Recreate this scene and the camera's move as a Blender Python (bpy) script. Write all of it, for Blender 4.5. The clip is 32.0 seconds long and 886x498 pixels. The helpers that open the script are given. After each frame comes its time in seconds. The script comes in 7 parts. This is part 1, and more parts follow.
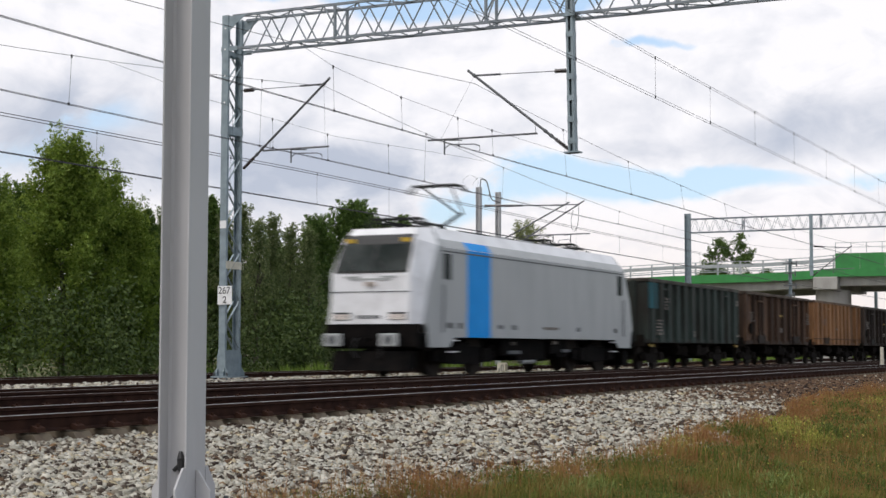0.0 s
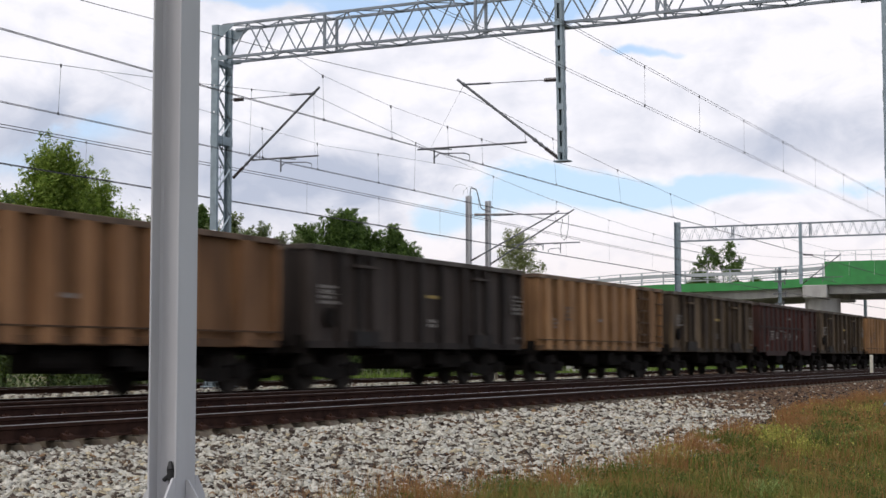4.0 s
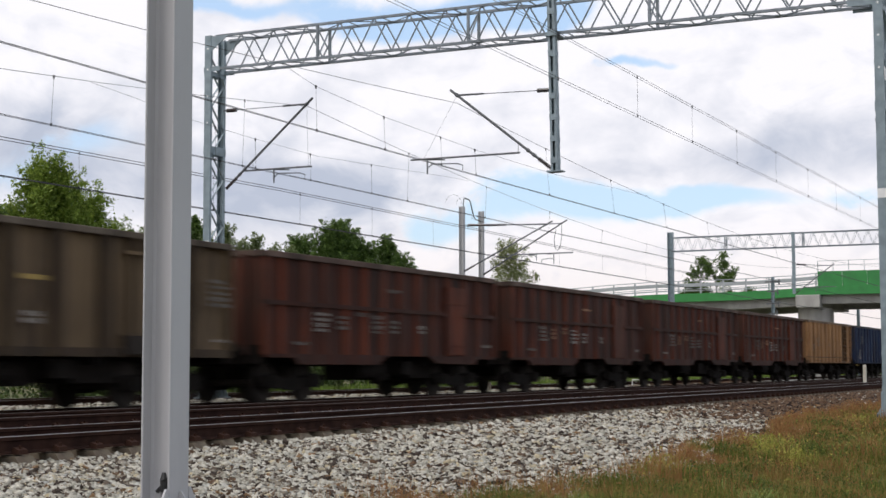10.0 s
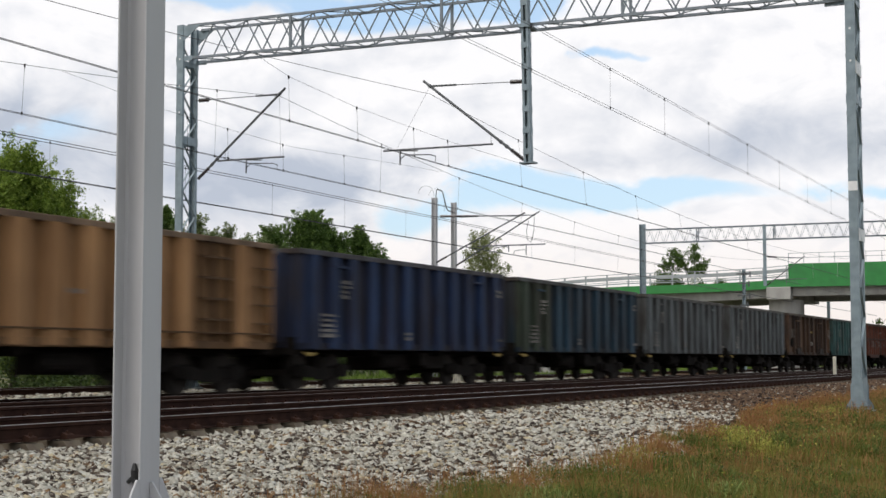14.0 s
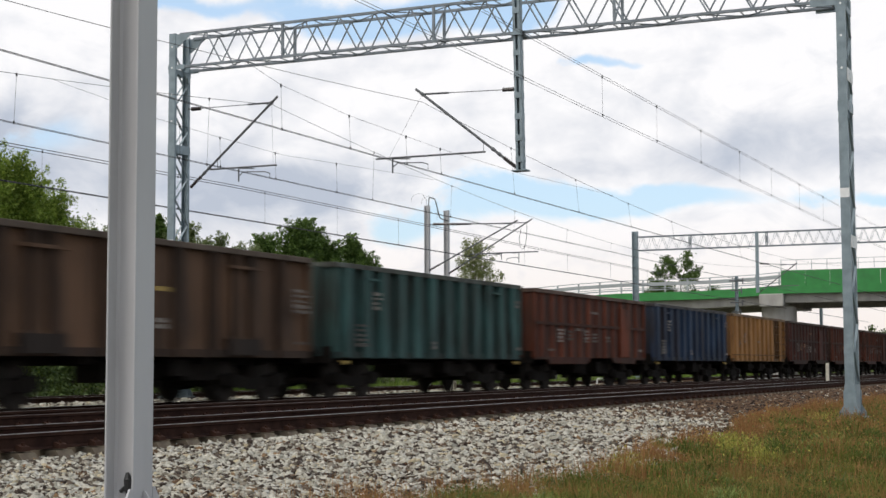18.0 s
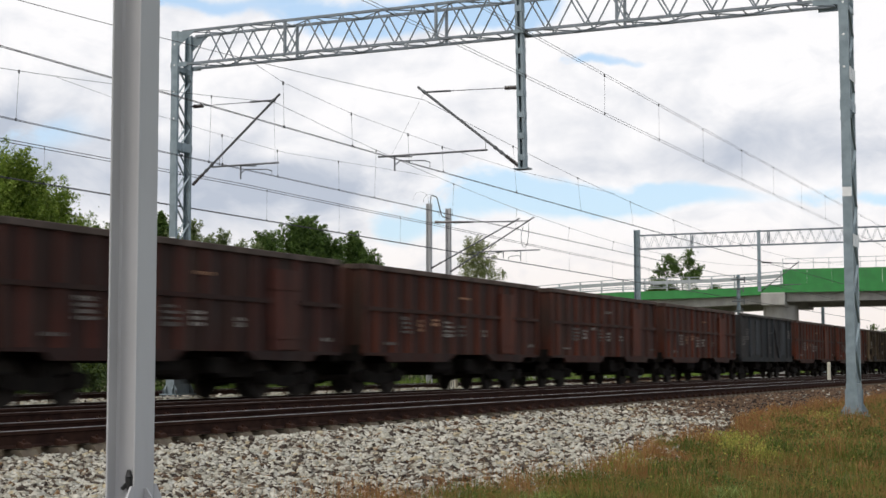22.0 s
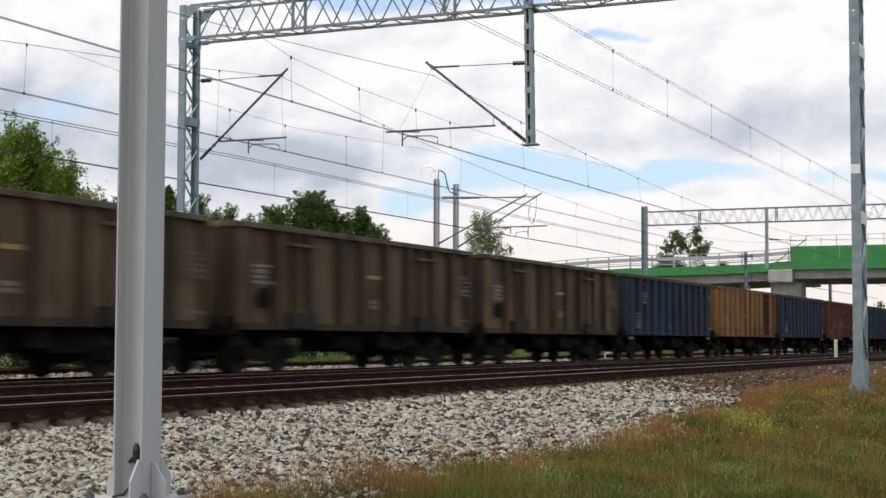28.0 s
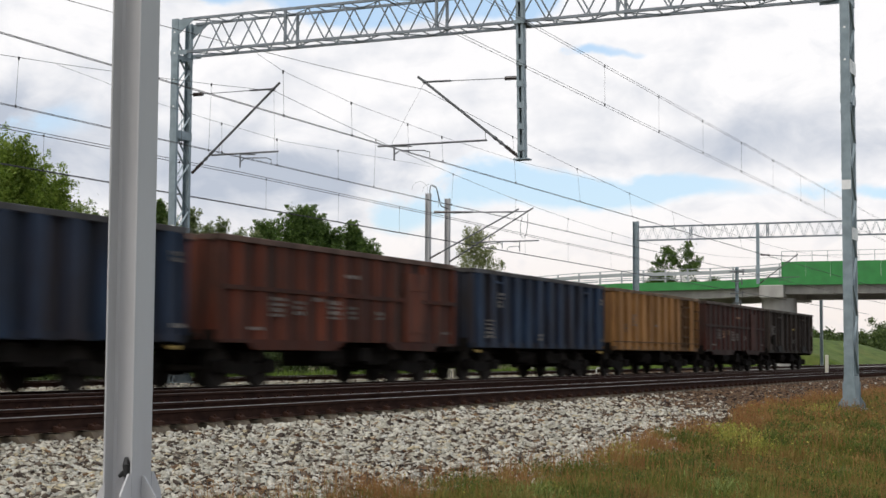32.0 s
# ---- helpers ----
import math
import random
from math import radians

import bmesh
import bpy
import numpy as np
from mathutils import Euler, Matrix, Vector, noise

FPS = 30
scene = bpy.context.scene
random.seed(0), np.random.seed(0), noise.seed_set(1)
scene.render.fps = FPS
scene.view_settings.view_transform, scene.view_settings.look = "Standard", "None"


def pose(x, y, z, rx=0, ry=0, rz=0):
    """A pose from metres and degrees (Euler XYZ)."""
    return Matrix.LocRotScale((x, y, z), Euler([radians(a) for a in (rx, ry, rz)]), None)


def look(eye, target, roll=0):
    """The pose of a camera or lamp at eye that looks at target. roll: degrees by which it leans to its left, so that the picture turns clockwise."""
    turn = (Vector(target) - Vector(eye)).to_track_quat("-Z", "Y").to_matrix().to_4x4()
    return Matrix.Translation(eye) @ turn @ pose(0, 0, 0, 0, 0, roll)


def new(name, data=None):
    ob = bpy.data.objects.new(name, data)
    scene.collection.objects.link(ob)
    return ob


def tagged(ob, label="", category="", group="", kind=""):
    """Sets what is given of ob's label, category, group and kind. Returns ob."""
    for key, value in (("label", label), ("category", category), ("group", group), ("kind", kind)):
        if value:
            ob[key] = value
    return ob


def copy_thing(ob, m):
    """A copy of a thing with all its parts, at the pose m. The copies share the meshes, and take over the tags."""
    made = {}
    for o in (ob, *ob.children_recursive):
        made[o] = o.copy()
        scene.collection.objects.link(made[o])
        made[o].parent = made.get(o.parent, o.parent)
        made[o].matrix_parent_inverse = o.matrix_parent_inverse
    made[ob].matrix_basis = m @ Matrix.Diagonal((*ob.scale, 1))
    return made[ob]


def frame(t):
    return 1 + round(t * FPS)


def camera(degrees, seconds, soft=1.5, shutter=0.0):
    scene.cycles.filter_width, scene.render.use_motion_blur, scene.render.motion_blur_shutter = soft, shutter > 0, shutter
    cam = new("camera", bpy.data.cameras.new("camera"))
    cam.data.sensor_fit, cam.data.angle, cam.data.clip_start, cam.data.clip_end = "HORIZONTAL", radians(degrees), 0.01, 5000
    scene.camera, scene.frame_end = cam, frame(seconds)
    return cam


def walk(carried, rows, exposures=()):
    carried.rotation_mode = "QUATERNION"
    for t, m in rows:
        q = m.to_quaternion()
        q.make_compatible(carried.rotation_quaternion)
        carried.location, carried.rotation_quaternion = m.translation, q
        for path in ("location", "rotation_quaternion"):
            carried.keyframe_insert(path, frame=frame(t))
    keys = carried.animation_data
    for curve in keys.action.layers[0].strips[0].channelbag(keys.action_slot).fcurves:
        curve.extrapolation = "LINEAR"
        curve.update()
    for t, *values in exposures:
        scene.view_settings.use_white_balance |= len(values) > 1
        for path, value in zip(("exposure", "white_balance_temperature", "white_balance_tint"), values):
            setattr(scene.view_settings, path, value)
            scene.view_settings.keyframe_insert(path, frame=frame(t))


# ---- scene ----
# x runs along the tracks, y across them away from the camera, z = 0 is the top of the rails
cam = camera(32.73, 32.0, soft=1.5, shutter=0.85)
EYE = (0.0, 0.0, 0.67)
# seconds, yaw, pitch, roll in degrees: a camera on a loose tripod head
PATH = [
    (0, -63.738, 3.773, 0.107),
    (0.5, -63.718, 3.849, 0.119),
    (1, -63.769, 3.958, 0.091),
    (1.5, -63.811, 3.948, 0.065),
    (2, -63.880, 3.965, -0.068),
    (2.5, -64.156, 3.956, -0.068),
    (3, -64.164, 3.992, 0.063),
    (3.5, -64.116, 4.071, -0.004),
    (5.5, -64.152, 4.184, -0.063),
    (6, -64.293, 4.575, -0.322),
    (6.5, -64.411, 4.838, -0.476),
    (7, -64.443, 5.023, -0.545),
    (7.5, -64.391, 5.130, -0.469),
    (8, -64.347, 5.134, -0.325),
    (8.5, -64.295, 5.183, -0.296),
    (9, -64.193, 4.947, -0.362),
    (9.5, -64.206, 4.804, -0.302),
    (10, -64.375, 4.512, -0.148),
    (10.5, -64.533, 4.405, -0.202),
    (11, -64.891, 4.637, -0.256),
    (11.5, -65.081, 4.669, -0.357),
    (12, -65.205, 4.644, -0.319),
    (12.5, -65.327, 4.219, -0.288),
    (13, -65.421, 4.150, -0.029),
    (13.5, -65.427, 4.231, -0.074),
    (14, -65.423, 4.172, -0.024),
    (14.5, -65.482, 4.030, -0.020),
    (16.5, -65.653, 4.257, -0.156),
    (17, -65.686, 4.363, -0.160),
    (17.5, -65.683, 4.405, -0.016),
    (18, -65.698, 4.470, -0.222),
    (18.5, -65.655, 4.472, -0.155),
    (19, -65.597, 4.361, -0.114),
    (19.5, -65.598, 4.034, -0.110),
    (20, -65.729, 3.908, 0.027),
    (20.5, -65.732, 4.063, 0.031),
    (21, -65.659, 4.177, -0.029),
    (21.5, -65.629, 4.296, -0.123),
    (22, -65.629, 4.395, -0.079),
    (22.5, -65.457, 4.549, 0.084),
    (23, -65.310, 4.502, 0.155),
    (23.5, -65.237, 4.241, 0.051),
    (24, -65.219, 4.016, 0.211),
    (24.5, -65.226, 3.848, 0.200),
    (25, -65.235, 3.749, 0.208),
    (25.5, -65.274, 3.669, 0.064),
    (27.5, -65.325, 3.459, 0.154),
    (28, -65.352, 3.465, 0.196),
    (28.5, -65.379, 3.562, 0.169),
    (29, -65.370, 3.659, 0.278),
    (29.5, -65.382, 3.750, 0.213),
    (30, -65.495, 3.881, 0.213),
    (30.5, -65.557, 3.947, 0.157),
    (31, -65.601, 4.038, 0.278),
    (31.5, -65.652, 4.070, 0.266),
    (32, -65.672, 4.016, 0.345),
]
rows = []
for t, yaw, pitch, roll in PATH:
    ya, pa = radians(yaw), radians(pitch)
    aim = Vector((-math.sin(ya) * math.cos(pa), math.cos(ya) * math.cos(pa), math.sin(pa)))
    rows.append((t, look(EYE, Vector(EYE) + 10 * aim, roll)))
walk(cam, rows, exposures=[(0.0, 0.0, 6400, 12), (1.0, 0.0, 6300, 14), (8.0, 0.0, 6300, 14), (12.0, 0.0, 6430, 11), (16.0, 0.0, 6470, 10), (28.0, 0.0, 6500, 10), (32.0, 0.0, 6500, 10)])

# ---- light ----
SUN_AZ, SUN_EL = radians(136), radians(52)     # direction to the sun, from +x towards +y
world = bpy.data.worlds.new("world")
scene.world = world
world.use_nodes = True
wt = world.node_tree
wt.nodes.clear()


def wn(kind, **kw):
    n = wt.nodes.new(kind)
    for k, v in kw.items():
        n.inputs[k].default_value = v
    return n


def wmath(op, a, b=None, c=None):
    n = wt.nodes.new("ShaderNodeMath")
    n.operation = op
    for i, v in enumerate((a, b, c)):
        if v is None:
            continue
        if isinstance(v, (int, float)):
            n.inputs[i].default_value = v
        else:
            wt.links.new(v, n.inputs[i])
    return n.outputs[0]


def build_sky():
    L = wt.links.new
    sky = wt.nodes.new("ShaderNodeTexSky")
    sky.sky_type = "NISHITA"
    sky.sun_disc = False
    sky.sun_elevation = SUN_EL
    sky.sun_rotation = radians(90) - SUN_AZ
    sky.air_density, sky.dust_density = 1.0, 1.5
    co = wt.nodes.new("ShaderNodeTexCoord")
    sep = wt.nodes.new("ShaderNodeSeparateXYZ")
    L(co.outputs["Generated"], sep.inputs[0])
    x, y, z = sep.outputs
    az = wmath("ARCTAN2", x, y)                  # from +y towards +x
    el = wmath("ARCSINE", z)
    # clouds: large heaps with cauliflower edges, a little flattened
    com = wt.nodes.new("ShaderNodeCombineXYZ")
    L(az, com.inputs[0])
    L(wmath("MULTIPLY", el, 1.5), com.inputs[1])
    lit = wt.nodes.new("ShaderNodeVectorMath")   # a step towards the sun, for the relief of the heaps
    lit.operation = "ADD"
    L(com.outputs[0], lit.inputs[0])
    lit.inputs[1].default_value = (-0.010, 0.016, 0.0)

    def heaps(scale, detail, rough, warp, at):
        n = wn("ShaderNodeTexNoise", Scale=scale, Detail=detail, Roughness=rough, Distortion=warp)
        L(at, n.inputs["Vector"])
        return n.outputs["Fac"]
    n1, n1s = (heaps(6.5, 8.0, 0.5, 0.3, p) for p in (com.outputs[0], lit.outputs[0]))
    n2, n2s = (heaps(17.0, 9.0, 0.56, 0.4, p) for p in (com.outputs[0], lit.outputs[0]))
    relief = wmath("ADD", wmath("MULTIPLY", wmath("SUBTRACT", n1, n1s), 2.2), wmath("MULTIPLY", wmath("SUBTRACT", n2, n2s), 1.5))
    # wandering of the rims of the openings
    waz = wmath("MULTIPLY_ADD", wmath("SUBTRACT", n2, 0.5), 0.13, az)
    wel = wmath("MULTIPLY_ADD", wmath("SUBTRACT", n1, 0.5), 0.07, el)

    def blob(a, e, sa, se, k=1.0):
        da = wmath("DIVIDE", wmath("SUBTRACT", waz, radians(a)), radians(sa))
        de = wmath("DIVIDE", wmath("SUBTRACT", wel, radians(e)), radians(se))
        r = wmath("ADD", wmath("MULTIPLY", da, da), wmath("MULTIPLY", de, de))
        return wmath("MULTIPLY", wmath("EXPONENT", wmath("MULTIPLY", r, -1.0)), k)

    def total(rows):
        out = None
        for r in rows:
            b = blob(*r)
            out = b if out is None else wmath("ADD", out, b)
        return out

    # openings of blue sky: azimuth, elevation, spread
    blue = total([(63.0, 13.5, 4.4, 1.05, 1.1), (68.4, 13.5, 2.4, 0.9, 1.0), (56.6, 13.9, 2.2, 0.5, 0.6), (72.2, 11.5, 1.5, 0.22, 0.6),
                  (73.2, 6.3, 4.6, 0.55, 1.0), (68.0, 6.0, 3.4, 0.95, 0.8), (63.6, 5.2, 2.6, 0.6, 0.6), (57.0, 4.6, 3.0, 0.6, 0.45), (81.8, 6.3, 2.2, 0.6, 0.75),
                  (51.3, 8.6, 2.6, 0.8, 0.5), (47.5, 7.2, 3.0, 1.1, 0.5), (84.0, 20.0, 8.0, 3.0, 0.8), (40.0, 25.0, 10.0, 4.0, 0.8)])
    # clouds thin out away from the sun's half of the sky
    away = wt.nodes.new("ShaderNodeMapRange")
    away.interpolation_type = "SMOOTHSTEP"
    L(y, away.inputs["Value"])
    away.inputs["From Min"].default_value, away.inputs["From Max"].default_value = 0.10, -0.55
    blue = wmath("ADD", blue, wmath("MULTIPLY", away.outputs[0], 0.42))
    blue = wmath("ADD", blue, wmath("MULTIPLY", wmath("SUBTRACT", n2, 0.53), 0.9))
    mr = wt.nodes.new("ShaderNodeMapRange")
    mr.interpolation_type = "SMOOTHSTEP"
    L(blue, mr.inputs["Value"])
    mr.inputs["From Min"].default_value, mr.inputs["From Max"].default_value = 0.22, 0.70
    # grey undersides
    grey = total([(59.4, 6.8, 4.6, 1.4, 2.1), (49.5, 8.0, 5.5, 2.4, 1.15), (77.0, 8.2, 5.4, 1.1, 0.7), (80.0, 9.2, 3.0, 0.7, 0.5), (74.5, 10.1, 3.0, 0.7, 0.5), (66.5, 7.6, 4.0, 0.8, 0.45), (56.5, 10.8, 3.0, 0.8, 0.35), (69.0, 9.8, 3.2, 0.9, 0.3)])
    grey = wmath("MULTIPLY", grey, wmath("MULTIPLY_ADD", n1, 2.6, -0.65))
    gr = wt.nodes.new("ShaderNodeMapRange")
    gsum = wmath("ADD", wmath("SUBTRACT", grey, relief), wmath("MULTIPLY", wmath("SUBTRACT", n2, 0.50), 0.5))
    L(wmath("ADD", gsum, wmath("MULTIPLY", away.outputs[0], 0.4)), gr.inputs["Value"])
    gr.inputs["From Min"].default_value, gr.inputs["From Max"].default_value = 0.0, 1.0
    cloud = wt.nodes.new("ShaderNodeMix")
    cloud.data_type = "RGBA"
    cloud.inputs["A"].default_value, cloud.inputs["B"].default_value = (1.0, 0.99, 1.0, 1), (0.52, 0.57, 0.665, 1)
    L(gr.outputs[0], cloud.inputs["Factor"])
    low = wt.nodes.new("ShaderNodeMapRange")     # clouds near the horizon are seen through warm haze
    L(el, low.inputs["Value"])
    low.inputs["From Min"].default_value, low.inputs["From Max"].default_value = radians(6.0), radians(1.5)
    warm = wt.nodes.new("ShaderNodeMix")
    warm.data_type = "RGBA"
    L(low.outputs[0], warm.inputs["Factor"])
    warm.inputs["A"].default_value, warm.inputs["B"].default_value = (1.0, 0.99, 1.0, 1), (0.96, 0.885, 0.84, 1)
    L(warm.outputs["Result"], cloud.inputs["A"])
    skyc = wt.nodes.new("ShaderNodeMix")         # clear sky seen through thin cloud
    skyc.data_type, skyc.blend_type = "RGBA", "ADD"
    skyc.inputs["Factor"].default_value = 1.0
    L(sky.outputs[0], skyc.inputs["A"])
    skyc.inputs["B"].default_value = (3.0, 3.95, 4.9, 1)
    sc = wt.nodes.new("ShaderNodeVectorMath")
    sc.operation = "SCALE"
    sc.inputs["Scale"].default_value = 0.1
    L(skyc.outputs["Result"], sc.inputs[0])
    fin = wt.nodes.new("ShaderNodeMix")
    fin.data_type = "RGBA"
    L(mr.outputs[0], fin.inputs["Factor"])
    L(cloud.outputs["Result"], fin.inputs["A"])
    L(sc.outputs[0], fin.inputs["B"])
    bg = wt.nodes.new("ShaderNodeBackground")
    L(fin.outputs["Result"], bg.inputs["Color"])
    bg.inputs["Strength"].default_value = 1.0
    out = wt.nodes.new("ShaderNodeOutputWorld")
    L(bg.outputs[0], out.inputs[0])


build_sky()
sun = new("sun", bpy.data.lights.new("sun", "SUN"))
sun.data.energy, sun.data.angle, sun.data.color = 1.6, radians(26), (1.0, 0.96, 0.9)
to_sun = Vector((math.cos(SUN_AZ) * math.cos(SUN_EL), math.sin(SUN_AZ) * math.cos(SUN_EL), math.sin(SUN_EL)))
sun.matrix_world = look((0, 0, 60), Vector((0, 0, 60)) - to_sun)


# ---- materials ----
def material(name, rgb, rgb2=None, rough=0.7, metal=0.0, scale=6.0, detail=6.0, bump=0.0, bump_scale=40.0, wear=None, wear_scale=2.0, wear_amount=0.5,
             stretch=(1, 1, 1), island=0.0, use_color=False, obj_random=0.0, spec=0.5, streak=0.0):
    """A surface with grain (rgb to rgb2) and larger patches of wear in their own colour."""
    m = bpy.data.materials.new(name)
    m.use_nodes = True
    nt = m.node_tree
    L = nt.links.new
    bsdf = nt.nodes["Principled BSDF"]
    bsdf.inputs["Metallic"].default_value = metal
    bsdf.inputs["Specular IOR Level"].default_value = spec
    co = nt.nodes.new("ShaderNodeTexCoord")
    mp = nt.nodes.new("ShaderNodeMapping")
    mp.inputs["Scale"].default_value = stretch
    L(co.outputs["Object"], mp.inputs["Vector"])
    n = nt.nodes.new("ShaderNodeTexNoise")
    n.inputs["Scale"].default_value, n.inputs["Detail"].default_value = scale, detail
    L(mp.outputs[0], n.inputs["Vector"])
    mix = nt.nodes.new("ShaderNodeMix")
    mix.data_type = "RGBA"
    r = nt.nodes.new("ShaderNodeMapRange")
    r.inputs["From Min"].default_value, r.inputs["From Max"].default_value = 0.35, 0.65
    L(n.outputs["Fac"], r.inputs["Value"])
    L(r.outputs[0], mix.inputs["Factor"])
    c2 = rgb2 or tuple(v * 0.8 for v in rgb)
    mix.inputs["A"].default_value, mix.inputs["B"].default_value = (*rgb, 1), (*c2, 1)
    col = mix.outputs["Result"]
    if use_color:
        oi = nt.nodes.new("ShaderNodeObjectInfo")
        mu = nt.nodes.new("ShaderNodeMix")
        mu.data_type, mu.blend_type = "RGBA", "MULTIPLY"
        mu.inputs["Factor"].default_value = 1.0
        L(oi.outputs["Color"], mu.inputs["A"])
        L(col, mu.inputs["B"])
        col = mu.outputs["Result"]
    if streak:
        # dirt washed down the sheets in runs, different on every panel
        oi = nt.nodes.new("ShaderNodeObjectInfo")
        sm = nt.nodes.new("ShaderNodeMapping")
        sm.inputs["Scale"].default_value = (1.0, 1.0, 0.12)
        L(co.outputs["Object"], sm.inputs["Vector"])
        cz = nt.nodes.new("ShaderNodeCombineXYZ")
        k9 = nt.nodes.new("ShaderNodeMath")
        k9.operation = "MULTIPLY"
        k9.inputs[1].default_value = 60.0
        L(oi.outputs["Random"], k9.inputs[0])
        L(k9.outputs[0], cz.inputs[0])
        L(cz.outputs[0], sm.inputs["Location"])
        for sc, lo, hi, am, dk in ((3.2, 0.46, 0.66, streak, (0.018, 0.014, 0.012)), (1.1, 0.50, 0.66, 0.8 * streak, (0.05, 0.03, 0.02)), (6.0, 0.56, 0.72, 0.15 * streak, (0.15, 0.12, 0.095))):
            sn = nt.nodes.new("ShaderNodeTexNoise")
            sn.inputs["Scale"].default_value, sn.inputs["Detail"].default_value, sn.inputs["Roughness"].default_value = sc, 7.0, 0.6
            L(sm.outputs[0], sn.inputs["Vector"])
            sr = nt.nodes.new("ShaderNodeMapRange")
            sr.inputs["From Min"].default_value, sr.inputs["From Max"].default_value, sr.inputs["To Max"].default_value = lo, hi, am
            L(sn.outputs["Fac"], sr.inputs["Value"])
            sx = nt.nodes.new("ShaderNodeMix")
            sx.data_type = "RGBA"
            L(sr.outputs[0], sx.inputs["Factor"])
            L(col, sx.inputs["A"])
            sx.inputs["B"].default_value = (*dk, 1)
            col = sx.outputs["Result"]
    if wear:
        w = nt.nodes.new("ShaderNodeTexNoise")
        w.inputs["Scale"].default_value, w.inputs["Detail"].default_value, w.inputs["Roughness"].default_value = wear_scale, 8.0, 0.65
        L(mp.outputs[0], w.inputs["Vector"])
        wr = nt.nodes.new("ShaderNodeMapRange")
        wr.inputs["From Min"].default_value, wr.inputs["From Max"].default_value = 0.48, 0.72
        wr.inputs["To Max"].default_value = wear_amount
        L(w.outputs["Fac"], wr.inputs["Value"])
        wm = nt.nodes.new("ShaderNodeMix")
        wm.data_type = "RGBA"
        L(wr.outputs[0], wm.inputs["Factor"])
        L(col, wm.inputs["A"])
        wm.inputs["B"].default_value = (*wear, 1)
        col = wm.outputs["Result"]
    if island or obj_random:
        if island:
            src = nt.nodes.new("ShaderNodeNewGeometry").outputs["Random Per Island"]
        else:
            src = nt.nodes.new("ShaderNodeObjectInfo").outputs["Random"]
        hs = nt.nodes.new("ShaderNodeHueSaturation")
        vr = nt.nodes.new("ShaderNodeMapRange")
        amount = island or obj_random
        vr.inputs["To Min"].default_value, vr.inputs["To Max"].default_value = 1 - amount, 1 + amount
        L(src, vr.inputs["Value"])
        L(vr.outputs[0], hs.inputs["Value"])
        L(col, hs.inputs["Color"])
        col = hs.outputs["Color"]
    L(col, bsdf.inputs["Base Color"])
    rr = nt.nodes.new("ShaderNodeMapRange")
    rr.inputs["To Min"].default_value, rr.inputs["To Max"].default_value = max(0.02, rough - 0.12), min(1, rough + 0.12)
    L(n.outputs["Fac"], rr.inputs["Value"])
    L(rr.outputs[0], bsdf.inputs["Roughness"])
    if bump:
        bn = nt.nodes.new("ShaderNodeTexNoise")
        bn.inputs["Scale"].default_value, bn.inputs["Detail"].default_value = bump_scale, 5.0
        L(mp.outputs[0], bn.inputs["Vector"])
        bp = nt.nodes.new("ShaderNodeBump")
        bp.inputs["Strength"].default_value, bp.inputs["Distance"].default_value = bump, 0.02
        L(bn.outputs["Fac"], bp.inputs["Height"])
        L(bp.outputs[0], bsdf.inputs["Normal"])
    return m


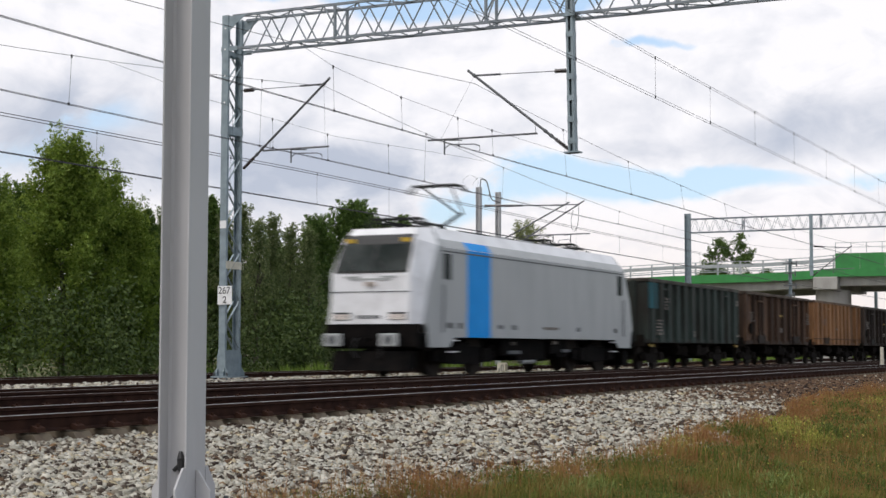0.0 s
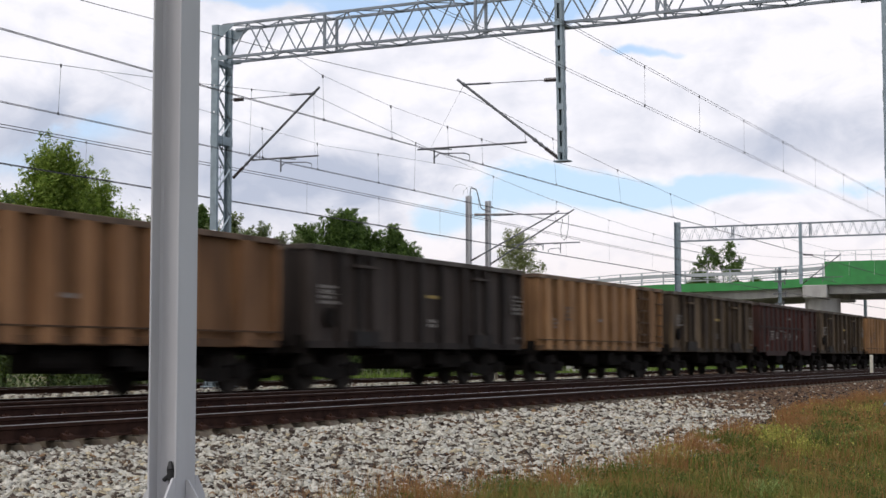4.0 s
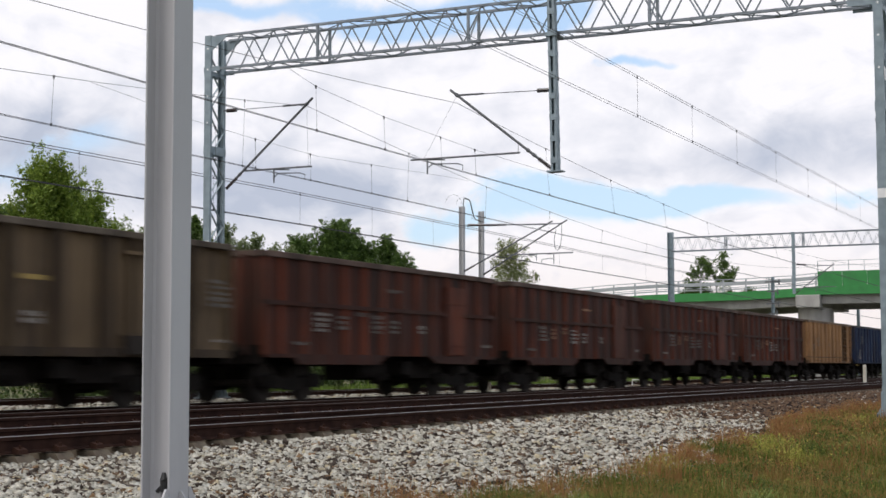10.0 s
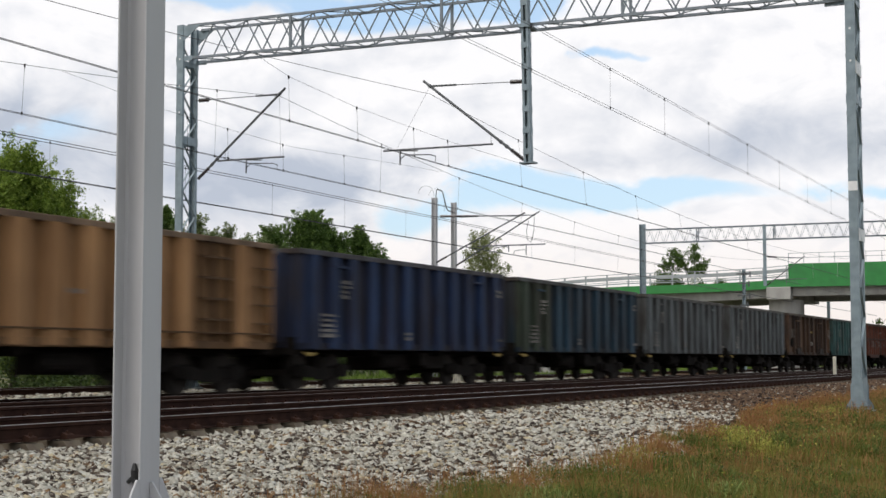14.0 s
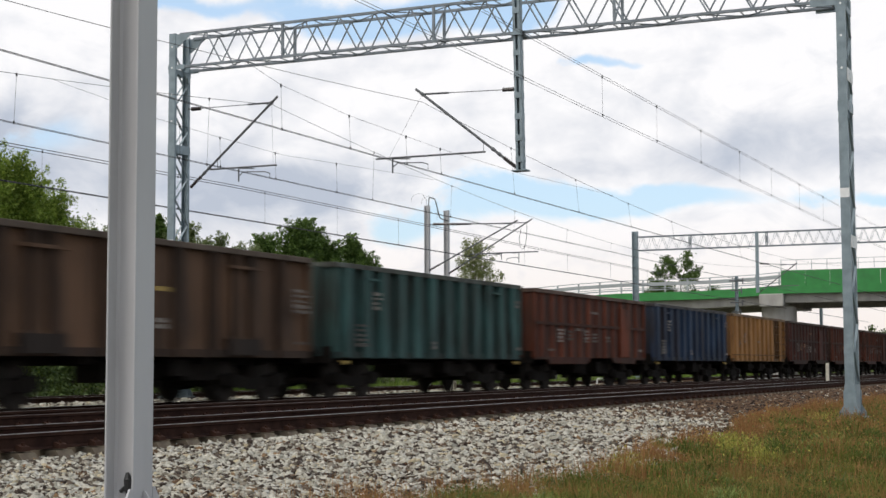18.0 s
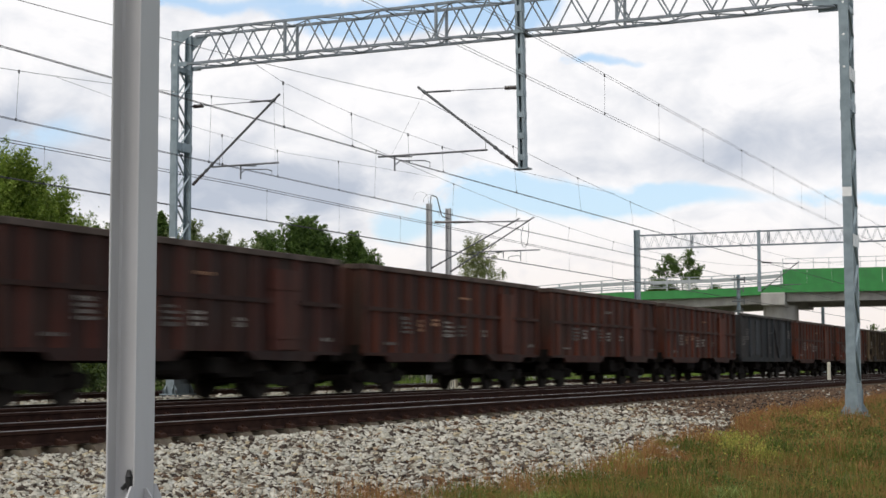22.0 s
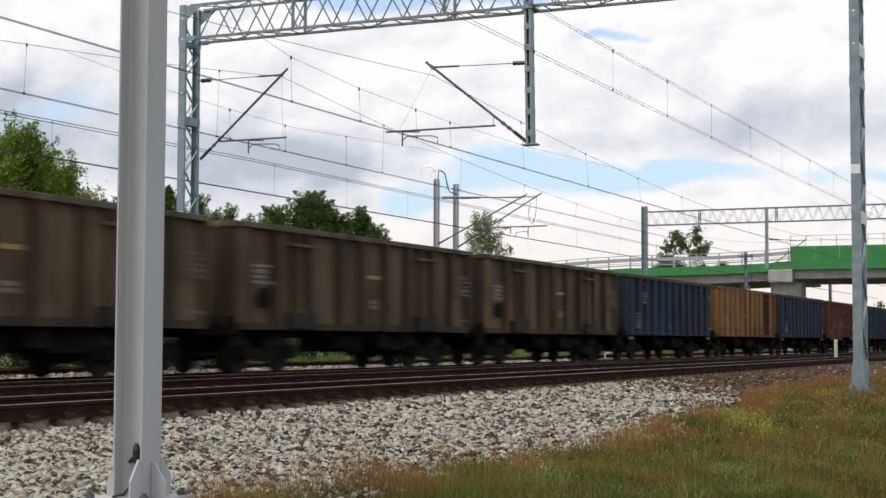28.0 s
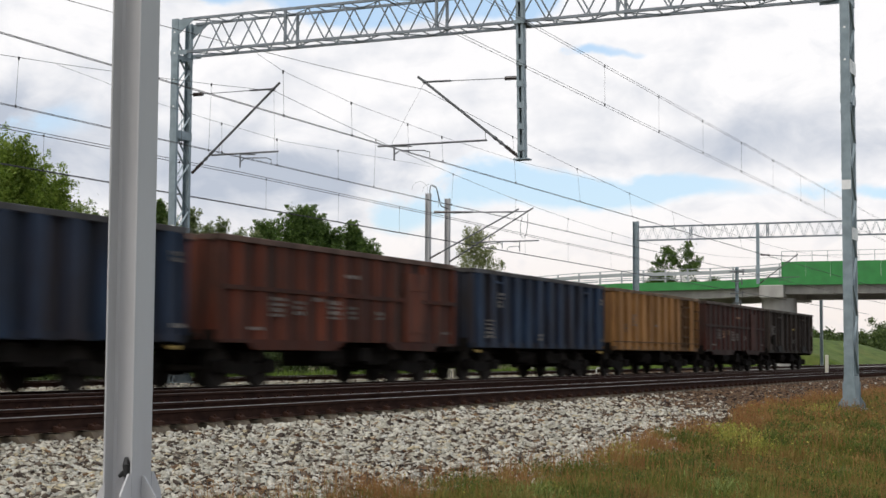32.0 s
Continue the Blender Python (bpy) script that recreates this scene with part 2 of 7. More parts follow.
def stone_material():
    m = material("ballast_stone", (0.81, 0.785, 0.705), (0.5, 0.48, 0.415), 0.85, scale=18, bump=0.4, bump_scale=60, spec=0.25)
    nt = m.node_tree
    bsdf = nt.nodes["Principled BSDF"]
    geo = nt.nodes.new("ShaderNodeNewGeometry")
    ramp = nt.nodes.new("ShaderNodeValToRGB")
    ramp.color_ramp.interpolation = "CONSTANT"
    stops = [(0.0, (0.66, 0.655, 0.62)), (0.20, (0.50, 0.495, 0.455)), (0.36, (0.76, 0.745, 0.71)), (0.50, (0.32, 0.295, 0.26)), (0.58, (0.62, 0.55, 0.41)),
             (0.64, (0.15, 0.12, 0.10)), (0.75, (0.07, 0.052, 0.044)), (0.915, (0.30, 0.19, 0.11)), (0.94, (0.62, 0.63, 0.63))]
    el = ramp.color_ramp.elements
    el[0].position, el[0].color = stops[0][0], (*stops[0][1], 1)
    el[1].position, el[1].color = stops[1][0], (*stops[1][1], 1)
    for p, c in stops[2:]:
        e = el.new(p)
        e.color = (*c, 1)
    nt.links.new(geo.outputs["Random Per Island"], ramp.inputs[0])
    mu = nt.nodes.new("ShaderNodeMix")
    mu.data_type, mu.blend_type = "RGBA", "MULTIPLY"
    mu.inputs["Factor"].default_value = 1.0
    old = bsdf.inputs["Base Color"].links[0].from_socket
    nt.links.new(ramp.outputs[0], mu.inputs["A"])
    nt.links.new(old, mu.inputs["B"])
    # brown dust of the brakes lies on the far stretch of the bed
    co = nt.nodes.new("ShaderNodeTexCoord")
    sep = nt.nodes.new("ShaderNodeSeparateXYZ")
    nt.links.new(co.outputs["Object"], sep.inputs[0])
    nz = nt.nodes.new("ShaderNodeTexNoise")
    nz.inputs["Scale"].default_value = 0.35
    nt.links.new(co.outputs["Object"], nz.inputs["Vector"])
    ad = nt.nodes.new("ShaderNodeMath")
    ad.operation = "MULTIPLY_ADD"
    nt.links.new(nz.outputs["Fac"], ad.inputs[0])
    ad.inputs[1].default_value = 16.0
    across = nt.nodes.new("ShaderNodeMath")
    across.operation = "MULTIPLY_ADD"
    nt.links.new(sep.outputs[1], across.inputs[0])
    across.inputs[1].default_value = -2.6
    nt.links.new(sep.outputs[0], across.inputs[2])
    nt.links.new(across.outputs[0], ad.inputs[2])
    mr = nt.nodes.new("ShaderNodeMapRange")
    mr.inputs["From Min"].default_value, mr.inputs["From Max"].default_value, mr.inputs["To Max"].default_value = 12.3, 19.5, 0.95
    nt.links.new(ad.outputs[0], mr.inputs["Value"])
    dm = nt.nodes.new("ShaderNodeMix")
    dm.data_type = "RGBA"
    # some stones stay clean
    sc = nt.nodes.new("ShaderNodeMath")
    sc.operation = "MULTIPLY"
    sc.inputs[1].default_value = 37.7
    nt.links.new(geo.outputs["Random Per Island"], sc.inputs[0])
    fr = nt.nodes.new("ShaderNodeMath")
    fr.operation = "FRACT"
    nt.links.new(sc.outputs[0], fr.inputs[0])
    lt = nt.nodes.new("ShaderNodeMath")
    lt.operation = "LESS_THAN"
    nt.links.new(fr.outputs[0], lt.inputs[0])
    pz = nt.nodes.new("ShaderNodeTexNoise")
    pz.inputs["Scale"].default_value, pz.inputs["Detail"].default_value = 1.6, 5.0
    nt.links.new(co.outputs["Object"], pz.inputs["Vector"])
    pr = nt.nodes.new("ShaderNodeMapRange")
    pr.inputs["From Min"].default_value, pr.inputs["From Max"].default_value, pr.inputs["To Max"].default_value = 0.53, 0.70, 0.6
    nt.links.new(pz.outputs["Fac"], pr.inputs["Value"])
    mx = nt.nodes.new("ShaderNodeMath")
    mx.operation = "MAXIMUM"
    nt.links.new(mr.outputs[0], mx.inputs[0])
    nt.links.new(pr.outputs[0], mx.inputs[1])
    nt.links.new(mx.outputs[0], lt.inputs[1])
    nt.links.new(lt.outputs[0], dm.inputs["Factor"])
    nt.links.new(mu.outputs["Result"], dm.inputs["A"])
    dust = nt.nodes.new("ShaderNodeMix")
    dust.data_type, dust.blend_type = "RGBA", "MULTIPLY"
    dust.inputs["Factor"].default_value = 1.0
    nt.links.new(mu.outputs["Result"], dust.inputs["A"])
    dust.inputs["B"].default_value = (0.27, 0.17, 0.115, 1)
    nt.links.new(dust.outputs["Result"], dm.inputs["B"])
    nt.links.new(dm.outputs["Result"], bsdf.inputs["Base Color"])
    return m


def ramp_material(name, stops, rough=0.8, translucent=0.0, interp="LINEAR", patch=0.0):
    """Colour by island from a ramp: leaves and blades."""
    m = bpy.data.materials.new(name)
    m.use_nodes = True
    nt = m.node_tree
    bsdf = nt.nodes["Principled BSDF"]
    bsdf.inputs["Roughness"].default_value = rough
    bsdf.inputs["Specular IOR Level"].default_value = 0.25
    geo = nt.nodes.new("ShaderNodeNewGeometry")
    ramp = nt.nodes.new("ShaderNodeValToRGB")
    ramp.color_ramp.interpolation = interp
    el = ramp.color_ramp.elements
    for i, (p, c) in enumerate(stops):
        e = el[i] if i < 2 else el.new(p)
        e.position, e.color = p, (*c, 1)
    fac = geo.outputs["Random Per Island"]
    if patch:
        co = nt.nodes.new("ShaderNodeTexCoord")
        nz = nt.nodes.new("ShaderNodeTexNoise")
        nz.inputs["Scale"].default_value, nz.inputs["Detail"].default_value = patch, 7.0
        nt.links.new(co.outputs["Object"], nz.inputs["Vector"])
        mr = nt.nodes.new("ShaderNodeMapRange")
        mr.inputs["From Min"].default_value, mr.inputs["From Max"].default_value = 0.32, 0.68
        mr.inputs["To Max"].default_value = 0.75
        nt.links.new(nz.outputs["Fac"], mr.inputs["Value"])
        ad = nt.nodes.new("ShaderNodeMath")
        ad.operation = "MULTIPLY_ADD"
        ad.inputs[1].default_value = 0.25
        nt.links.new(fac, ad.inputs[0])
        nt.links.new(mr.outputs[0], ad.inputs[2])
        fac = ad.outputs[0]
    nt.links.new(fac, ramp.inputs[0])
    nt.links.new(ramp.outputs[0], bsdf.inputs["Base Color"])
    if translucent:
        tr = nt.nodes.new("ShaderNodeBsdfTranslucent")
        nt.links.new(ramp.outputs[0], tr.inputs["Color"])
        mx = nt.nodes.new("ShaderNodeMixShader")
        mx.inputs[0].default_value = translucent
        nt.links.new(bsdf.outputs[0], mx.inputs[1])
        nt.links.new(tr.outputs[0], mx.inputs[2])
        nt.links.new(mx.outputs[0], nt.nodes["Material Output"].inputs[0])
    return m


STONE = stone_material()
BED = material("ballast_bed", (0.056, 0.033, 0.025), (0.028, 0.017, 0.014), 0.95, scale=14, detail=10, bump=1.0, bump_scale=22, wear=(0.07, 0.048, 0.036), wear_scale=0.4, wear_amount=0.8, spec=0.15)
GRAVEL = material("gravel", (0.42, 0.41, 0.39), (0.2, 0.19, 0.175), 0.95, scale=11, detail=10, bump=1.0, bump_scale=20, wear=(0.2, 0.17, 0.14), wear_scale=0.6, wear_amount=0.6, spec=0.15)
SOIL = material("meadow_soil", (0.10, 0.10, 0.04), (0.06, 0.075, 0.025), 0.95, scale=3, detail=10, bump=0.6, bump_scale=12, wear=(0.15, 0.10, 0.05), wear_scale=0.5, wear_amount=0.6, spec=0.15)
RAIL_RUST = material("rail_rust", (0.042, 0.021, 0.015), (0.024, 0.0125, 0.010), 0.9, scale=5, bump=0.3, bump_scale=60, wear=(0.055, 0.027, 0.017), wear_scale=1.2, wear_amount=0.5, spec=0.06)
RAIL_TOP = material("rail_head", (0.42, 0.41, 0.41), (0.34, 0.33, 0.33), 0.32, 1.0, scale=8)
RAIL_DULL = material("rail_head_dull", (0.20, 0.17, 0.15), (0.14, 0.11, 0.1), 0.55, 0.6, scale=8)
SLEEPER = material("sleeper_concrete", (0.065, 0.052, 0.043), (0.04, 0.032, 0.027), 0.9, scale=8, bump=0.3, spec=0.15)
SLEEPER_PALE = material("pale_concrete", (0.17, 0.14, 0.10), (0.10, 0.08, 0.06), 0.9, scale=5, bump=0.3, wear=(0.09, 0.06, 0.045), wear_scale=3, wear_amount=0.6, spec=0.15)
GALV = material("galvanised_steel", (0.265, 0.325, 0.355), (0.21, 0.265, 0.29), 0.5, 0.3, scale=5, wear=(0.18, 0.205, 0.215), wear_scale=2.5, wear_amount=0.4)
# darker copy of the galvanised steel: shade on the beam put into its colour
TRUSS = material("shaded_galvanised_steel", (0.235, 0.265, 0.29), (0.185, 0.215, 0.235), 0.55, 0.3, scale=5, wear=(0.14, 0.15, 0.16), wear_scale=2.5, wear_amount=0.5)
GALV_GREY = material("grey_steel", (0.475, 0.472, 0.475), (0.44, 0.437, 0.44), 0.7, 0.0, scale=3, wear=(0.375, 0.37, 0.37), wear_scale=1.5, wear_amount=0.5, stretch=(1, 1, 0.25))
BRACKET = material("bracket_steel", (0.15, 0.155, 0.16), (0.10, 0.105, 0.11), 0.6, 0.4, scale=6)
CABLE = material("cable", (0.03, 0.03, 0.034), (0.02, 0.02, 0.023), 0.6, 0.3, scale=20)
INSUL = material("insulator", (0.05, 0.035, 0.03), (0.03, 0.02, 0.02), 0.25, scale=6)
WHITE = material("white_paint", (0.84, 0.84, 0.83), (0.74, 0.74, 0.73), 0.6, scale=6)
MARKER = material("cream_concrete", (0.60, 0.57, 0.46), (0.48, 0.45, 0.36), 0.8, scale=6)
BLACK = material("black_paint", (0.02, 0.02, 0.02), (0.03, 0.03, 0.03), 0.6, scale=6)
CONCRETE = material("concrete", (0.40, 0.385, 0.355), (0.32, 0.31, 0.285), 0.85, scale=1.5, bump=0.15, wear=(0.24, 0.225, 0.2), wear_scale=0.8, wear_amount=0.5, stretch=(1, 1, 0.4))
BRIDGE_GREEN = material("green_paint", (0.035, 0.25, 0.055), (0.028, 0.21, 0.045), 0.5, scale=1.2, wear=(0.045, 0.17, 0.06), wear_scale=0.6, wear_amount=0.4)
RAILING = material("railing_steel", (0.44, 0.46, 0.47), (0.38, 0.4, 0.41), 0.5, 0.3, scale=3)
WAGON = material("wagon_paint", (1.0, 1.0, 1.0), (0.72, 0.70, 0.68), 0.72, scale=2.2, detail=9, stretch=(1, 1, 0.22), wear=(0.026, 0.019, 0.015), wear_scale=1.3, wear_amount=0.85, use_color=True, bump=0.12, bump_scale=9, spec=0.2, streak=0.7)
WAGON_PALE = material("ochre_wagon_paint", (1.0, 1.0, 1.0), (0.72, 0.70, 0.68), 0.72, scale=2.2, detail=9, stretch=(1, 1, 0.22), wear=(0.09, 0.045, 0.022), wear_scale=1.3, wear_amount=0.55, use_color=True, bump=0.12, bump_scale=9, spec=0.2, streak=0.42)
RUNNING = material("running_gear", (0.012, 0.0105, 0.009), (0.021, 0.0165, 0.0135), 0.9, scale=5, bump=0.2, spec=0.06)
PANTO = material("pantograph_steel", (0.018, 0.02, 0.018), (0.03, 0.032, 0.028), 0.7, scale=6, spec=0.1)
WHEEL = material("wheel_steel", (0.026, 0.022, 0.019), (0.038, 0.030, 0.024), 0.85, 0.0, scale=4, spec=0.15)
MARK = material("faded_white_marking", (0.30, 0.27, 0.235), (0.09, 0.078, 0.066), 0.8, scale=14, spec=0.15, obj_random=0.5)
MARK_R = material("rust_stained_marking", (0.42, 0.22, 0.12), (0.16, 0.09, 0.06), 0.8, scale=14, spec=0.15, obj_random=0.4)
MARK_Y = material("faded_yellow_marking", (0.5, 0.34, 0.08), (0.35, 0.24, 0.07), 0.8, scale=14)
COAL = material("coal", (0.022, 0.022, 0.023), (0.035, 0.034, 0.034), 0.85, scale=9, bump=0.8, bump_scale=10, spec=0.15)
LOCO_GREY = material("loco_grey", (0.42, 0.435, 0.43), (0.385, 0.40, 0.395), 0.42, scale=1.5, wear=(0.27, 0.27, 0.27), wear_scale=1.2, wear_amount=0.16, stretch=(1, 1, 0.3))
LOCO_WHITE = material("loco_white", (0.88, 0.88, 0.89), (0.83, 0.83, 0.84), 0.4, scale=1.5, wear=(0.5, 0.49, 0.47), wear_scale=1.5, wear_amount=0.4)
LOCO_BLUE = material("loco_blue", (0.006, 0.33, 0.86), (0.006, 0.30, 0.80), 0.5, scale=1.5, spec=0.1)
LOCO_DARK = material("loco_underframe", (0.005, 0.005, 0.005), (0.012, 0.010, 0.009), 0.8, scale=4, spec=0.04)
LOCO_ROOF = material("loco_roof", (0.42, 0.42, 0.42), (0.34, 0.34, 0.34), 0.6, scale=2)
LAMP = material("headlamp_glass", (0.82, 0.74, 0.68), (0.72, 0.64, 0.58), 0.15, scale=4)
YELLOW = material("yellow_paint", (0.65, 0.42, 0.03), (0.55, 0.36, 0.03), 0.5, scale=4)
# paler noise patches put reflections into the glass colour
GLASS = material("dark_glass", (0.014, 0.02, 0.019), (0.045, 0.055, 0.053), 0.14, scale=1.4, spec=0.025)
BARK = material("bark", (0.10, 0.085, 0.065), (0.06, 0.05, 0.04), 0.95, scale=10, bump=0.8, bump_scale=14)
LEAF_A = ramp_material("leaves_bright", [(0.0, (0.09, 0.145, 0.02)), (1.0, (0.30, 0.38, 0.07)), (0.5, (0.18, 0.26, 0.038))], 0.6, 0.4)
LEAF_B = ramp_material("leaves_dark", [(0.0, (0.05, 0.09, 0.02)), (1.0, (0.15, 0.23, 0.05)), (0.5, (0.09, 0.15, 0.033))], 0.6, 0.35)
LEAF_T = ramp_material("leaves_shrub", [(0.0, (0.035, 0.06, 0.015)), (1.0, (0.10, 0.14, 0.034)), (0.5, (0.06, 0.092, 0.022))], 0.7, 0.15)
LEAF_C = ramp_material("leaves_pale", [(0.0, (0.15, 0.18, 0.065)), (1.0, (0.28, 0.30, 0.13)), (0.5, (0.20, 0.23, 0.09))], 0.6, 0.4)
LEAF_P = ramp_material("leaves_birch", [(0.0, (0.08, 0.115, 0.04)), (1.0, (0.28, 0.32, 0.14)), (0.5, (0.15, 0.195, 0.075))], 0.6, 0.5)
GRASS = ramp_material("grass_blades", [(0.0, (0.058, 0.08, 0.015)), (1.0, (0.15, 0.09, 0.034)), (0.28, (0.108, 0.132, 0.023)), (0.52, (0.165, 0.172, 0.035)), (0.74, (0.21, 0.168, 0.048)), (0.91, (0.24, 0.135, 0.048))], 0.9, 0.3, patch=0.85)
SORREL = ramp_material("sorrel_stalks", [(0.0, (0.21, 0.10, 0.04)), (1.0, (0.32, 0.21, 0.08)), (0.5, (0.31, 0.145, 0.055))], 0.9, 0.25)
FLOWER = ramp_material("yellow_flowers", [(0.0, (0.44, 0.39, 0.09)), (1.0, (0.18, 0.21, 0.042)), (0.5, (0.31, 0.30, 0.06))], 0.9, 0.25)
HERB_PALE = ramp_material("pale_herbs", [(0.0, (0.16, 0.21, 0.06)), (1.0, (0.33, 0.38, 0.14)), (0.5, (0.24, 0.30, 0.09))], 0.9, 0.3)
HERB = ramp_material("green_herbs", [(0.0, (0.055, 0.085, 0.02)), (1.0, (0.12, 0.15, 0.03)), (0.5, (0.08, 0.115, 0.025))], 0.9, 0.25)


HERB_FAR = ramp_material("far_grass", [(0.0, (0.09, 0.15, 0.025)), (1.0, (0.19, 0.26, 0.05)), (0.5, (0.13, 0.205, 0.033))], 0.9, 0.3)


# ---- mesh helpers ----
def box(bm, x0, x1, y0, y1, z0, z1):
    vs = [bm.verts.new((x, y, z)) for x in (x0, x1) for y in (y0, y1) for z in (z0, z1)]
    for f in ((0, 1, 3, 2), (4, 6, 7, 5), (0, 4, 5, 1), (2, 3, 7, 6), (0, 2, 6, 4), (1, 5, 7, 3)):
        bm.faces.new([vs[i] for i in f])
    return vs


def prism(bm, poly, axis, a, b):
    """A polygon in the two other axes, drawn out along one axis from a to b."""
    def at(p, v):
        if axis == "x":
            return (v, p[0], p[1])
        if axis == "y":
            return (p[0], v, p[1])
        return (p[0], p[1], v)
    lo = [bm.verts.new(at(p, a)) for p in poly]
    hi = [bm.verts.new(at(p, b)) for p in poly]
    n = len(poly)
    bm.faces.new(lo[::-1])
    bm.faces.new(hi)
    for i in range(n):
        bm.faces.new((lo[i], lo[(i + 1) % n], hi[(i + 1) % n], hi[i]))


def rod(bm, a, b, r, sides=6, r2=None):
    """A straight round bar from a to b."""
    a, b = Vector(a), Vector(b)
    d = (b - a).normalized()
    u = d.orthogonal().normalized()
    v = d.cross(u)
    r2 = r if r2 is None else r2
    rings = []
    for p, q in ((a, r), (b, r2)):
        rings.append([bm.verts.new(p + q * (math.cos(2 * math.pi * k / sides) * u + math.sin(2 * math.pi * k / sides) * v)) for k in range(sides)])
    for k in range(sides):
        bm.faces.new((rings[0][k], rings[0][(k + 1) % sides], rings[1][(k + 1) % sides], rings[1][k]))
    bm.faces.new(rings[0][::-1])
    bm.faces.new(rings[1])


def bar(bm, a, b, w, h, up=(0, 0, 1)):
    """A straight square bar from a to b, w across and h along up."""
    a, b = Vector(a), Vector(b)
    d = (b - a).normalized()
    s = d.cross(Vector(up))
    s = (s if s.length > 1e-4 else d.orthogonal()).normalized()
    u = s.cross(d).normalized()
    vs = [[bm.verts.new(p + i * s * w / 2 + j * u * h / 2) for i, j in ((-1, -1), (1, -1), (1, 1), (-1, 1))] for p in (a, b)]
    for k in range(4):
        bm.faces.new((vs[0][k], vs[0][(k + 1) % 4], vs[1][(k + 1) % 4], vs[1][k]))
    bm.faces.new(vs[0][::-1])
    bm.faces.new(vs[1])


def tube(bm, pts, r, sides=5):
    """A bent wire through points."""
    pts = [Vector(p) for p in pts]
    rings = []
    for i, p in enumerate(pts):
        d = (pts[min(i + 1, len(pts) - 1)] - pts[max(i - 1, 0)]).normalized()
        u = d.cross(Vector((0.13, 0.21, 0.97))).normalized()
        v = d.cross(u)
        rings.append([bm.verts.new(p + r * (math.cos(2 * math.pi * k / sides) * u + math.sin(2 * math.pi * k / sides) * v)) for k in range(sides)])
    for q, w in zip(rings, rings[1:]):
        for k in range(sides):
            bm.faces.new((q[k], q[(k + 1) % sides], w[(k + 1) % sides], w[k]))
    bm.faces.new(rings[0][::-1])
    bm.faces.new(rings[-1])


def finish(bm, name, mat, smooth=False, bevel=0.0):
    if bevel:
        bmesh.ops.bevel(bm, geom=bm.edges[:], offset=bevel, segments=1, affect="EDGES", clamp_overlap=True)
    bmesh.ops.recalc_face_normals(bm, faces=bm.faces)
    me = bpy.data.meshes.new(name)
    bm.to_mesh(me)
    bm.free()
    for m in mat if isinstance(mat, (list, tuple)) else [mat]:
        me.materials.append(m)
    if smooth:
        me.shade_smooth()
    return me


def part(name, bm, mat, parent, label="", smooth=False, bevel=0.0):
    ob = new(name, finish(bm, name, mat, smooth, bevel))
    ob.parent = parent
    if label:
        ob["label"] = label
    return ob


def shared(name, me, parent, m=None):
    """Another object on a mesh that exists already."""
    ob = new(name, me)
    ob.parent = parent
    if m is not None:
        ob.matrix_basis = m
    return ob


def thing(name, label, category, group="", kind="", m=None):
    ob = new(name)
    ob.empty_display_size = 0.3
    if m is not None:
        ob.matrix_basis = m
    return tagged(ob, label, category, group, kind)


def np_mesh(name, verts, faces, mat, smooth=False):
    """A mesh from arrays: verts (n, 3), faces (m, 3 or 4)."""
    verts, faces = np.asarray(verts, np.float32), np.asarray(faces, np.int32)
    me = bpy.data.meshes.new(name)
    k = faces.shape[1]
    me.vertices.add(len(verts))
    me.vertices.foreach_set("co", verts.ravel())
    me.loops.add(faces.size)
    me.loops.foreach_set("vertex_index", faces.ravel())
    me.polygons.add(len(faces))
    me.polygons.foreach_set("loop_start", np.arange(0, faces.size, k, dtype=np.int32))
    me.polygons.foreach_set("loop_total", np.full(len(faces), k, np.int32))
    me.materials.append(mat)
    me.update(calc_edges=True)
    me.validate()
    if smooth:
        me.shade_smooth()
    return me


# ---- ground and tracks ----
FARX = 98.0
TRACKS = {"near": 11.2, "middle": 15.25, "train": 19.58, "far": 25.6}
LEVEL = {"near": 0.0, "middle": 0.0, "train": -0.12, "far": -0.07}     # rail tops
GANTRY_X = 32.8
X0, X1 = -60.0, 760.0


def ground_z(x, y):
    """Height of the ground: camera's meadow, sloping ballast shoulder, bed, far meadow."""
    prof = [(-900, -1.2), (-8, -1.0), (0, -0.9), (3, -0.74), (4.6, -0.56), (6.0, -0.47), (7.6, -0.40), (9.2, -0.335), (9.9, -0.298), (10.36, -0.28), (10.65, -0.225), (16.9, -0.215), (18.1, -0.325), (20.5, -0.325), (21.0, -0.21), (22.2, -0.215), (24.6, -0.26), (24.9, -0.27), (26.4, -0.29),
            (28.2, -0.4), (30.5, -0.75), (34.0, -0.6), (900, -0.5)]
    ys, zs = zip(*prof)
    return float(np.interp(y, ys, zs)) + 0.03 * math.sin(0.7 * x + 1.3 * y) * (1 if y < 6 else 0)


def grass_edge(x):
    """Where the meadow meets the stones."""
    xs = (0, 9.8, 11.5, 13.2, 15.0, 17.4, 20.3, 22.2, 25.0, 29.4, 33.0, 60.0)
    ys = (5.2, 5.6, 5.65, 5.5, 5.45, 5.5, 5.85, 5.8, 5.95, 6.85, 6.95, 7.0)
    return float(np.interp(x, xs, ys)) - 0.1 + 0.1 * math.sin(2.3 * x) + 0.06 * math.sin(5.1 * x + 1)


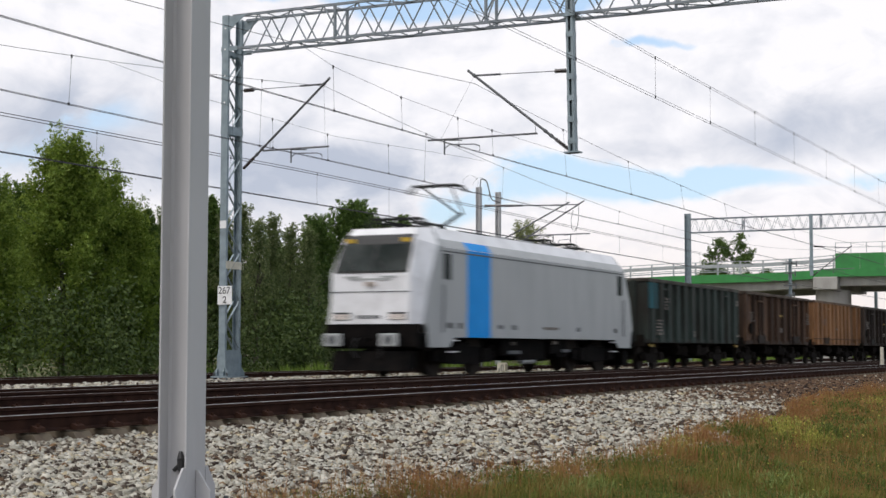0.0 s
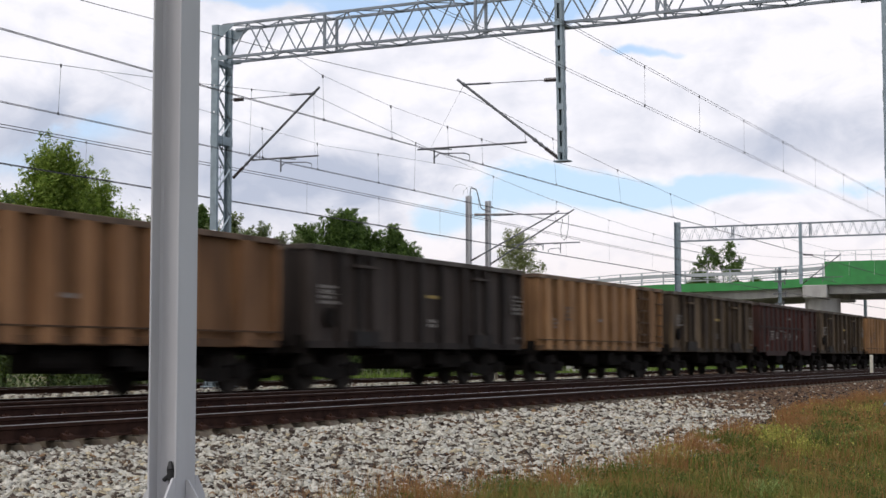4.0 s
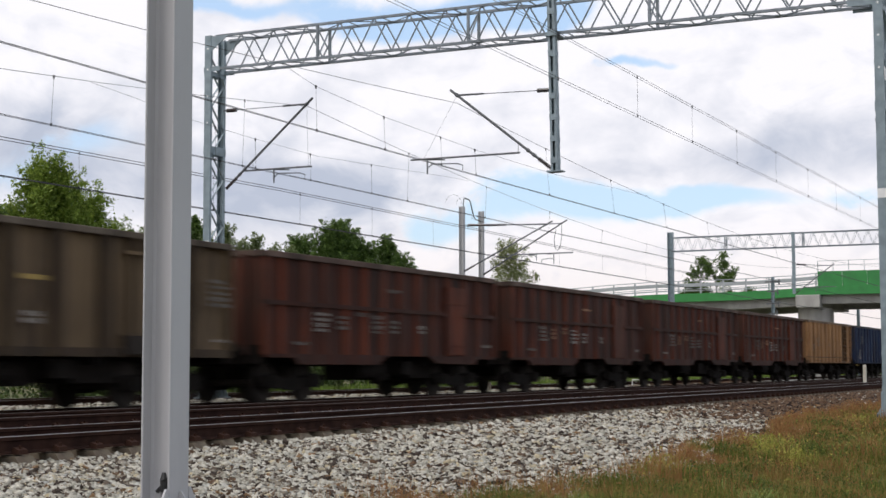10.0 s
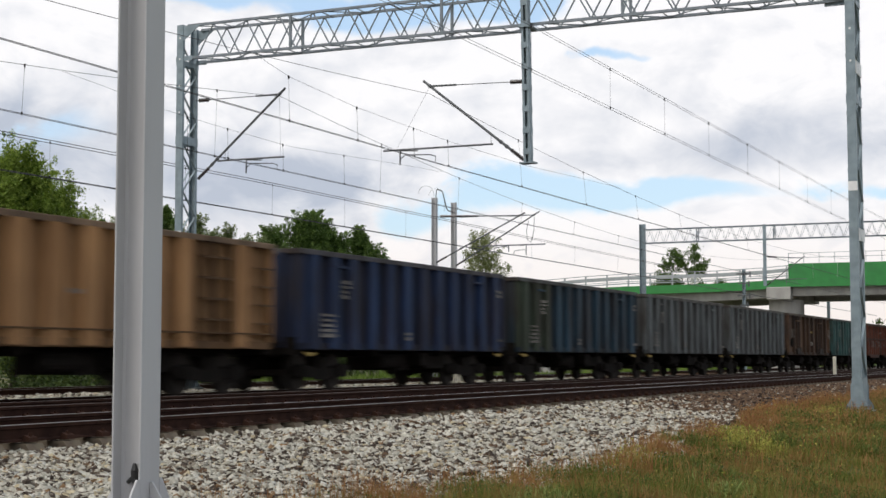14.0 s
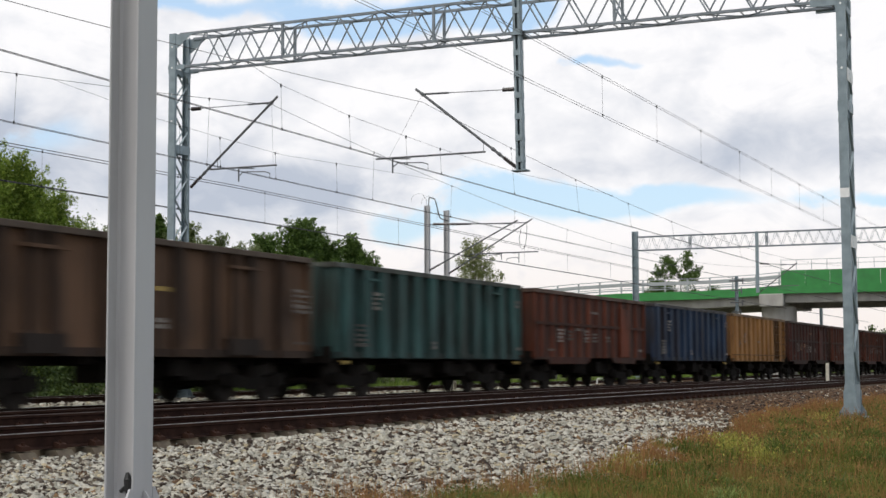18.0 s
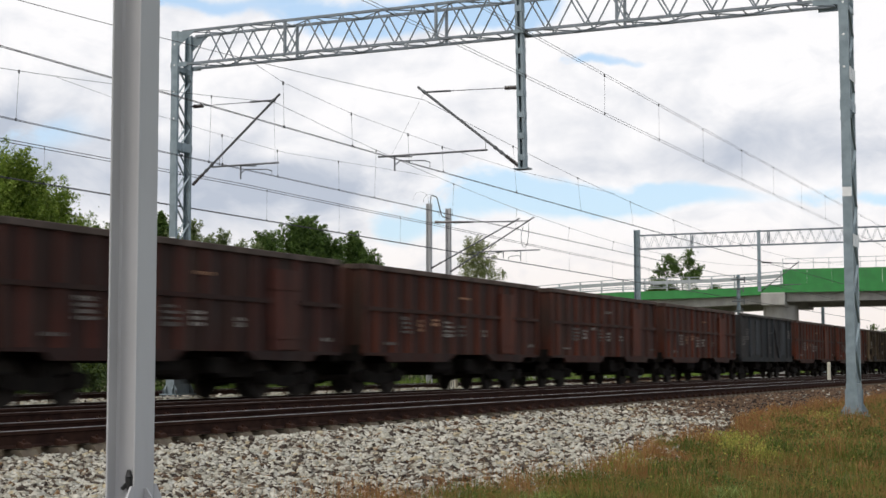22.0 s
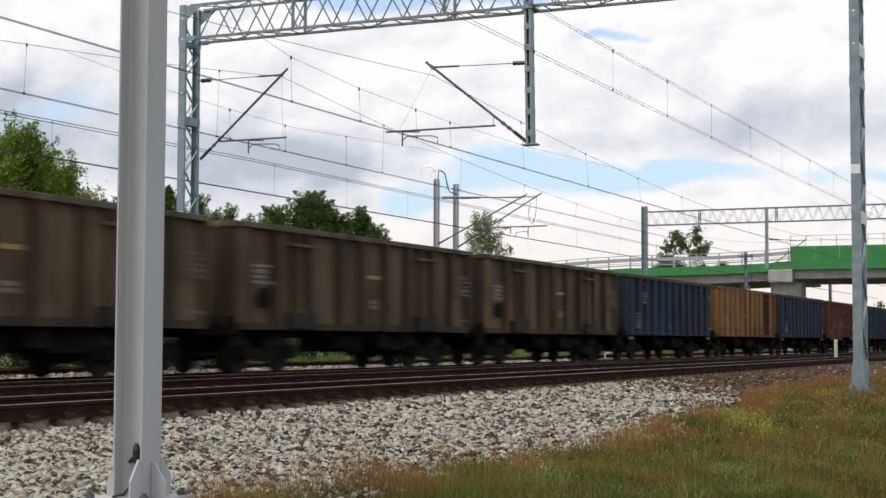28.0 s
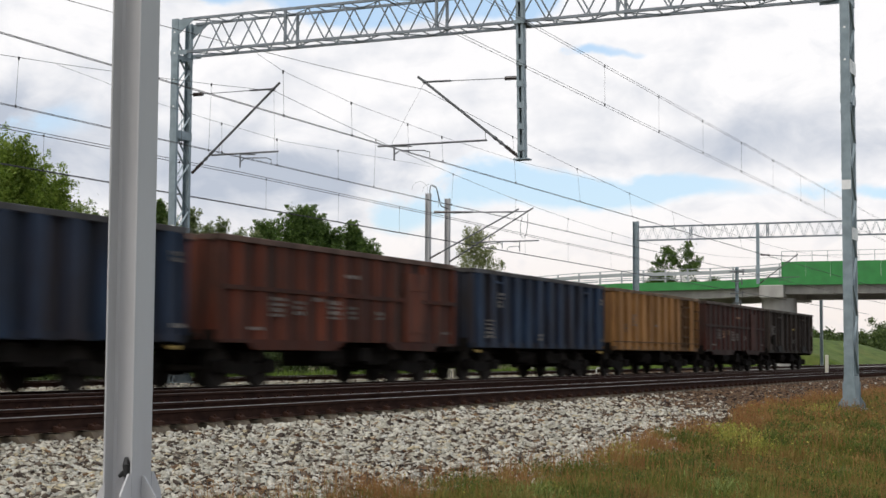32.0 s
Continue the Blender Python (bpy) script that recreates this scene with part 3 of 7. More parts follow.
def build_ground():
    xs = sorted({-1500, -700, -300, -150, -80, *range(-60, 160, 2), 180, 220, 280, 360, 500, 700, 1000, 1500, 2500})
    ys = [-1500, -600, -200, -60, -20, -8, -4, -2, 0, 1, 2, 3, 4, 4.6, 5.2, 5.7, 6.2, 6.7, 7.2, 7.7, 8.4, 9.2, 9.9, 10.36, 10.65, 12, 14, 16.9, 18.1, 20.5, 21.0, 22.2, 23.4, 24.6, 25.6, 26.4, 28.2, 29.3, 30.5, 34, 42, 60, 100, 200, 500, 1500]
    bm = bmesh.new()
    grid = [[bm.verts.new((x, y, ground_z(x, y))) for y in ys] for x in xs]
    for i in range(len(xs) - 1):
        for j in range(len(ys) - 1):
            f = bm.faces.new((grid[i][j], grid[i + 1][j], grid[i + 1][j + 1], grid[i][j + 1]))
            yc, xc = (ys[j] + ys[j + 1]) / 2, (xs[i] + xs[i + 1]) / 2
            f.material_index = 0 if yc < grass_edge(min(max(xc, 0), 120)) or yc > 29.3 else (1 if yc < 20.6 else 2)
            f.smooth = True
    me = finish(bm, "ground", [SOIL, BED, GRAVEL])
    tagged(new("ground", me), "rough meadow and grey ballast bed sloping from the tracks", "ground", kind="structure")


build_ground()
RAIL_PROFILE = [(-0.07, -0.172), (0.07, -0.172), (0.07, -0.160), (0.012, -0.140), (0.010, -0.048), (0.036, -0.036), (0.036, -0.004), (0.032, 0.0), (-0.032, 0.0), (-0.036, -0.004),
                (-0.036, -0.036), (-0.010, -0.048), (-0.012, -0.140), (-0.07, -0.160)]


def build_track(name, yc, worn):
    tr = thing("track_" + name, "pair of rusty steel rails on concrete sleepers in ballast", "track", "tracks", "structure")
    me = None
    for s in (-1, 1):
        if me is None:
            bm = bmesh.new()
            prism(bm, RAIL_PROFILE, "x", X0, X1)
            me = finish(bm, "rail", RAIL_RUST)
            bm = bmesh.new()
            box(bm, X0, X1, -0.030, 0.030, 0.0, 0.003)
            head = finish(bm, "running_band", RAIL_TOP if worn else RAIL_DULL)
        r = shared("rail", me, tr, pose(0, yc + 0.7525 * s, LEVEL[name] - 0.003))
        shared("running_band", head, r)
    return tr


tracks = {n: build_track(n, y, n != "middle") for n, y in TRACKS.items()}


def stones(n, x0, x1, lo, hi, size, seed, keep=None):
    """Broken stone spread over the bed between y = lo(x) and hi(x)."""
    rng = np.random.default_rng(seed)
    cube = np.array([(x, y, z) for x in (-1, 1) for y in (-1, 1) for z in (-1, 1)]) * 0.72
    quad = np.array([(0, 1, 3, 2), (4, 6, 7, 5), (0, 4, 5, 1), (2, 3, 7, 6), (0, 2, 6, 4), (1, 5, 7, 3)])
    tri = np.concatenate([quad[:, [0, 1, 2]], quad[:, [0, 2, 3]]])
    # more stones where the camera is near
    u = rng.random(n)
    x = x0 * (x1 / x0) ** u
    lo_a, hi_a = np.array([lo(v) for v in x]), np.array([hi(v) for v in x])
    y = lo_a + (hi_a - lo_a) * rng.random(n)
    zg = np.array([ground_z(a, b) for a, b in zip(x, y)])
    s = size * (0.55 + 0.9 * rng.random(n) ** 1.5) * np.clip(x / 14, 0.9, 1.35)
    sh = s[:, None] * np.array([1, 1, 0.8])
    q = rng.normal(size=(n, 4))
    q /= np.linalg.norm(q, axis=1)[:, None]
    w, a, b, c = q.T
    R = np.stack([1 - 2 * (b * b + c * c), 2 * (a * b - c * w), 2 * (a * c + b * w), 2 * (a * b + c * w), 1 - 2 * (a * a + c * c), 2 * (b * c - a * w),
                  2 * (a * c - b * w), 2 * (b * c + a * w), 1 - 2 * (a * a + b * b)], -1).reshape(n, 3, 3)
    base = (cube[None] + 0.32 * rng.normal(size=(n, 8, 3))) * (0.6 + 0.8 * rng.random((n, 1, 3)))
    v = np.einsum("nij,nkj->nki", R, base) * sh[:, None]
    v += np.stack([x, y, zg + 0.35 * s], -1)[:, None]
    f = tri[None] + 8 * np.arange(n)[:, None, None]
    return np_mesh("ballast_stones", v.reshape(-1, 3), f.reshape(-1, 3), STONE)


tagged(new("ballast_stones", stones(112000, 7.0, 75.0, lambda x: grass_edge(x) - 0.3, lambda x: 10.38, 0.0275, 1)),
       "loose light grey and brown crushed ballast stones beside the rails", "ballast", kind="stuff")


tagged(new("ballast_stones", stones(26000, 14.0, 90.0, lambda x: 20.75, lambda x: 24.72, 0.032, 2)),
       "loose light grey ballast stones beyond the train's track", "ballast", kind="stuff")


# ---- overhead line ----
def build_lattice_column(name, x, y, z0, z1, label):
    col = thing(name, label, "catenary mast", "catenary portal masts", m=pose(x, y, z0, 0, 0, 90))
    h = z1 - z0
    for s in (-1, 1):
        bm = bmesh.new()
        yy = 0.31 * s
        prism(bm, [(-0.096, yy - 0.045), (0.096, yy - 0.045), (0.096, yy + 0.045), (0.084, yy + 0.045), (0.084, yy - 0.033), (-0.084, yy - 0.033), (-0.084, yy + 0.045), (-0.096, yy + 0.045)] if s < 0 else
              [(-0.096, yy + 0.045), (-0.096, yy - 0.045), (-0.084, yy - 0.045), (-0.084, yy + 0.033), (0.084, yy + 0.033), (0.084, yy - 0.045), (0.096, yy - 0.045), (0.096, yy + 0.045)], "z", 0.02, h)
        part("leg", bm, GALV, col)
    step = 0.62
    for face in (-1, 1):
        k, z = 0, 0.75
        while z + step < h - 0.2:
            bm = bmesh.new()
            a, b = (-0.29, 0.29) if (k % 2 == 0) else (0.29, -0.29)
            bar(bm, (0.090 * face, a, z), (0.090 * face, b, z + step), 0.012, 0.05, (1, 0, 0))
            part("lacing_bar", bm, GALV, col)
            z += step
            k += 1
    for z, t in ((0.45, 0.5), (h * 0.68, 0.22), (h - 1.0, 0.12)):
        bm = bmesh.new()
        for face in (-1, 1):
            box(bm, 0.102 * face - 0.006, 0.102 * face + 0.006, -0.355, 0.355, z - t / 2, z + t / 2)
        part("tie_plate", bm, GALV, col)
    bm = bmesh.new()
    for s in (-1, 1):
        prism(bm, [(-0.22, 0.03), (0.22, 0.03), (0.22, 0.12), (0.13, 0.26), (0.13, 0.56), (0.09, 0.62), (-0.09, 0.62), (-0.13, 0.56), (-0.13, 0.26), (-0.22, 0.12)], "y", 0.362 * s - 0.006, 0.362 * s + 0.006)
        prism(bm, [(-0.44, 0.03), (0.44, 0.03), (0.44, 0.12), (0.37, 0.26), (0.37, 0.56), (-0.37, 0.56), (-0.37, 0.26), (-0.44, 0.12)], "x", 0.103 * s - 0.006, 0.103 * s + 0.006)
    part("foot_gusset", bm, GALV, col)
    bm = bmesh.new()
    box(bm, -0.26, 0.26, -0.47, 0.47, -0.01, 0.025)
    part("base_plate", bm, GALV, col)
    for i in (-1, 1):
        for j in (-1, 1):
            bm = bmesh.new()
            rod(bm, (0.2 * i, 0.40 * j, -0.1), (0.2 * i, 0.40 * j, 0.12), 0.022, 6)
            part("anchor_bolt", bm, BRACKET, col)
    bm = bmesh.new()
    box(bm, -0.45, 0.45, -0.55, 0.55, -1.2, -0.06)
    part("footing", bm, CONCRETE, col)
    return col


far_mast = build_lattice_column("catenary_mast", GANTRY_X, 22.37, -0.08, 9.36, "galvanised lattice steel portal mast on the far side of the tracks")
near_mast = build_lattice_column("catenary_mast", GANTRY_X, 5.31, -0.43, 9.30, "galvanised lattice steel portal mast standing in the meadow")


def band(mast, z, h, front=True, mat=WHITE, words="white painted band"):
    bm = bmesh.new()
    if front:
        box(bm, -0.097, 0.097, 0.353, 0.359, z - h / 2, z + h / 2)
    else:
        box(bm, -0.114, -0.106, -0.355, 0.355, z - h / 2, z + h / 2)
    part("painted_band", bm, mat, mast, words)


band(near_mast, 4.75, 0.2)
band(near_mast, 7.3, 0.28, False)
band(near_mast, 3.72, 0.26, False)
band(far_mast, 3.95, 0.2)
band(far_mast, 2.9, 0.2, False, MARKER, "cream painted band")
# white discs for bolt holes through the heads of the masts, daylight put into colour
for mast, top in ((near_mast, 9.73), (far_mast, 9.44)):
    for dz in (0.35, 0.9, 1.6, 2.3):
        bm = bmesh.new()
        rod(bm, (0.0, 0.352, top - dz), (0.0, 0.358, top - dz), 0.026, 8)
        part("bolt_head", bm, WHITE, mast, "white disc standing for a bright bolt hole")


def build_truss(name, x, y0, y1, z0, z1, width, period, label, thin=1.0):
    """A box girder of tubes across the tracks: four chords, zigzag webs and lacing."""
    g = thing(name, label, "portal beam", m=pose(x, y0, z0))
    L, H = y1 - y0, z1 - z0
    for sx in (-1, 1):
        for z in (0, H):
            bm = bmesh.new()
            box(bm, sx * width / 2 - 0.031, sx * width / 2 + 0.031, 0, L, z - 0.031, z + 0.031)
            part("chord", bm, TRUSS, g)
    n = int(round(L / period))
    p = L / n
    first = -0.3 * p if L < 20 else 0.0
    for sx in (-1, 1):
        for k in range(n + 1):
            a = k * p + first
            for q, w in (((a, 0), (a + p / 2, H)), ((a + p / 2, H), (a + p, 0))):
                if w[0] > L or q[0] < 0:
                    continue
                bm = bmesh.new()
                rod(bm, (sx * width / 2, q[0], q[1]), (sx * width / 2, w[0], w[1]), 0.019 * thin, 6)
                part("web_bar", bm, TRUSS, g)
    for z in (0, H):
        bm = bmesh.new()
        m2 = int(L / 0.95)
        for k in range(m2):
            a = k * L / m2
            s = 1 if k % 2 else -1
            rod(bm, (-s * width / 2, a, z), (s * width / 2, a + L / m2, z), 0.016, 5)
            rod(bm, (-width / 2, a, z), (width / 2, a, z), 0.016, 5)
        part("lacing", bm, TRUSS, g)
    for yj in ((0.29, 0.563, 0.815) if L < 20 else (0.2, 0.42, 0.64, 0.85)):
        bm = bmesh.new()
        for sx in (-1, 1):
            box(bm, sx * width / 2 - 0.03, sx * width / 2 + 0.03, yj * L - 0.03, yj * L + 0.03, 0, H)
        bar(bm, (-width / 2, yj * L, 0), (width / 2, yj * L, H), 0.03, 0.03)
        part("joint_frame", bm, TRUSS, g)
    return g


main_beam = build_truss("portal_beam", GANTRY_X, 5.55, 22.15, 8.47, 9.33, 0.62, 0.976, "galvanised steel lattice beam spanning all tracks")
bm = bmesh.new()
for i in (-1, 1):
    prism(bm, [(16.2, 0.86), (16.75, 0.86), (16.75, 0.45)], "x", 0.33 * i - 0.012, 0.33 * i + 0.012)
    box(bm, 0.33 * i - 0.012, 0.33 * i + 0.012, 16.45, 16.95, -0.06, 0.06)
    box(bm, 0.33 * i - 0.012, 0.33 * i + 0.012, -0.35, 0.4, -0.10, 0.10)
part("end_plate", bm, GALV, main_beam)


def insulator(bm, a, b, r=0.06):
    """A ribbed rod insulator between two points, one turned body."""
    a, b = Vector(a), Vector(b)
    d = (b - a).normalized()
    u = d.orthogonal().normalized()
    v = d.cross(u)
    rings = []
    for k in range(7):
        for f, q in ((0.05, 0.6), (0.3, 0.6), (0.4, 1.0), (0.7, 1.0), (0.8, 0.6)):
            c = a.lerp(b, (k + f) / 7)
            rings.append([bm.verts.new(c + q * r * (math.cos(math.pi * i / 4) * u + math.sin(math.pi * i / 4) * v)) for i in range(8)])
    for p, q in zip(rings, rings[1:]):
        for i in range(8):
            bm.faces.new((p[i], p[(i + 1) % 8], q[(i + 1) % 8], q[i]))
    bm.faces.new(rings[0][::-1])
    bm.faces.new(rings[-1])


def build_cantilever(name, x, ybase, zbase, ytop, ztop, ytie, ztie, ytube0, ytube1, ztube, yreg, ycon, zcon, label, stay=0.0):
    """A slanting tube with top tie, registration tube and steady arm that holds the wires of one track."""
    c = thing(name, label, "cantilever", "cantilevers of the overhead line")
    A, B = Vector((x, ybase, zbase)), Vector((x, ytop, ztop))
    bm = bmesh.new()
    rod(bm, A.lerp(B, 0.12), A.lerp(B, 1.04), 0.032, 8)
    part("slanting_tube", bm, BRACKET, c)
    bm = bmesh.new()
    insulator(bm, A, A.lerp(B, 0.13), 0.05)
    part("base_insulator", bm, INSUL, c)
    T, P = Vector((x, ytie, ztie)), A.lerp(B, 0.97)
    bm = bmesh.new()
    far = x > 50
    if far:
        rod(bm, T.lerp(P, 0.05), T.lerp(P, 0.30), 0.06, 8, 0.045)
    else:
        insulator(bm, T.lerp(P, 0.04), T.lerp(P, 0.16), 0.055)
    part("tie_insulator", bm, INSUL, c)
    bm = bmesh.new()
    rod(bm, T, T.lerp(P, 0.05), 0.016, 6)
    rod(bm, T.lerp(P, 0.15), T.lerp(P, 0.75), 0.022 if far else 0.010, 6)
    rod(bm, T.lerp(P, 0.72), P, 0.024, 6)
    part("top_tie", bm, BRACKET, c)
    bm = bmesh.new()
    rod(bm, (x, ytube0, ztube), (x, ytube1, ztube), 0.024, 8)
    part("registration_tube", bm, BRACKET, c)
    bm = bmesh.new()
    rod(bm, (x, yreg, ztube), (x, yreg, zcon - 0.04), 0.02, 6)
    rod(bm, (x, yreg, ztube - 0.02), (x, (yreg + ycon) / 2, ztube - 0.05), 0.014, 6)
    tube(bm, [(x, yreg, zcon + 0.1), (x, yreg + 0.15 * (ycon - yreg), zcon + 0.2), (x, yreg + 0.85 * (ycon - yreg), zcon + 0.17), (x, ycon, zcon + 0.12), (x, ycon, zcon)], 0.014, 6)
    part("steady_arm", bm, BRACKET, c)
    f = (ztube - zbase) / (ztop - zbase)
    for k in (f - 0.04, f + 0.02, 0.97):
        p = A.lerp(B, k)
        d = (B - A).normalized() * 0.035
        bm = bmesh.new()
        rod(bm, p - d, p + d, 0.046, 8)
        part("clamp", bm, BRACKET, c)
    bm = bmesh.new()
    rod(bm, A.lerp(B, f + 0.12), (x, A.lerp(B, f + 0.12).y, ztube), 0.007, 5)
    part("hanger", bm, BRACKET, c)
    if stay:
        bm = bmesh.new()
        rod(bm, P, (x, stay, ztube), 0.003, 5)
        part("stay_wire", bm, CABLE, c)
    return c


build_cantilever("cantilever", GANTRY_X, 22.0, 5.34, 19.5, 7.45, 22.1, 7.40, 21.4, 19.42, 5.78, 20.54, 19.62, 5.46, "dark steel cantilever bracket on the far portal mast", 19.52)
build_cantilever("cantilever", GANTRY_X, 12.9, 5.33, 15.42, 7.33, 12.85, 7.20, 13.7, 16.6, 5.76, 16.15, 15.2, 5.43, "dark steel cantilever bracket on a drop post", 16.25)


def build_drop_post(x, y, z0, z1):
    d = thing("drop_post", "galvanised steel drop post hanging from the portal beam", "drop post")
    for s in (-1, 1):
        bm = bmesh.new()
        yy = y + 0.085 * s
        prism(bm, [(x - 0.09, yy), (x + 0.09, yy), (x + 0.09, yy - 0.055 * s), (x + 0.078, yy - 0.055 * s), (x + 0.078, yy - 0.012 * s), (x - 0.078, yy - 0.012 * s), (x - 0.078, yy - 0.055 * s), (x - 0.09, yy - 0.055 * s)], "z", z0, z1)
        part("channel", bm, GALV, d)
    z = z0 + 0.25
    while z < z1 - 0.2:
        bm = bmesh.new()
        box(bm, x - 0.10, x + 0.10, y - 0.088, y + 0.088, z - 0.07, z + 0.07)
        part("batten_plate", bm, GALV, d)
        z += 0.5
    bm = bmesh.new()
    box(bm, x - 0.14, x + 0.14, y - 0.18, y + 0.18, z0 - 0.03, z0)
    part("end_plate", bm, GALV, d)
    bm = bmesh.new()
    box(bm, x - 0.13, x + 0.45, y - 0.13, y + 0.13, 8.37, 8.43)
    part("clamp", bm, GALV, d)
    return d


dp = build_drop_post(GANTRY_X - 0.42, 12.70, 5.21, 9.30)
hinge = Matrix.Translation((GANTRY_X - 0.42, 12.70, 9.30))       # it hangs a little out of plumb
dp.matrix_basis = hinge @ pose(0, 0, 0, -0.95) @ hinge.inverted()


def wire(name, y, pts, r, label, gap=0.0, drop=0.06, group="wires of the overhead line"):
    """An overhead wire, or a pair gap apart, through (x, z) points on one track."""
    bm = bmesh.new()
    if gap:
        for s in (-1, 1):
            tube(bm, [(px, y + s * gap / 2, pz + s * drop / 2) for px, pz in pts], r, 5)
    else:
        tube(bm, [(px, y, pz) for px, pz in pts], r, 5)
    ob = new(name, finish(bm, name, CABLE))
    return tagged(ob, label, "overhead wire", group)


def sag(xa, za, xb, zb, depth, n=24):
    """Points of a hanging wire."""
    out = []
    for k in range(n + 1):
        u = k / n
        out.append((xa + (xb - xa) * u, za + (zb - za) * u - 4 * depth * u * (1 - u)))
    return out


def droppers(y, xs, zlow, upper, ylow=None):
    ylow = y if ylow is None else ylow
    ux, uz = zip(*upper)
    for x in xs:
        bm = bmesh.new()
        top = float(np.interp(x, ux, uz))
        rod(bm, (x, ylow, zlow), (x, y, top), 0.0035, 4)
        box(bm, x - 0.014, x + 0.014, y - 0.012, y + 0.012, top - 0.05, top + 0.02)
        box(bm, x - 0.014, x + 0.014, ylow - 0.012, ylow + 0.012, zlow - 0.02, zlow + 0.04)
        ob = new("dropper", finish(bm, "dropper", CABLE))
        tagged(ob, "thin dropper wire between the overhead wires", "dropper", "droppers of the overhead line")


mm1 = sag(GANTRY_X - 66, 7.1, GANTRY_X, 7.08, 1.18)
mm2 = sag(GANTRY_X, 7.08, FARX, 7.0, 1.10)
tm1 = sag(GANTRY_X - 66, 7.35, GANTRY_X, 7.33, 1.85)
tm2 = sag(GANTRY_X, 7.33, FARX, 7.2, 1.48)
wire("contact_wire", 15.25, [(-33, 5.42), (16, 5.45), (33, 5.41), (98, 5.42), (170, 5.42)], 0.0068, "pair of copper contact wires over the middle track", 0.035, 0.03)
wire("contact_wire", 19.60, [(-33, 5.42), (16, 5.43), (33, 5.46), (98, 5.48), (170, 5.48)], 0.0068, "pair of copper contact wires over the train's track", 0.035, 0.03)
wire("contact_wire", 25.6, [(-33, 5.38), (33, 5.39), (62, 5.40), (98, 5.4), (170, 5.4)], 0.011, "pair of copper contact wires over the far track", 0.035, 0.03)
wire("messenger_wire", 15.35, mm1 + mm2[1:], 0.006, "messenger wire sagging between the supports")
wire("messenger_wire", 19.55, tm1 + tm2[1:], 0.006, "messenger wire sagging between the supports")
fm = [(-10, 6.2), (25, 6.28), (41, 6.40), (55, 6.37), (70, 6.3), (98, 6.25)]
wire("messenger_wire", 25.55, fm, 0.0105, "pair of messenger wires over the far track", 0.08, 0.09)
l1 = [(24.67, 6.55), (25.97, 6.33), (28.89, 6.15), (33.66, 6.05), (39.18, 6.06), (43.59, 6.20), (47.5, 6.30)]
l2 = [(24.33, 6.5), (25.84, 6.41), (27.5, 6.26), (30.27, 6.18), (33.48, 6.13), (41.14, 6.48), (42.83, 6.53)]
wire("messenger_wire", 15.28, l1, 0.004, "thin auxiliary wire over the middle track")
wire("messenger_wire", 19.62, l2, 0.004, "thin auxiliary wire over the train's track")
nu = sag(0, 7.62, 100, 7.7, 0.06)
wire("messenger_wire", 11.2, nu, 0.005, "pair of messenger wires over the near track", 0.03, 0.075)
wire("contact_wire", 11.2, [(-30, 6.6), (23, 6.64), (48, 6.64), (100, 6.7)], 0.005, "pair of copper contact wires over the near track", 0.03, 0.075)
droppers(11.2, [28.9, 34.1, 38.7, 43.3, 48.2, 53.0, 58.0, 63.0], 6.64, nu)
droppers(15.35, [38.6, 44.0, 49.4, 54.8, 60.2, 65.6], 5.42, mm2, 15.25)
droppers(15.28, [25.96, 28.89, 31.74, 33.69], 5.42, l1, 15.25)
droppers(19.55, [23.1, 29.9], 5.44, tm1, 19.6)
droppers(19.62, [28.78, 30.48, 33.07, 36.35], 5.46, l2, 19.6)
droppers(19.55, [38.5, 44.0, 49.5, 55.0, 60.5], 5.47, tm2, 19.6)
droppers(25.6, [26.2, 31.3, 37.5, 42.5, 47.5, 52.5, 57.0, 66.0, 72.0, 79.0, 86.0], 5.4, fm)


hg = thing("wire_hanger", "steel hanger holding the near wires under the distant beam", "hanger")
bm = bmesh.new()
rod(bm, (FARX, 11.2, 6.62), (FARX, 11.2, 8.47), 0.03, 6)
box(bm, FARX - 0.3, FARX + 0.3, 11.16, 11.24, 8.41, 8.49)
part("rod", bm, BRACKET, hg)
for z in (6.69, 7.69):
    bm = bmesh.new()
    rod(bm, (FARX, 11.12, z), (FARX, 11.28, z), 0.02, 6)
    part("crossbar", bm, BRACKET, hg)


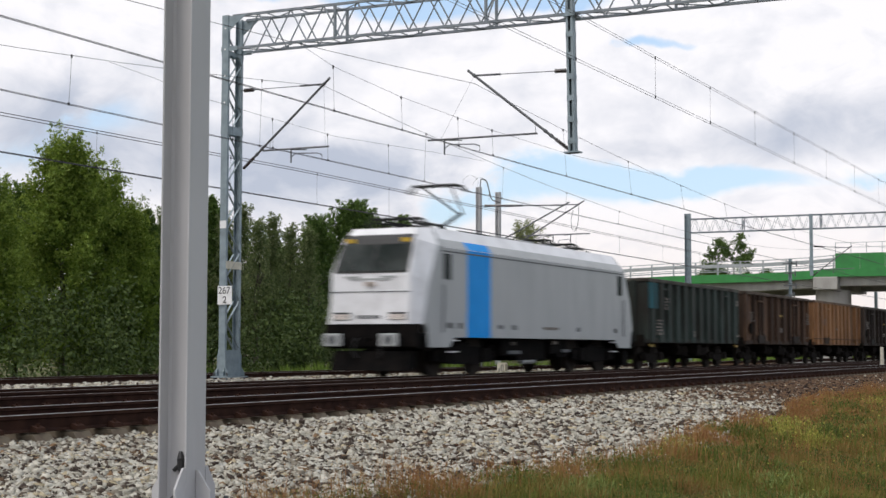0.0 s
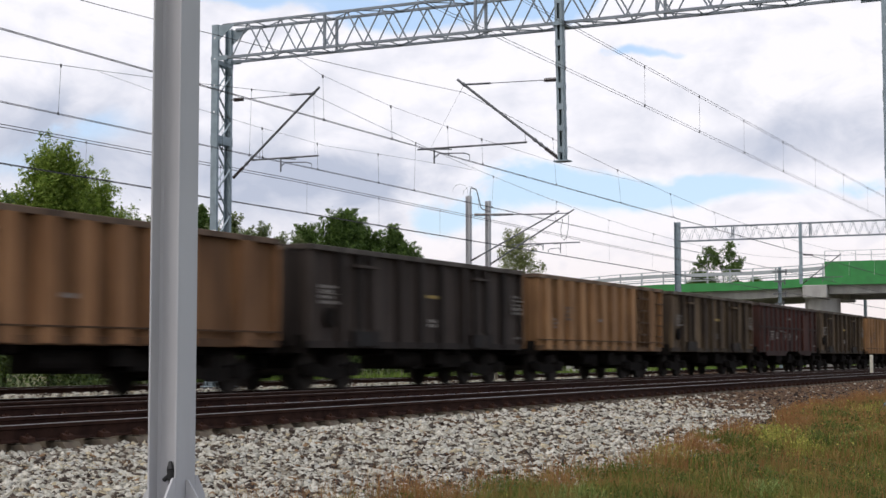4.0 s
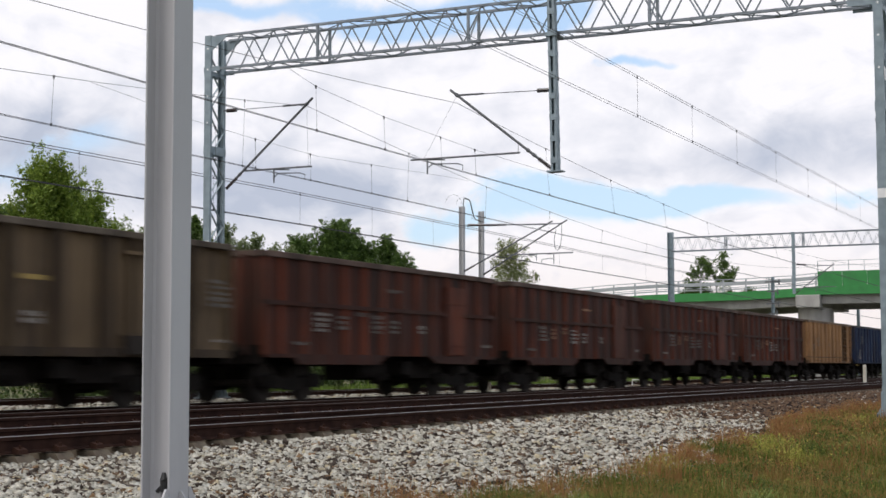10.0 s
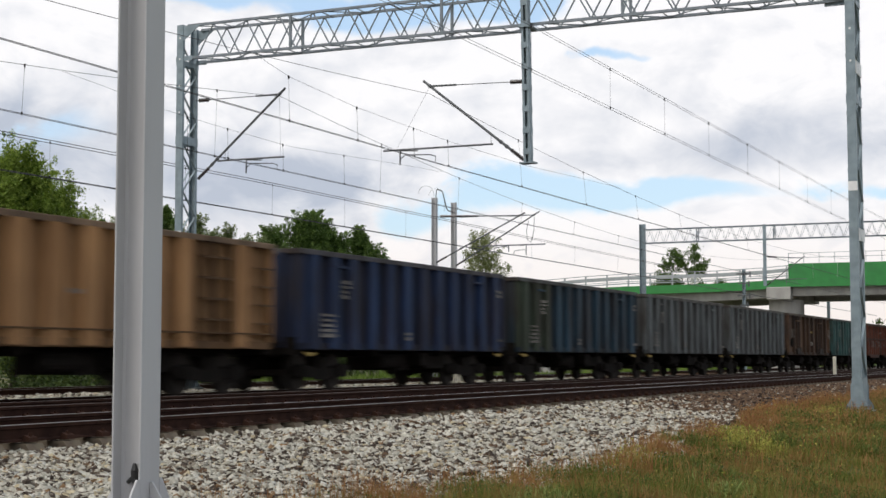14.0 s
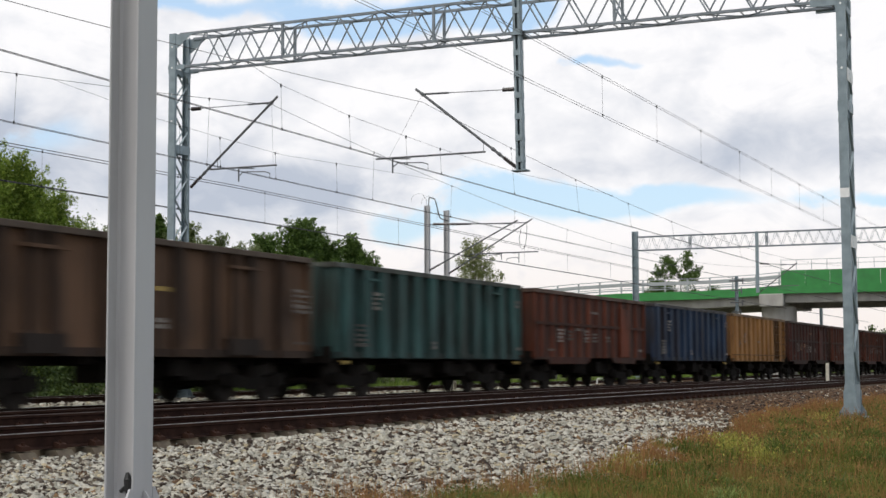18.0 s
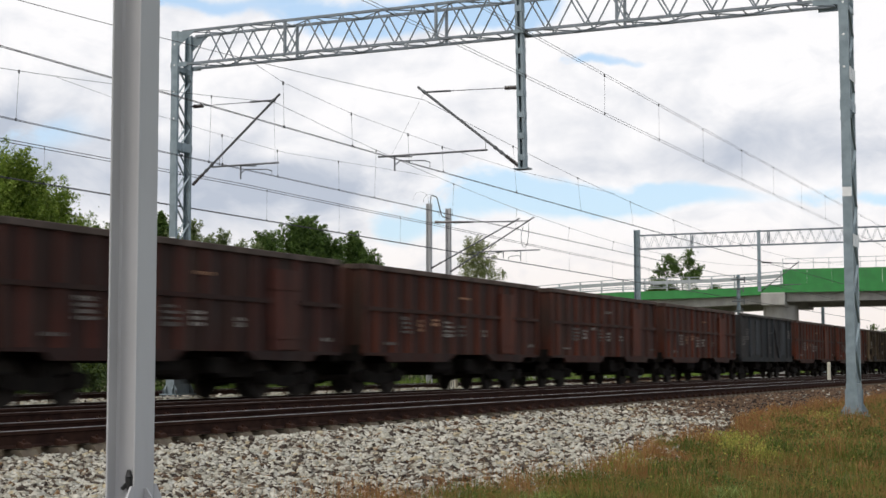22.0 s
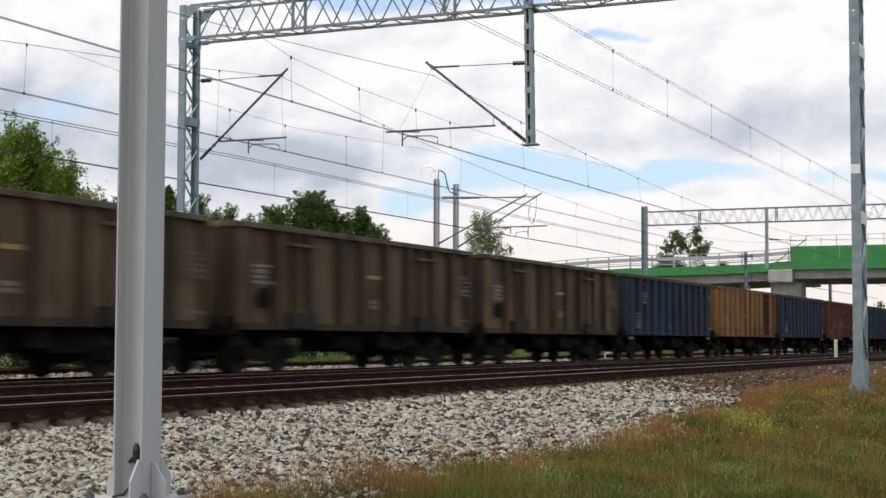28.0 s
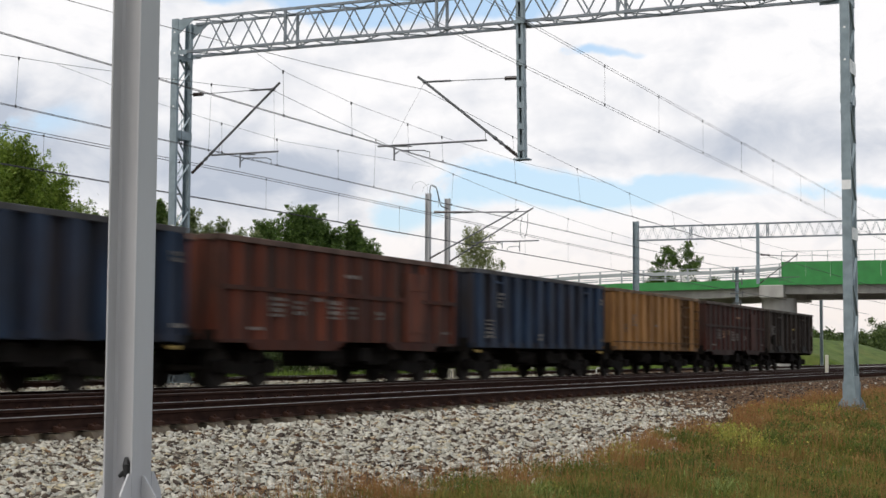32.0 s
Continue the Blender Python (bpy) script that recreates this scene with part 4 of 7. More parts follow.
# near H-section post
def build_post(x, y, z0, z1, b=0.222):
    p = thing("steel_post", "grey painted H-section steel post standing in the ballast", "post", m=pose(x, y, z0, 0, 0, 0))
    h = z1 - z0
    w, tf, tw = b / 2, 0.017, 0.010
    for s in (-1, 1):
        bm = bmesh.new()
        box(bm, -w, w, s * w - tf / 2, s * w + tf / 2, 0.0, h)
        part("flange", bm, GALV_GREY, p, bevel=0.004)
    bm = bmesh.new()
    g, q = w - tf / 2, 0.016
    prism(bm, [(-tw / 2 - q, -g), (tw / 2 + q, -g), (tw / 2, -g + q), (tw / 2, g - q), (tw / 2 + q, g), (-tw / 2 - q, g), (-tw / 2, g - q), (-tw / 2, -g + q)], "z", 0.0, h)
    part("web", bm, GALV_GREY, p)
    for s in (-1, 1):
        bm = bmesh.new()
        prism(bm, [(w + 0.004, 0), (w + 0.12, 0), (w + 0.12, 0.12), (w + 0.03, 0.26), (w + 0.004, 0.26)] if s > 0 else
              [(-w - 0.004, 0), (-w - 0.004, 0.26), (-w - 0.03, 0.26), (-w - 0.12, 0.12), (-w - 0.12, 0)], "y", -w - 0.008, -w + 0.008)
        part("foot_gusset", bm, GALV_GREY, p)
        bm = bmesh.new()
        prism(bm, [(s * (w + 0.014), 0), (s * (w + 0.13), 0), (s * (w + 0.13), 0.10), (s * (w + 0.03), 0.24), (s * (w + 0.014), 0.24)], "x", -0.008, 0.008)
        part("foot_gusset", bm, GALV_GREY, p)
    bm = bmesh.new()
    box(bm, -0.27, 0.27, -0.27, 0.27, -0.03, 0.0)
    part("base_plate", bm, GALV_GREY, p)
    for i in (-1, 1):
        for j in (-1, 1):
            bm = bmesh.new()
            rod(bm, (0.22 * i, 0.22 * j, 0), (0.22 * i, 0.22 * j, 0.03), 0.034, 6)
            rod(bm, (0.22 * i, 0.22 * j, 0.025), (0.22 * i, 0.22 * j, 0.05), 0.018, 8)
            part("anchor_bolt", bm, BRACKET, p)
    bm = bmesh.new()
    rod(bm, (-0.02, -0.012, 0.23), (-0.025, -0.012, 0.31), 0.022, 8, 0.027)
    rod(bm, (-0.025, -0.012, 0.31), (-0.02, -0.006, 0.36), 0.027, 8, 0.012)
    rod(bm, (-0.02, 0.0, 0.27), (-0.025, 0.045, 0.23), 0.014, 6)
    part("earth_clamp", bm, BLACK, p, "black earthing clamp")
    bm = bmesh.new()
    tube(bm, [(-0.022, -0.012, 0.25), (-0.03, -0.005, 0.16), (-0.05, 0.01, 0.08), (-0.09, 0.04, 0.02), (-0.16, 0.08, 0.005)], 0.010, 6)
    part("earth_wire", bm, CABLE, p)
    bm = bmesh.new()
    box(bm, -0.38, 0.38, -0.38, 0.38, -0.9, -0.035)
    part("footing", bm, CONCRETE, p)
    return p


build_post(8.524, 6.196, -0.395, 7.5)


def plain_post(name, x, y, z0, z1, label, r=0.12, mat=None):
    p = thing(name, label, "mast", "far masts", m=pose(x, y, z0))
    h = z1 - z0
    bm = bmesh.new()
    for s in (-1, 1):
        box(bm, -r, r, s * r - 0.01, s * r + 0.01, 0, h)
    box(bm, -0.008, 0.008, -r + 0.01, r - 0.01, 0, h)
    part("shaft", bm, mat or GALV, p)
    bm = bmesh.new()
    box(bm, -0.4, 0.4, -0.4, 0.4, -0.6, 0.02)
    part("footing", bm, CONCRETE, p)
    return p


# single masts of the far track with their arms
plain_post("catenary_mast", 61.4, 28.5, -0.55, 7.93, "galvanised H-section mast beside the far track", 0.10, GALV_GREY)
plain_post("catenary_mast", 63.75, 28.6, -0.55, 7.93, "galvanised H-section mast beside the far track", 0.10, GALV_GREY)
build_cantilever("cantilever", 61.4, 28.4, 5.0, 24.29, 7.0, 28.4, 7.08, 26.4, 23.18, 5.66, 24.9, 25.6, 5.41, "dark steel cantilever bracket on a far mast")
build_cantilever("cantilever", 63.75, 28.5, 4.98, 24.5, 7.26, 28.5, 7.28, 26.8, 24.07, 5.86, 25.0, 25.6, 5.43, "dark steel cantilever bracket on a far mast")
bm = bmesh.new()
tube(bm, [(61.42, 28.45, 7.9), (61.5, 28.45, 8.28), (61.6, 28.45, 8.32), (62.1, 28.45, 8.29), (62.2, 28.45, 8.2), (62.6, 28.45, 7.55), (62.75, 28.45, 7.46), (63.7, 28.5, 7.43)], 0.025, 6)
tagged(new("jumper_pipe", finish(bm, "jumper_pipe", BRACKET)), "bent dark jumper between two far masts", "jumper")
bm = bmesh.new()
for q in (0.0, 1.1):
    tube(bm, [(61.4 + q, 28.5, 7.75), (61.4 + q, 28.55, 8.2), (61.4 + q, 28.7, 8.42), (61.4 + q, 28.92, 8.5), (61.4 + q, 29.14, 8.44), (61.4 + q, 29.28, 8.3), (61.4 + q, 29.3, 8.15)], 0.006, 5)
rod(bm, (62.5, 28.5, 7.75), (62.5, 28.5, 7.4), 0.006, 5)
tagged(new("jumper_wire", finish(bm, "jumper_wire", CABLE)), "thin looped jumper wires at a far mast", "jumper")


bm = bmesh.new()
tube(bm, [(63.75, 24.6, 7.1), (63.75, 24.62, 6.5), (63.75, 24.7, 6.1), (63.75, 24.82, 5.98), (63.75, 24.94, 6.1), (63.75, 24.98, 6.5), (63.75, 24.88, 6.95)], 0.012, 5)
tagged(new("jumper_wire", finish(bm, "jumper_wire", CABLE)), "looped jumper wire hanging at a far cantilever", "jumper")


# far portal
for y in (30.0, 5.4):
    plain_post("catenary_mast", FARX, y, -0.6, 9.75, "galvanised mast of a distant portal", 0.17)
build_truss("portal_beam", FARX, 5.55, 29.85, 8.45, 9.36, 0.5, 0.70, "distant galvanised lattice beam spanning the tracks", 0.55)
d = thing("drop_post", "galvanised drop post on the distant portal beam", "drop post")
bm = bmesh.new()
box(bm, FARX - 0.4, FARX - 0.28, 21.57, 21.77, 5.4, 9.4)
part("shaft", bm, GALV, d)
build_cantilever("cantilever", FARX - 0.3, 21.6, 5.4, 19.2, 7.2, 21.6, 7.3, 21.0, 19.0, 5.8, 20.3, 19.6, 5.48, "dark steel cantilever bracket on the distant portal")
plain_post("catenary_mast", 110.0, 25.97, -0.3, 7.25, "grey mast with brackets near the overpass", 0.10)
bk = thing("mast_bracket", "small grey cross brackets on the mast by the overpass", "bracket")
for z, wd in ((6.9, 0.5), (6.2, 0.4), (5.3, 0.45), (4.6, 0.3)):
    bm = bmesh.new()
    box(bm, 109.8, 109.9, 25.97 - wd, 25.97 + wd, z - 0.05, z + 0.05)
    rod(bm, (109.85, 25.97 - wd, z - 0.25), (109.85, 25.97 - wd, z + 0.2), 0.05, 6)
    part("crossbar", bm, BRACKET, bk)
plain_post("catenary_mast", 140.0, 25.3, -0.3, 6.1, "grey mast beyond the overpass", 0.12)


# ---- road overpass ----
def build_bridge():
    b = thing("road_overpass", "concrete road overpass with green painted edge beam and railings", "bridge", kind="structure")
    xa, xb = 125.0, 137.0

    def deck_z(y):
        return float(np.interp(y, [-80, 8, 25.8, 28, 32, 36, 40, 44, 48, 53, 60, 120, 200], [6.0, 7.25, 7.3, 7.14, 6.99, 6.95, 6.92, 6.76, 6.5, 6.15, 5.7, 2.5, -1.0]))
    ys = [-80, -40, -10, 8, 20, 25.8, 28, 30, 32, 34, 36, 38, 40, 42, 44, 46, 48, 50, 53, 60, 80, 120, 160, 200]

    def strip(name, x0, x1, dz0, dz1, mat, sub=ys):
        bm = bmesh.new()
        rings = []
        for y in sub:
            z = deck_z(y)
            rings.append([bm.verts.new(q) for q in ((x0, y, z + dz0), (x1, y, z + dz0), (x1, y, z + dz1), (x0, y, z + dz1))])
        for p, q in zip(rings, rings[1:]):
            for k in range(4):
                bm.faces.new((p[k], p[(k + 1) % 4], q[(k + 1) % 4], q[k]))
        bm.faces.new(rings[0])
        bm.faces.new(rings[-1])
        part(name, bm, mat, b)
    strip("edge_beam", xa - 0.05, xa + 0.6, -0.70, 0.0, BRIDGE_GREEN)
    strip("edge_beam", xb - 0.6, xb + 0.05, -0.72, 0.0, BRIDGE_GREEN)
    strip("deck", xa + 0.6, xb - 0.6, -0.5, -0.06, CONCRETE)
    strip("girder", xa + 0.5, xa + 2.2, -1.42, -0.5, CONCRETE)
    strip("girder", xb - 2.2, xb - 0.5, -1.55, -0.5, CONCRETE)
    for dz, hh in ((0.62, 0.30), (0.25, 0.09)):
        strip("guard_rail", xa + 0.9, xa + 1.0, dz, dz + hh, RAILING, [y for y in ys if y >= 20])
    for dz, hh in ((1.12, 0.06), (0.78, 0.05), (0.44, 0.05)):
        strip("handrail", xa + 0.25, xa + 0.32, dz - hh, dz, RAILING, [y for y in ys if y >= 25])
    y = 26.0
    bm = bmesh.new()
    box(bm, -0.06, 0.06, -0.06, 0.06, 0, 1.12)
    me = finish(bm, "railing_post", RAILING)
    while y < 110:
        shared("railing_post", me, b, pose(xa + 0.3, y, deck_z(y) - 0.01))
        y += 1.95
    # closed green screens above the electrified tracks, with a mesh fence on them
    bm = bmesh.new()
    box(bm, -0.03, 0.03, 0.02, 1.98, 0, 1.24)
    for q in (0.05, 1.95):
        box(bm, -0.06, 0.0, q - 0.04, q + 0.04, 0, 1.24)
    me = finish(bm, "screen_panel", BRIDGE_GREEN)
    for k in range(14):
        y = 25.8 - 2 * (k + 1)
        shared("screen_panel", me, b, pose(xa - 0.02, y, deck_z(y) - 0.02))
    bm = bmesh.new()
    for k in range(24):
        y = 25.8 - 1.25 * k
        box(bm, xa + 0.11, xa + 0.15, y - 0.022, y + 0.022, 8.3, 9.4)
    for z in (9.38, 9.0):
        box(bm, xa + 0.11, xa + 0.15, -3, 25.8, z - 0.02, z + 0.02)
    part("mesh_fence", bm, RAILING, b)
    for yp in (26.6, 6.0, 48.0):
        bm = bmesh.new()
        box(bm, xa - 0.25, xb + 0.25, yp - 1.0, yp + 1.0, 5.55, 6.6)
        part("pier_cap", bm, CONCRETE, b, bevel=0.05)
        bm = bmesh.new()
        rod(bm, (xa + 2.2, yp - 0.15, -1.0), (xa + 2.2, yp - 0.15, 5.56), 1.45, 24)
        part("pier", bm, CONCRETE, b)
    return b


build_bridge()


# ---- grassy bank of the road beyond the overpass ----
BANK = material("bank_grass", (0.095, 0.135, 0.03), (0.05, 0.08, 0.02), 0.95, scale=0.9, detail=12, bump=1.0, bump_scale=2, wear=(0.14, 0.135, 0.045), wear_scale=0.3, wear_amount=0.6, spec=0.1)
bm = bmesh.new()
rows_b = []
for k in range(13):
    x = 165 + 6 * k
    lift = 0.25 * math.sin(1.7 * k) + 0.15 * math.sin(4.1 * k)
    rows_b.append([bm.verts.new((x, y, z + (lift if z > 0 else 0))) for y, z in ((26.5, -0.9), (29.0, 0.15), (32.0, 1.1), (35.5, 2.2), (39.0, 3.0), (46.0, 3.4), (58.0, 2.8), (66.0, -0.9))])
for q, r in zip(rows_b, rows_b[1:]):
    for k in range(7):
        bm.faces.new((q[k], q[k + 1], r[k + 1], r[k]))
bm.faces.new(rows_b[0])
bm.faces.new(rows_b[-1])
tagged(new("grass_bank", finish(bm, "grass_bank", BANK, smooth=True)), "green grassy bank beyond the overpass", "bank", kind="structure")


# ---- small lineside things ----
def stone_post(x, y, z, h):
    bm = bmesh.new()
    prism(bm, [(-0.09, 0), (0.09, 0), (0.075, h - 0.06), (0.04, h), (-0.04, h), (-0.075, h - 0.06)], "y", -0.07, 0.07)
    ob = new("marker_post", finish(bm, "marker_post", MARKER))
    ob.matrix_basis = pose(x, y, z)
    tagged(ob, "short cream concrete marker post between tracks", "marker post")


stone_post(73.9, 13.12, -0.22, 1.0)


def painted_block(x, y, z):
    """A whitewashed concrete block with faded grey figures, drawn as bars."""
    b = thing("marker_block", "whitewashed concrete block with faded grey figures", "marker", m=pose(x, y, z, 0, 0, -8))
    bm = bmesh.new()
    prism(bm, [(-0.17, -0.2), (0.17, -0.2), (0.165, 0.34), (0.13, 0.40), (-0.13, 0.40), (-0.165, 0.34)], "x", -0.09, 0.09)
    part("block", bm, MARKER, b)
    for y0, y1, z0, z1 in ((-0.11, -0.07, 0.10, 0.30), (-0.02, 0.02, 0.10, 0.30), (0.06, 0.11, 0.08, 0.20), (-0.11, -0.02, 0.30, 0.33)):
        bm = bmesh.new()
        box(bm, -0.094, -0.088, y0, y1, z0, z1)
        part("figure_bar", bm, BRACKET, b, "faded grey figure")


painted_block(50.3, 22.4, -0.24)
bm = bmesh.new()
tube(bm, [(66.6, 22.30, -0.35), (66.6, 22.30, 0.06), (66.62, 22.27, 0.10), (66.66, 22.2, 0.11), (66.8, 21.98, 0.11)], 0.03, 8)
tagged(new("pipe_bracket", finish(bm, "pipe_bracket", WHITE, smooth=True)), "short bent white pipe bracket between tracks", "bracket")


def km_sign():
    s = thing("distance_sign", "white plate with black digits on the far mast", "sign")
    bm = bmesh.new()
    x = GANTRY_X - 0.40
    box(bm, x - 0.008, x, 22.04, 22.48, 1.79, 2.27)
    rod(bm, (x, 22.36, 1.95), (x + 0.1, 22.36, 1.95), 0.02, 6)
    part("plate", bm, WHITE, s)
    for txt, yy, z, size in (("267", 22.46, 2.07, 0.25), ("2", 22.32, 1.83, 0.25)):
        cu = bpy.data.curves.new("digits", "FONT")
        cu.body, cu.size, cu.extrude = txt, size, 0.002
        tmp = bpy.data.objects.new("digits", cu)
        dg = bpy.context.evaluated_depsgraph_get()
        scene.collection.objects.link(tmp)
        dg.update()
        me = bpy.data.meshes.new_from_object(tmp.evaluated_get(dg))
        bpy.data.objects.remove(tmp)
        me.materials.clear()
        me.materials.append(BLACK)
        ob = shared("digits", me, s)
        ob.matrix_basis = Matrix.Translation((x - 0.012, yy, z)) @ Matrix(((0, 0, -1, 0), (-1, 0, 0, 0), (0, 1, 0, 0), (0, 0, 0, 1)))


km_sign()

# ---- rolling stock ----
BODY = 12.72


def bogie_mesh():
    bm = bmesh.new()
    for s in (-1, 1):
        prism(bm, [(-1.35, 0.42), (-1.35, 0.62), (-1.0, 0.68), (-0.45, 0.56), (0.45, 0.56), (1.0, 0.68), (1.35, 0.62), (1.35, 0.42), (0.6, 0.36), (0.35, 0.28), (-0.35, 0.28), (-0.6, 0.36)], "y", s * 1.0 - 0.06, s * 1.0 + 0.06)
        for x in (-0.9, 0.9):
            box(bm, x - 0.17, x + 0.17, s * 1.0 - 0.14, s * 1.0 + 0.14, 0.34, 0.62)
            for e in (-0.3, 0.3):
                rod(bm, (x + e, s * 1.02, 0.36), (x + e, s * 1.02, 0.62), 0.085, 8)
    box(bm, -0.25, 0.25, -1.05, 1.05, 0.5, 0.85)
    return finish(bm, "bogie", RUNNING)


def wheelset_mesh():
    bm = bmesh.new()
    rod(bm, (0, -0.95, 0.46), (0, 0.95, 0.46), 0.08, 8)
    for s in (-1, 1):
        rod(bm, (0, s * 0.70, 0.46), (0, s * 0.83, 0.46), 0.46, 24)
        rod(bm, (0, s * 0.68, 0.46), (0, s * 0.71, 0.46), 0.488, 24)
    return finish(bm, "wheelset", WHEEL)


BOGIE, WHEELSET = bogie_mesh(), wheelset_mesh()


def rib(bm, x, w, d, y, s, z0, z1):
    """A pressed hat rib on a side wall; s points outwards."""
    prism(bm, [(x - w / 2, y), (x + w / 2, y), (x + w / 2 - 0.05, y + s * d), (x - w / 2 + 0.05, y + s * d)], "z", z0, z1)


def wagon_base(name, label, z_floor=0.95):
    w = thing(name, label, "wagon", "open freight wagons of the train")
    h = BODY / 2
    for sx in (-1, 1):
        bg = shared("bogie", BOGIE, w, pose(4.5 * sx, 0, -0.12))
        for k in (-0.9, 0.9):
            shared("wheelset", WHEELSET, bg, pose(k, 0, 0))
        for sy in (-1, 1):
            bm = bmesh.new()
            rod(bm, (sx * (h + 0.06), sy * 0.875, 1.05), (sx * (h + 0.5), sy * 0.875, 1.05), 0.09, 10)
            rod(bm, (sx * (h + 0.5), sy * 0.875, 1.05), (sx * (h + 0.56), sy * 0.875, 1.05), 0.24, 16)
            part("buffer", bm, RUNNING, w)
        bm = bmesh.new()
        rod(bm, (sx * h, 0, 0.95), (sx * (h + 0.67), 0, 0.88), 0.05, 6)
        part("coupling", bm, RUNNING, w)
        bm = bmesh.new()
        tube(bm, [(sx * h, 0.5, 0.95), (sx * (h + 0.3), 0.5, 0.6), (sx * (h + 0.66), 0.45, 0.5)], 0.03, 6)
        part("brake_hose", bm, RUNNING, w)
    def piece(name, *b):
        bm = bmesh.new()
        box(bm, *b)
        part(name, bm, RUNNING, w)
    for s in (-1, 1):
        piece("centre_sill", -h, h, s * 0.45 - 0.08, s * 0.45 + 0.08, 0.72, 0.98)
        piece("headstock", min(s * (h - 0.15), s * (h + 0.05)), max(s * (h - 0.15), s * (h + 0.05)), -1.35, 1.35, 0.78, 1.2)
        piece("cross_bearer", s * 2.1 - 0.1, s * 2.1 + 0.1, -1.3, 1.3, 0.75, 0.98)
        bm = bmesh.new()
        rod(bm, (1.0, s * 0.4, 0.45), (2.6, s * 0.4, 0.5), 0.03, 6)
        part("brake_rod", bm, RUNNING, w)
    piece("brake_box", 0.9, 1.5, -1.2, -0.6, 0.5, 0.85)
    piece("air_reservoir_frame", 1.7, 3.1, -0.95, 0.95, 0.40, 0.82)
    piece("brake_rigging", 0.1, 0.85, -0.8, 0.8, 0.36, 0.8)
    bm = bmesh.new()
    rod(bm, (-1.2, -0.85, 0.62), (0.1, -0.85, 0.62), 0.2, 12)
    part("brake_cylinder", bm, RUNNING, w)
    return w


def markings(w, spots, y):
    """Faded lettering panels, drawn as plain short bars on a thin ruled line: x, z, width, rows, colour."""
    rng = random.Random(len(spots) + int(100 * spots[0][0]))
    for x, z, wd, n, m in spots:
        bm = bmesh.new()
        left = x - wd / 2
        xs = [left, left + 0.008]
        while xs[-1] < x + wd / 2:
            xs.append(xs[-1] + rng.uniform(0.02, 0.09))
        zs, kind = [], []
        for k in range(n):
            hh = rng.choice((0.028, 0.036, 0.045))
            c = z - 0.125 * k
            zs += [c + hh, c - hh + 0.006, c - hh]
            kind += ["text", "rule", "gap"]
        grid = [[bm.verts.new((a, y - 0.002, b)) for a in xs] for b in zs]
        for i in range(len(zs) - 1):
            last = len(xs) - 1 - (0 if n < 2 else rng.randrange(0, max(1, len(xs) // 3)))
            for j in range(len(xs) - 1):
                if j == 0 or (j < last and (kind[i] == "rule" or (kind[i] == "text" and (j + i) % 3))):
                    bm.faces.new((grid[i][j], grid[i][j + 1], grid[i + 1][j + 1], grid[i + 1][j]))
        bmesh.ops.delete(bm, geom=[v for v in bm.verts if not v.link_faces], context="VERTS")
        part("marking", bm, m, w, "faded lettering")


def grips(w, spots):
    for x in spots:
        bm = bmesh.new()
        tube(bm, [(x - 0.17, -1.42, 0.84), (x - 0.17, -1.5, 0.80), (x + 0.17, -1.5, 0.80), (x + 0.17, -1.42, 0.84)], 0.022, 6)
        box(bm, x - 0.16, x + 0.16, -1.505, -1.49, 0.75, 0.82)
        part("shunter_grip", bm, MARK_Y, w, "yellow shunter's grip")


def wagon_shell(w, z0, z1, wall):
    h = BODY / 2
    for s in (-1, 1):
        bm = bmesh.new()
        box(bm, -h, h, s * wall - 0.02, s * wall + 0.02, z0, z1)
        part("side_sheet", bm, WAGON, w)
    for sx in (-1, 1):
        bm = bmesh.new()
        out, inn = sx * (h + 0.11), sx * (h + 0.02)
        line = [(sx * (h - 0.02), -wall - 0.02), (inn, -wall - 0.02)]
        for y in (-0.95, -0.32, 0.32, 0.95):
            line += [(inn, y - 0.12), (out, y - 0.08), (out, y + 0.08), (inn, y + 0.12)]
        line += [(inn, wall + 0.02), (sx * (h - 0.02), wall + 0.02)]
        prism(bm, line, "z", z0, z1)
        part("end_wall", bm, WAGON, w)
    bm = bmesh.new()
    box(bm, -h, h, -wall, wall, z0 + 0.02, z0 + 0.12)
    part("floor", bm, RUNNING, w)


def load(w, z, bumps, seed):
    """A heap of coal, level with the rim or a little above it."""
    rng = random.Random(seed)
    bm = bmesh.new()
    nx, ny, h = 30, 6, BODY / 2 - 0.05
    g = []
    for i in range(nx + 1):
        row = []
        for j in range(ny + 1):
            e = min(1.0, 4 * min(j, ny - j) / ny) * min(1.0, 4 * min(i, nx - i) / nx)
            row.append(bm.verts.new((-h + 2 * h * i / nx, -1.34 + 2.68 * j / ny, z - 0.25 + e * (0.2 + bumps * (0.5 + 0.5 * math.sin(i * 0.8 + seed)) + 0.08 * rng.random()))))
        g.append(row)
    for i in range(nx):
        for j in range(ny):
            bm.faces.new((g[i][j], g[i + 1][j], g[i + 1][j + 1], g[i][j + 1]))
    part("coal_load", bm, COAL, w, "heap of black coal")


